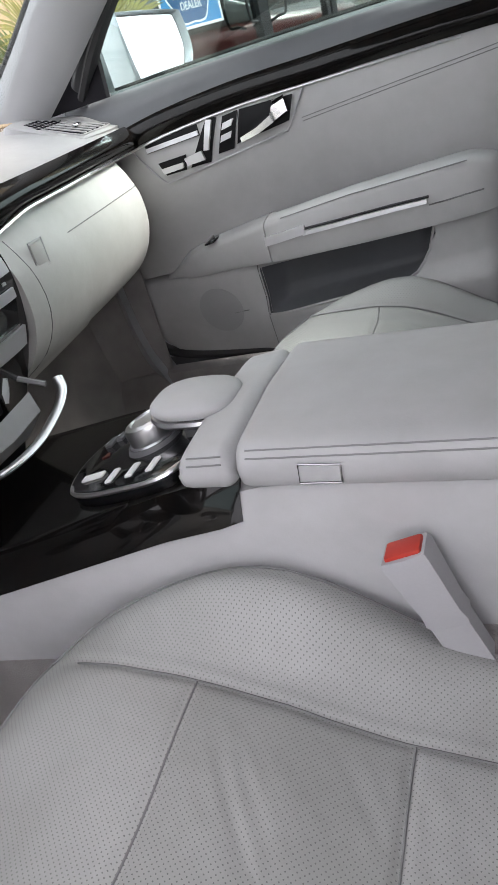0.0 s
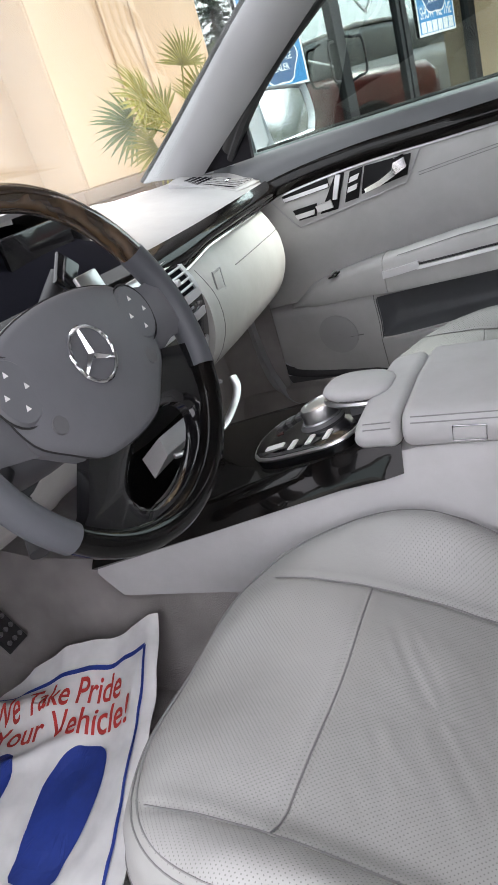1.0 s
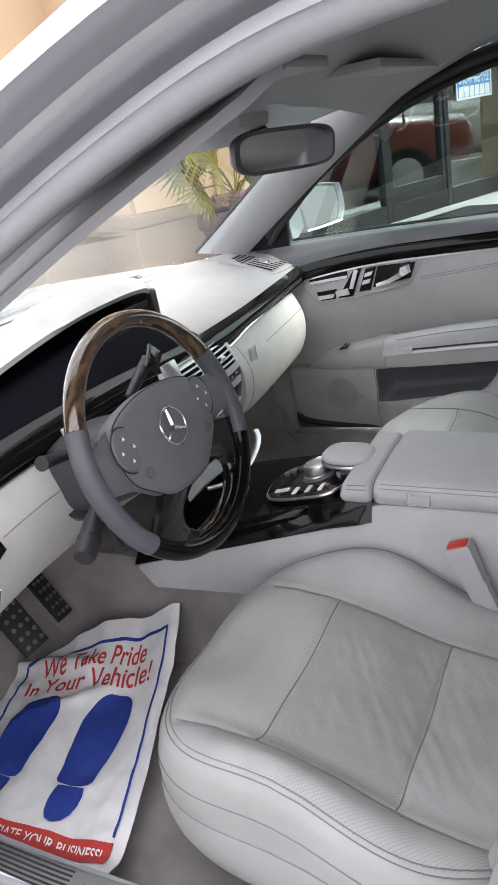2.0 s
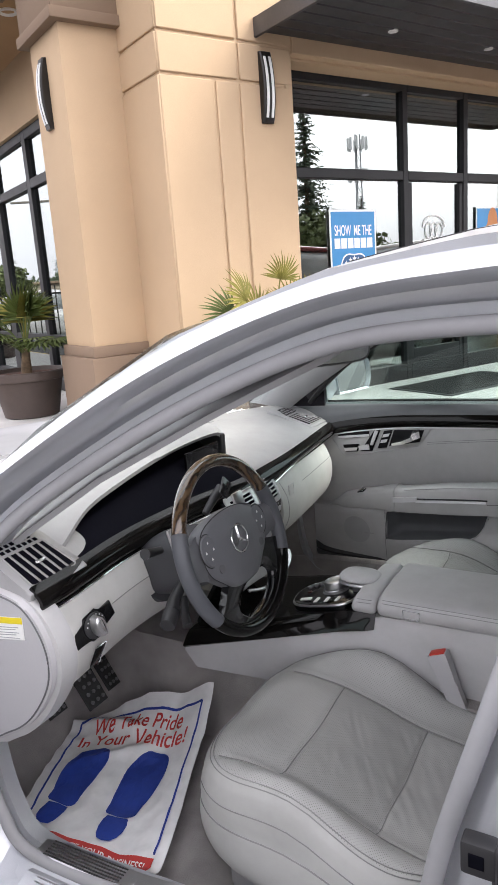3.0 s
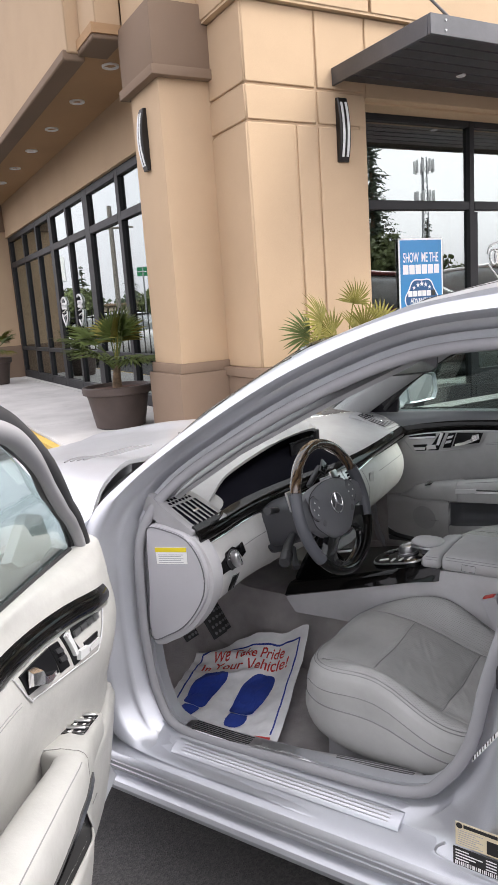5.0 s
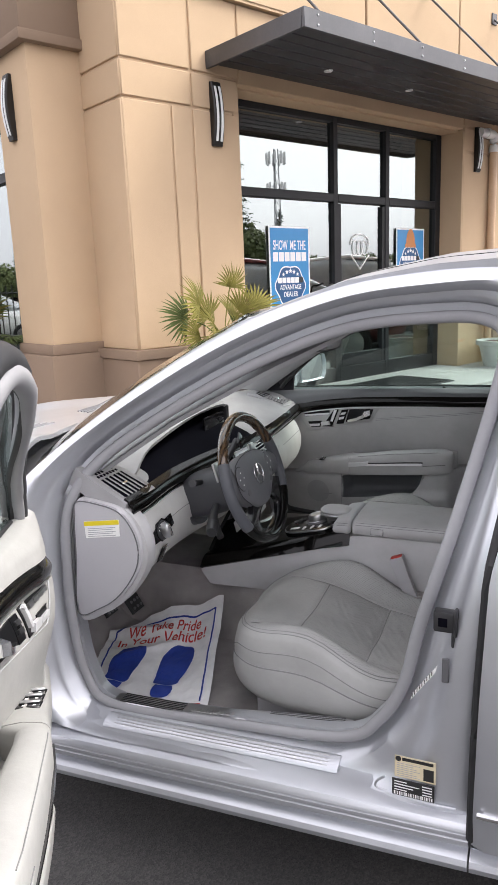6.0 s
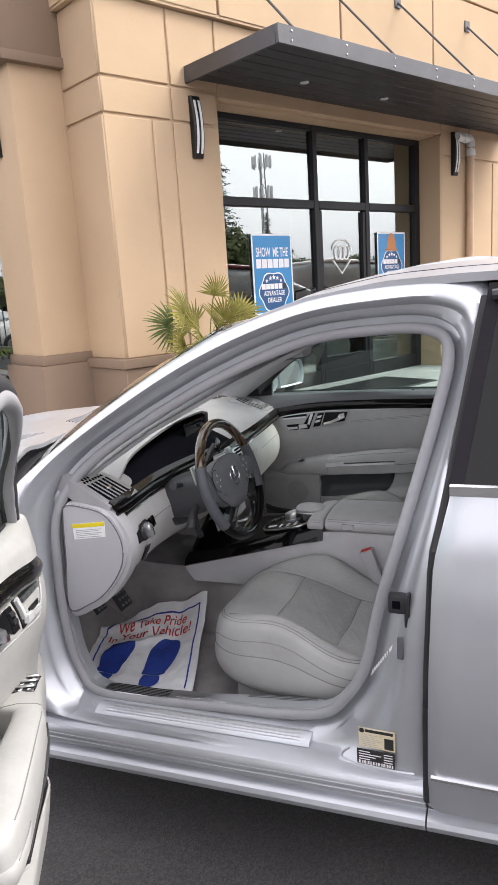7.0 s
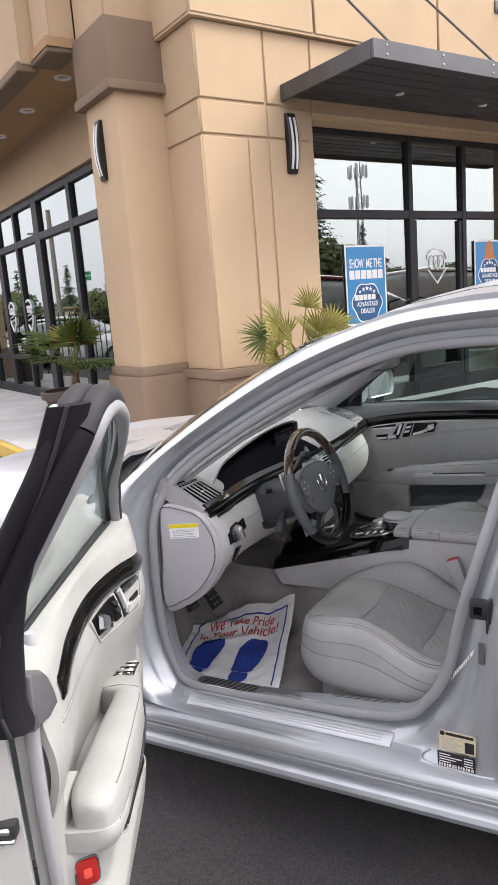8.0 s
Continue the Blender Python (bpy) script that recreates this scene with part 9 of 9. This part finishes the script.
fence()


def street_things():
    """Signs, poles and a low building across the street, seen in the side glass."""
    g = thing("street_sign", "green street name sign on a steel post", "sign")
    part("post", sweep([(-19.8, 6.06, LOT), (-19.8, 6.06, 3.15)], 0.03, 8), M["steel"], g)
    for z in (3.06, 2.90):
        part("blade", rbox((-19.84, 5.86, z - 0.07), (-19.78, 6.26, z + 0.07), 0.01, 1), M["sign_green"], g, "green sign blade")
    for x, y, h in ((-24.6, 7.65, 5.9),):
        p = thing("utility_pole", "weathered wooden utility pole with a crossarm", "pole")
        part("pole", sweep([(x, y, LOT), (x, y, h)], [0.11, 0.09], 10), M["pole_wood"], p)
        part("crossarm", rbox((x - 0.05, y - 0.9, h - 0.9), (x + 0.05, y + 0.9, h - 0.82), 0.02, 1), M["pole_wood"], p)
    b = thing("low_building", "low tan building across the street", "building")
    part("wall", rbox((-70, 2, LOT), (-64, 26, 2.6), 0.05, 1), M["far_wall"], b)
    part("roof", rbox((-70.3, 1.7, 2.6), (-63.7, 26.3, 2.85), 0.05, 1), M["brown"], b)
    for i in range(7):
        part("window", rbox((-64.02, 4.0 + 3.1 * i, 1.0), (-63.95, 5.9 + 3.1 * i, 2.1), 0.02, 1), M["screen"], b)
    h = thing("billboard", "white billboard on two posts", "billboard")
    part("board", rbox((-34.2, 11.6, 3.6), (-34.0, 14.2, 4.9), 0.02, 1), M["white"], h)
    for y in (12.1, 13.7):
        part("post", sweep([(-34.15, y, LOT), (-34.15, y, 3.6)], 0.07, 8), M["steel"], h)


street_things()


def door_marks():
    """Plain white shield shapes on the side doors' glass."""
    for v in (-6.66, -5.74):
        k = part("glass_mark", sweep([BM @ Vector((-0.772, v + 0.17 * math.cos(radians(a)), 1.74 + 0.15 * math.sin(radians(a)))) for a in range(10, 171, 16)], 0.016, 6), M["white"], side, "white shield mark")
        part("glass_mark", sweep([BM @ Vector((-0.772, v + a, z)) for a, z in ((-0.16, 1.66), (-0.13, 1.55), (0, 1.42), (0.13, 1.55), (0.16, 1.66))], 0.013, 6), M["white"], side)
        for z in (1.60, 1.67):
            part("glass_mark", sweep([BM @ Vector((-0.772, v - 0.16, z - 0.03)), BM @ Vector((-0.772, v + 0.16, z + 0.03))], 0.009, 5), M["white"], side)
        for j in range(4):
            part("glass_mark", sweep([BM @ Vector((-0.772, v - 0.105 + 0.07 * j + 0.026 * math.cos(q), 1.75 + 0.05 * math.sin(q))) for q in (2 * math.pi * i / 14 for i in range(14))], 0.010, 5, True), M["white"], side)


door_marks()
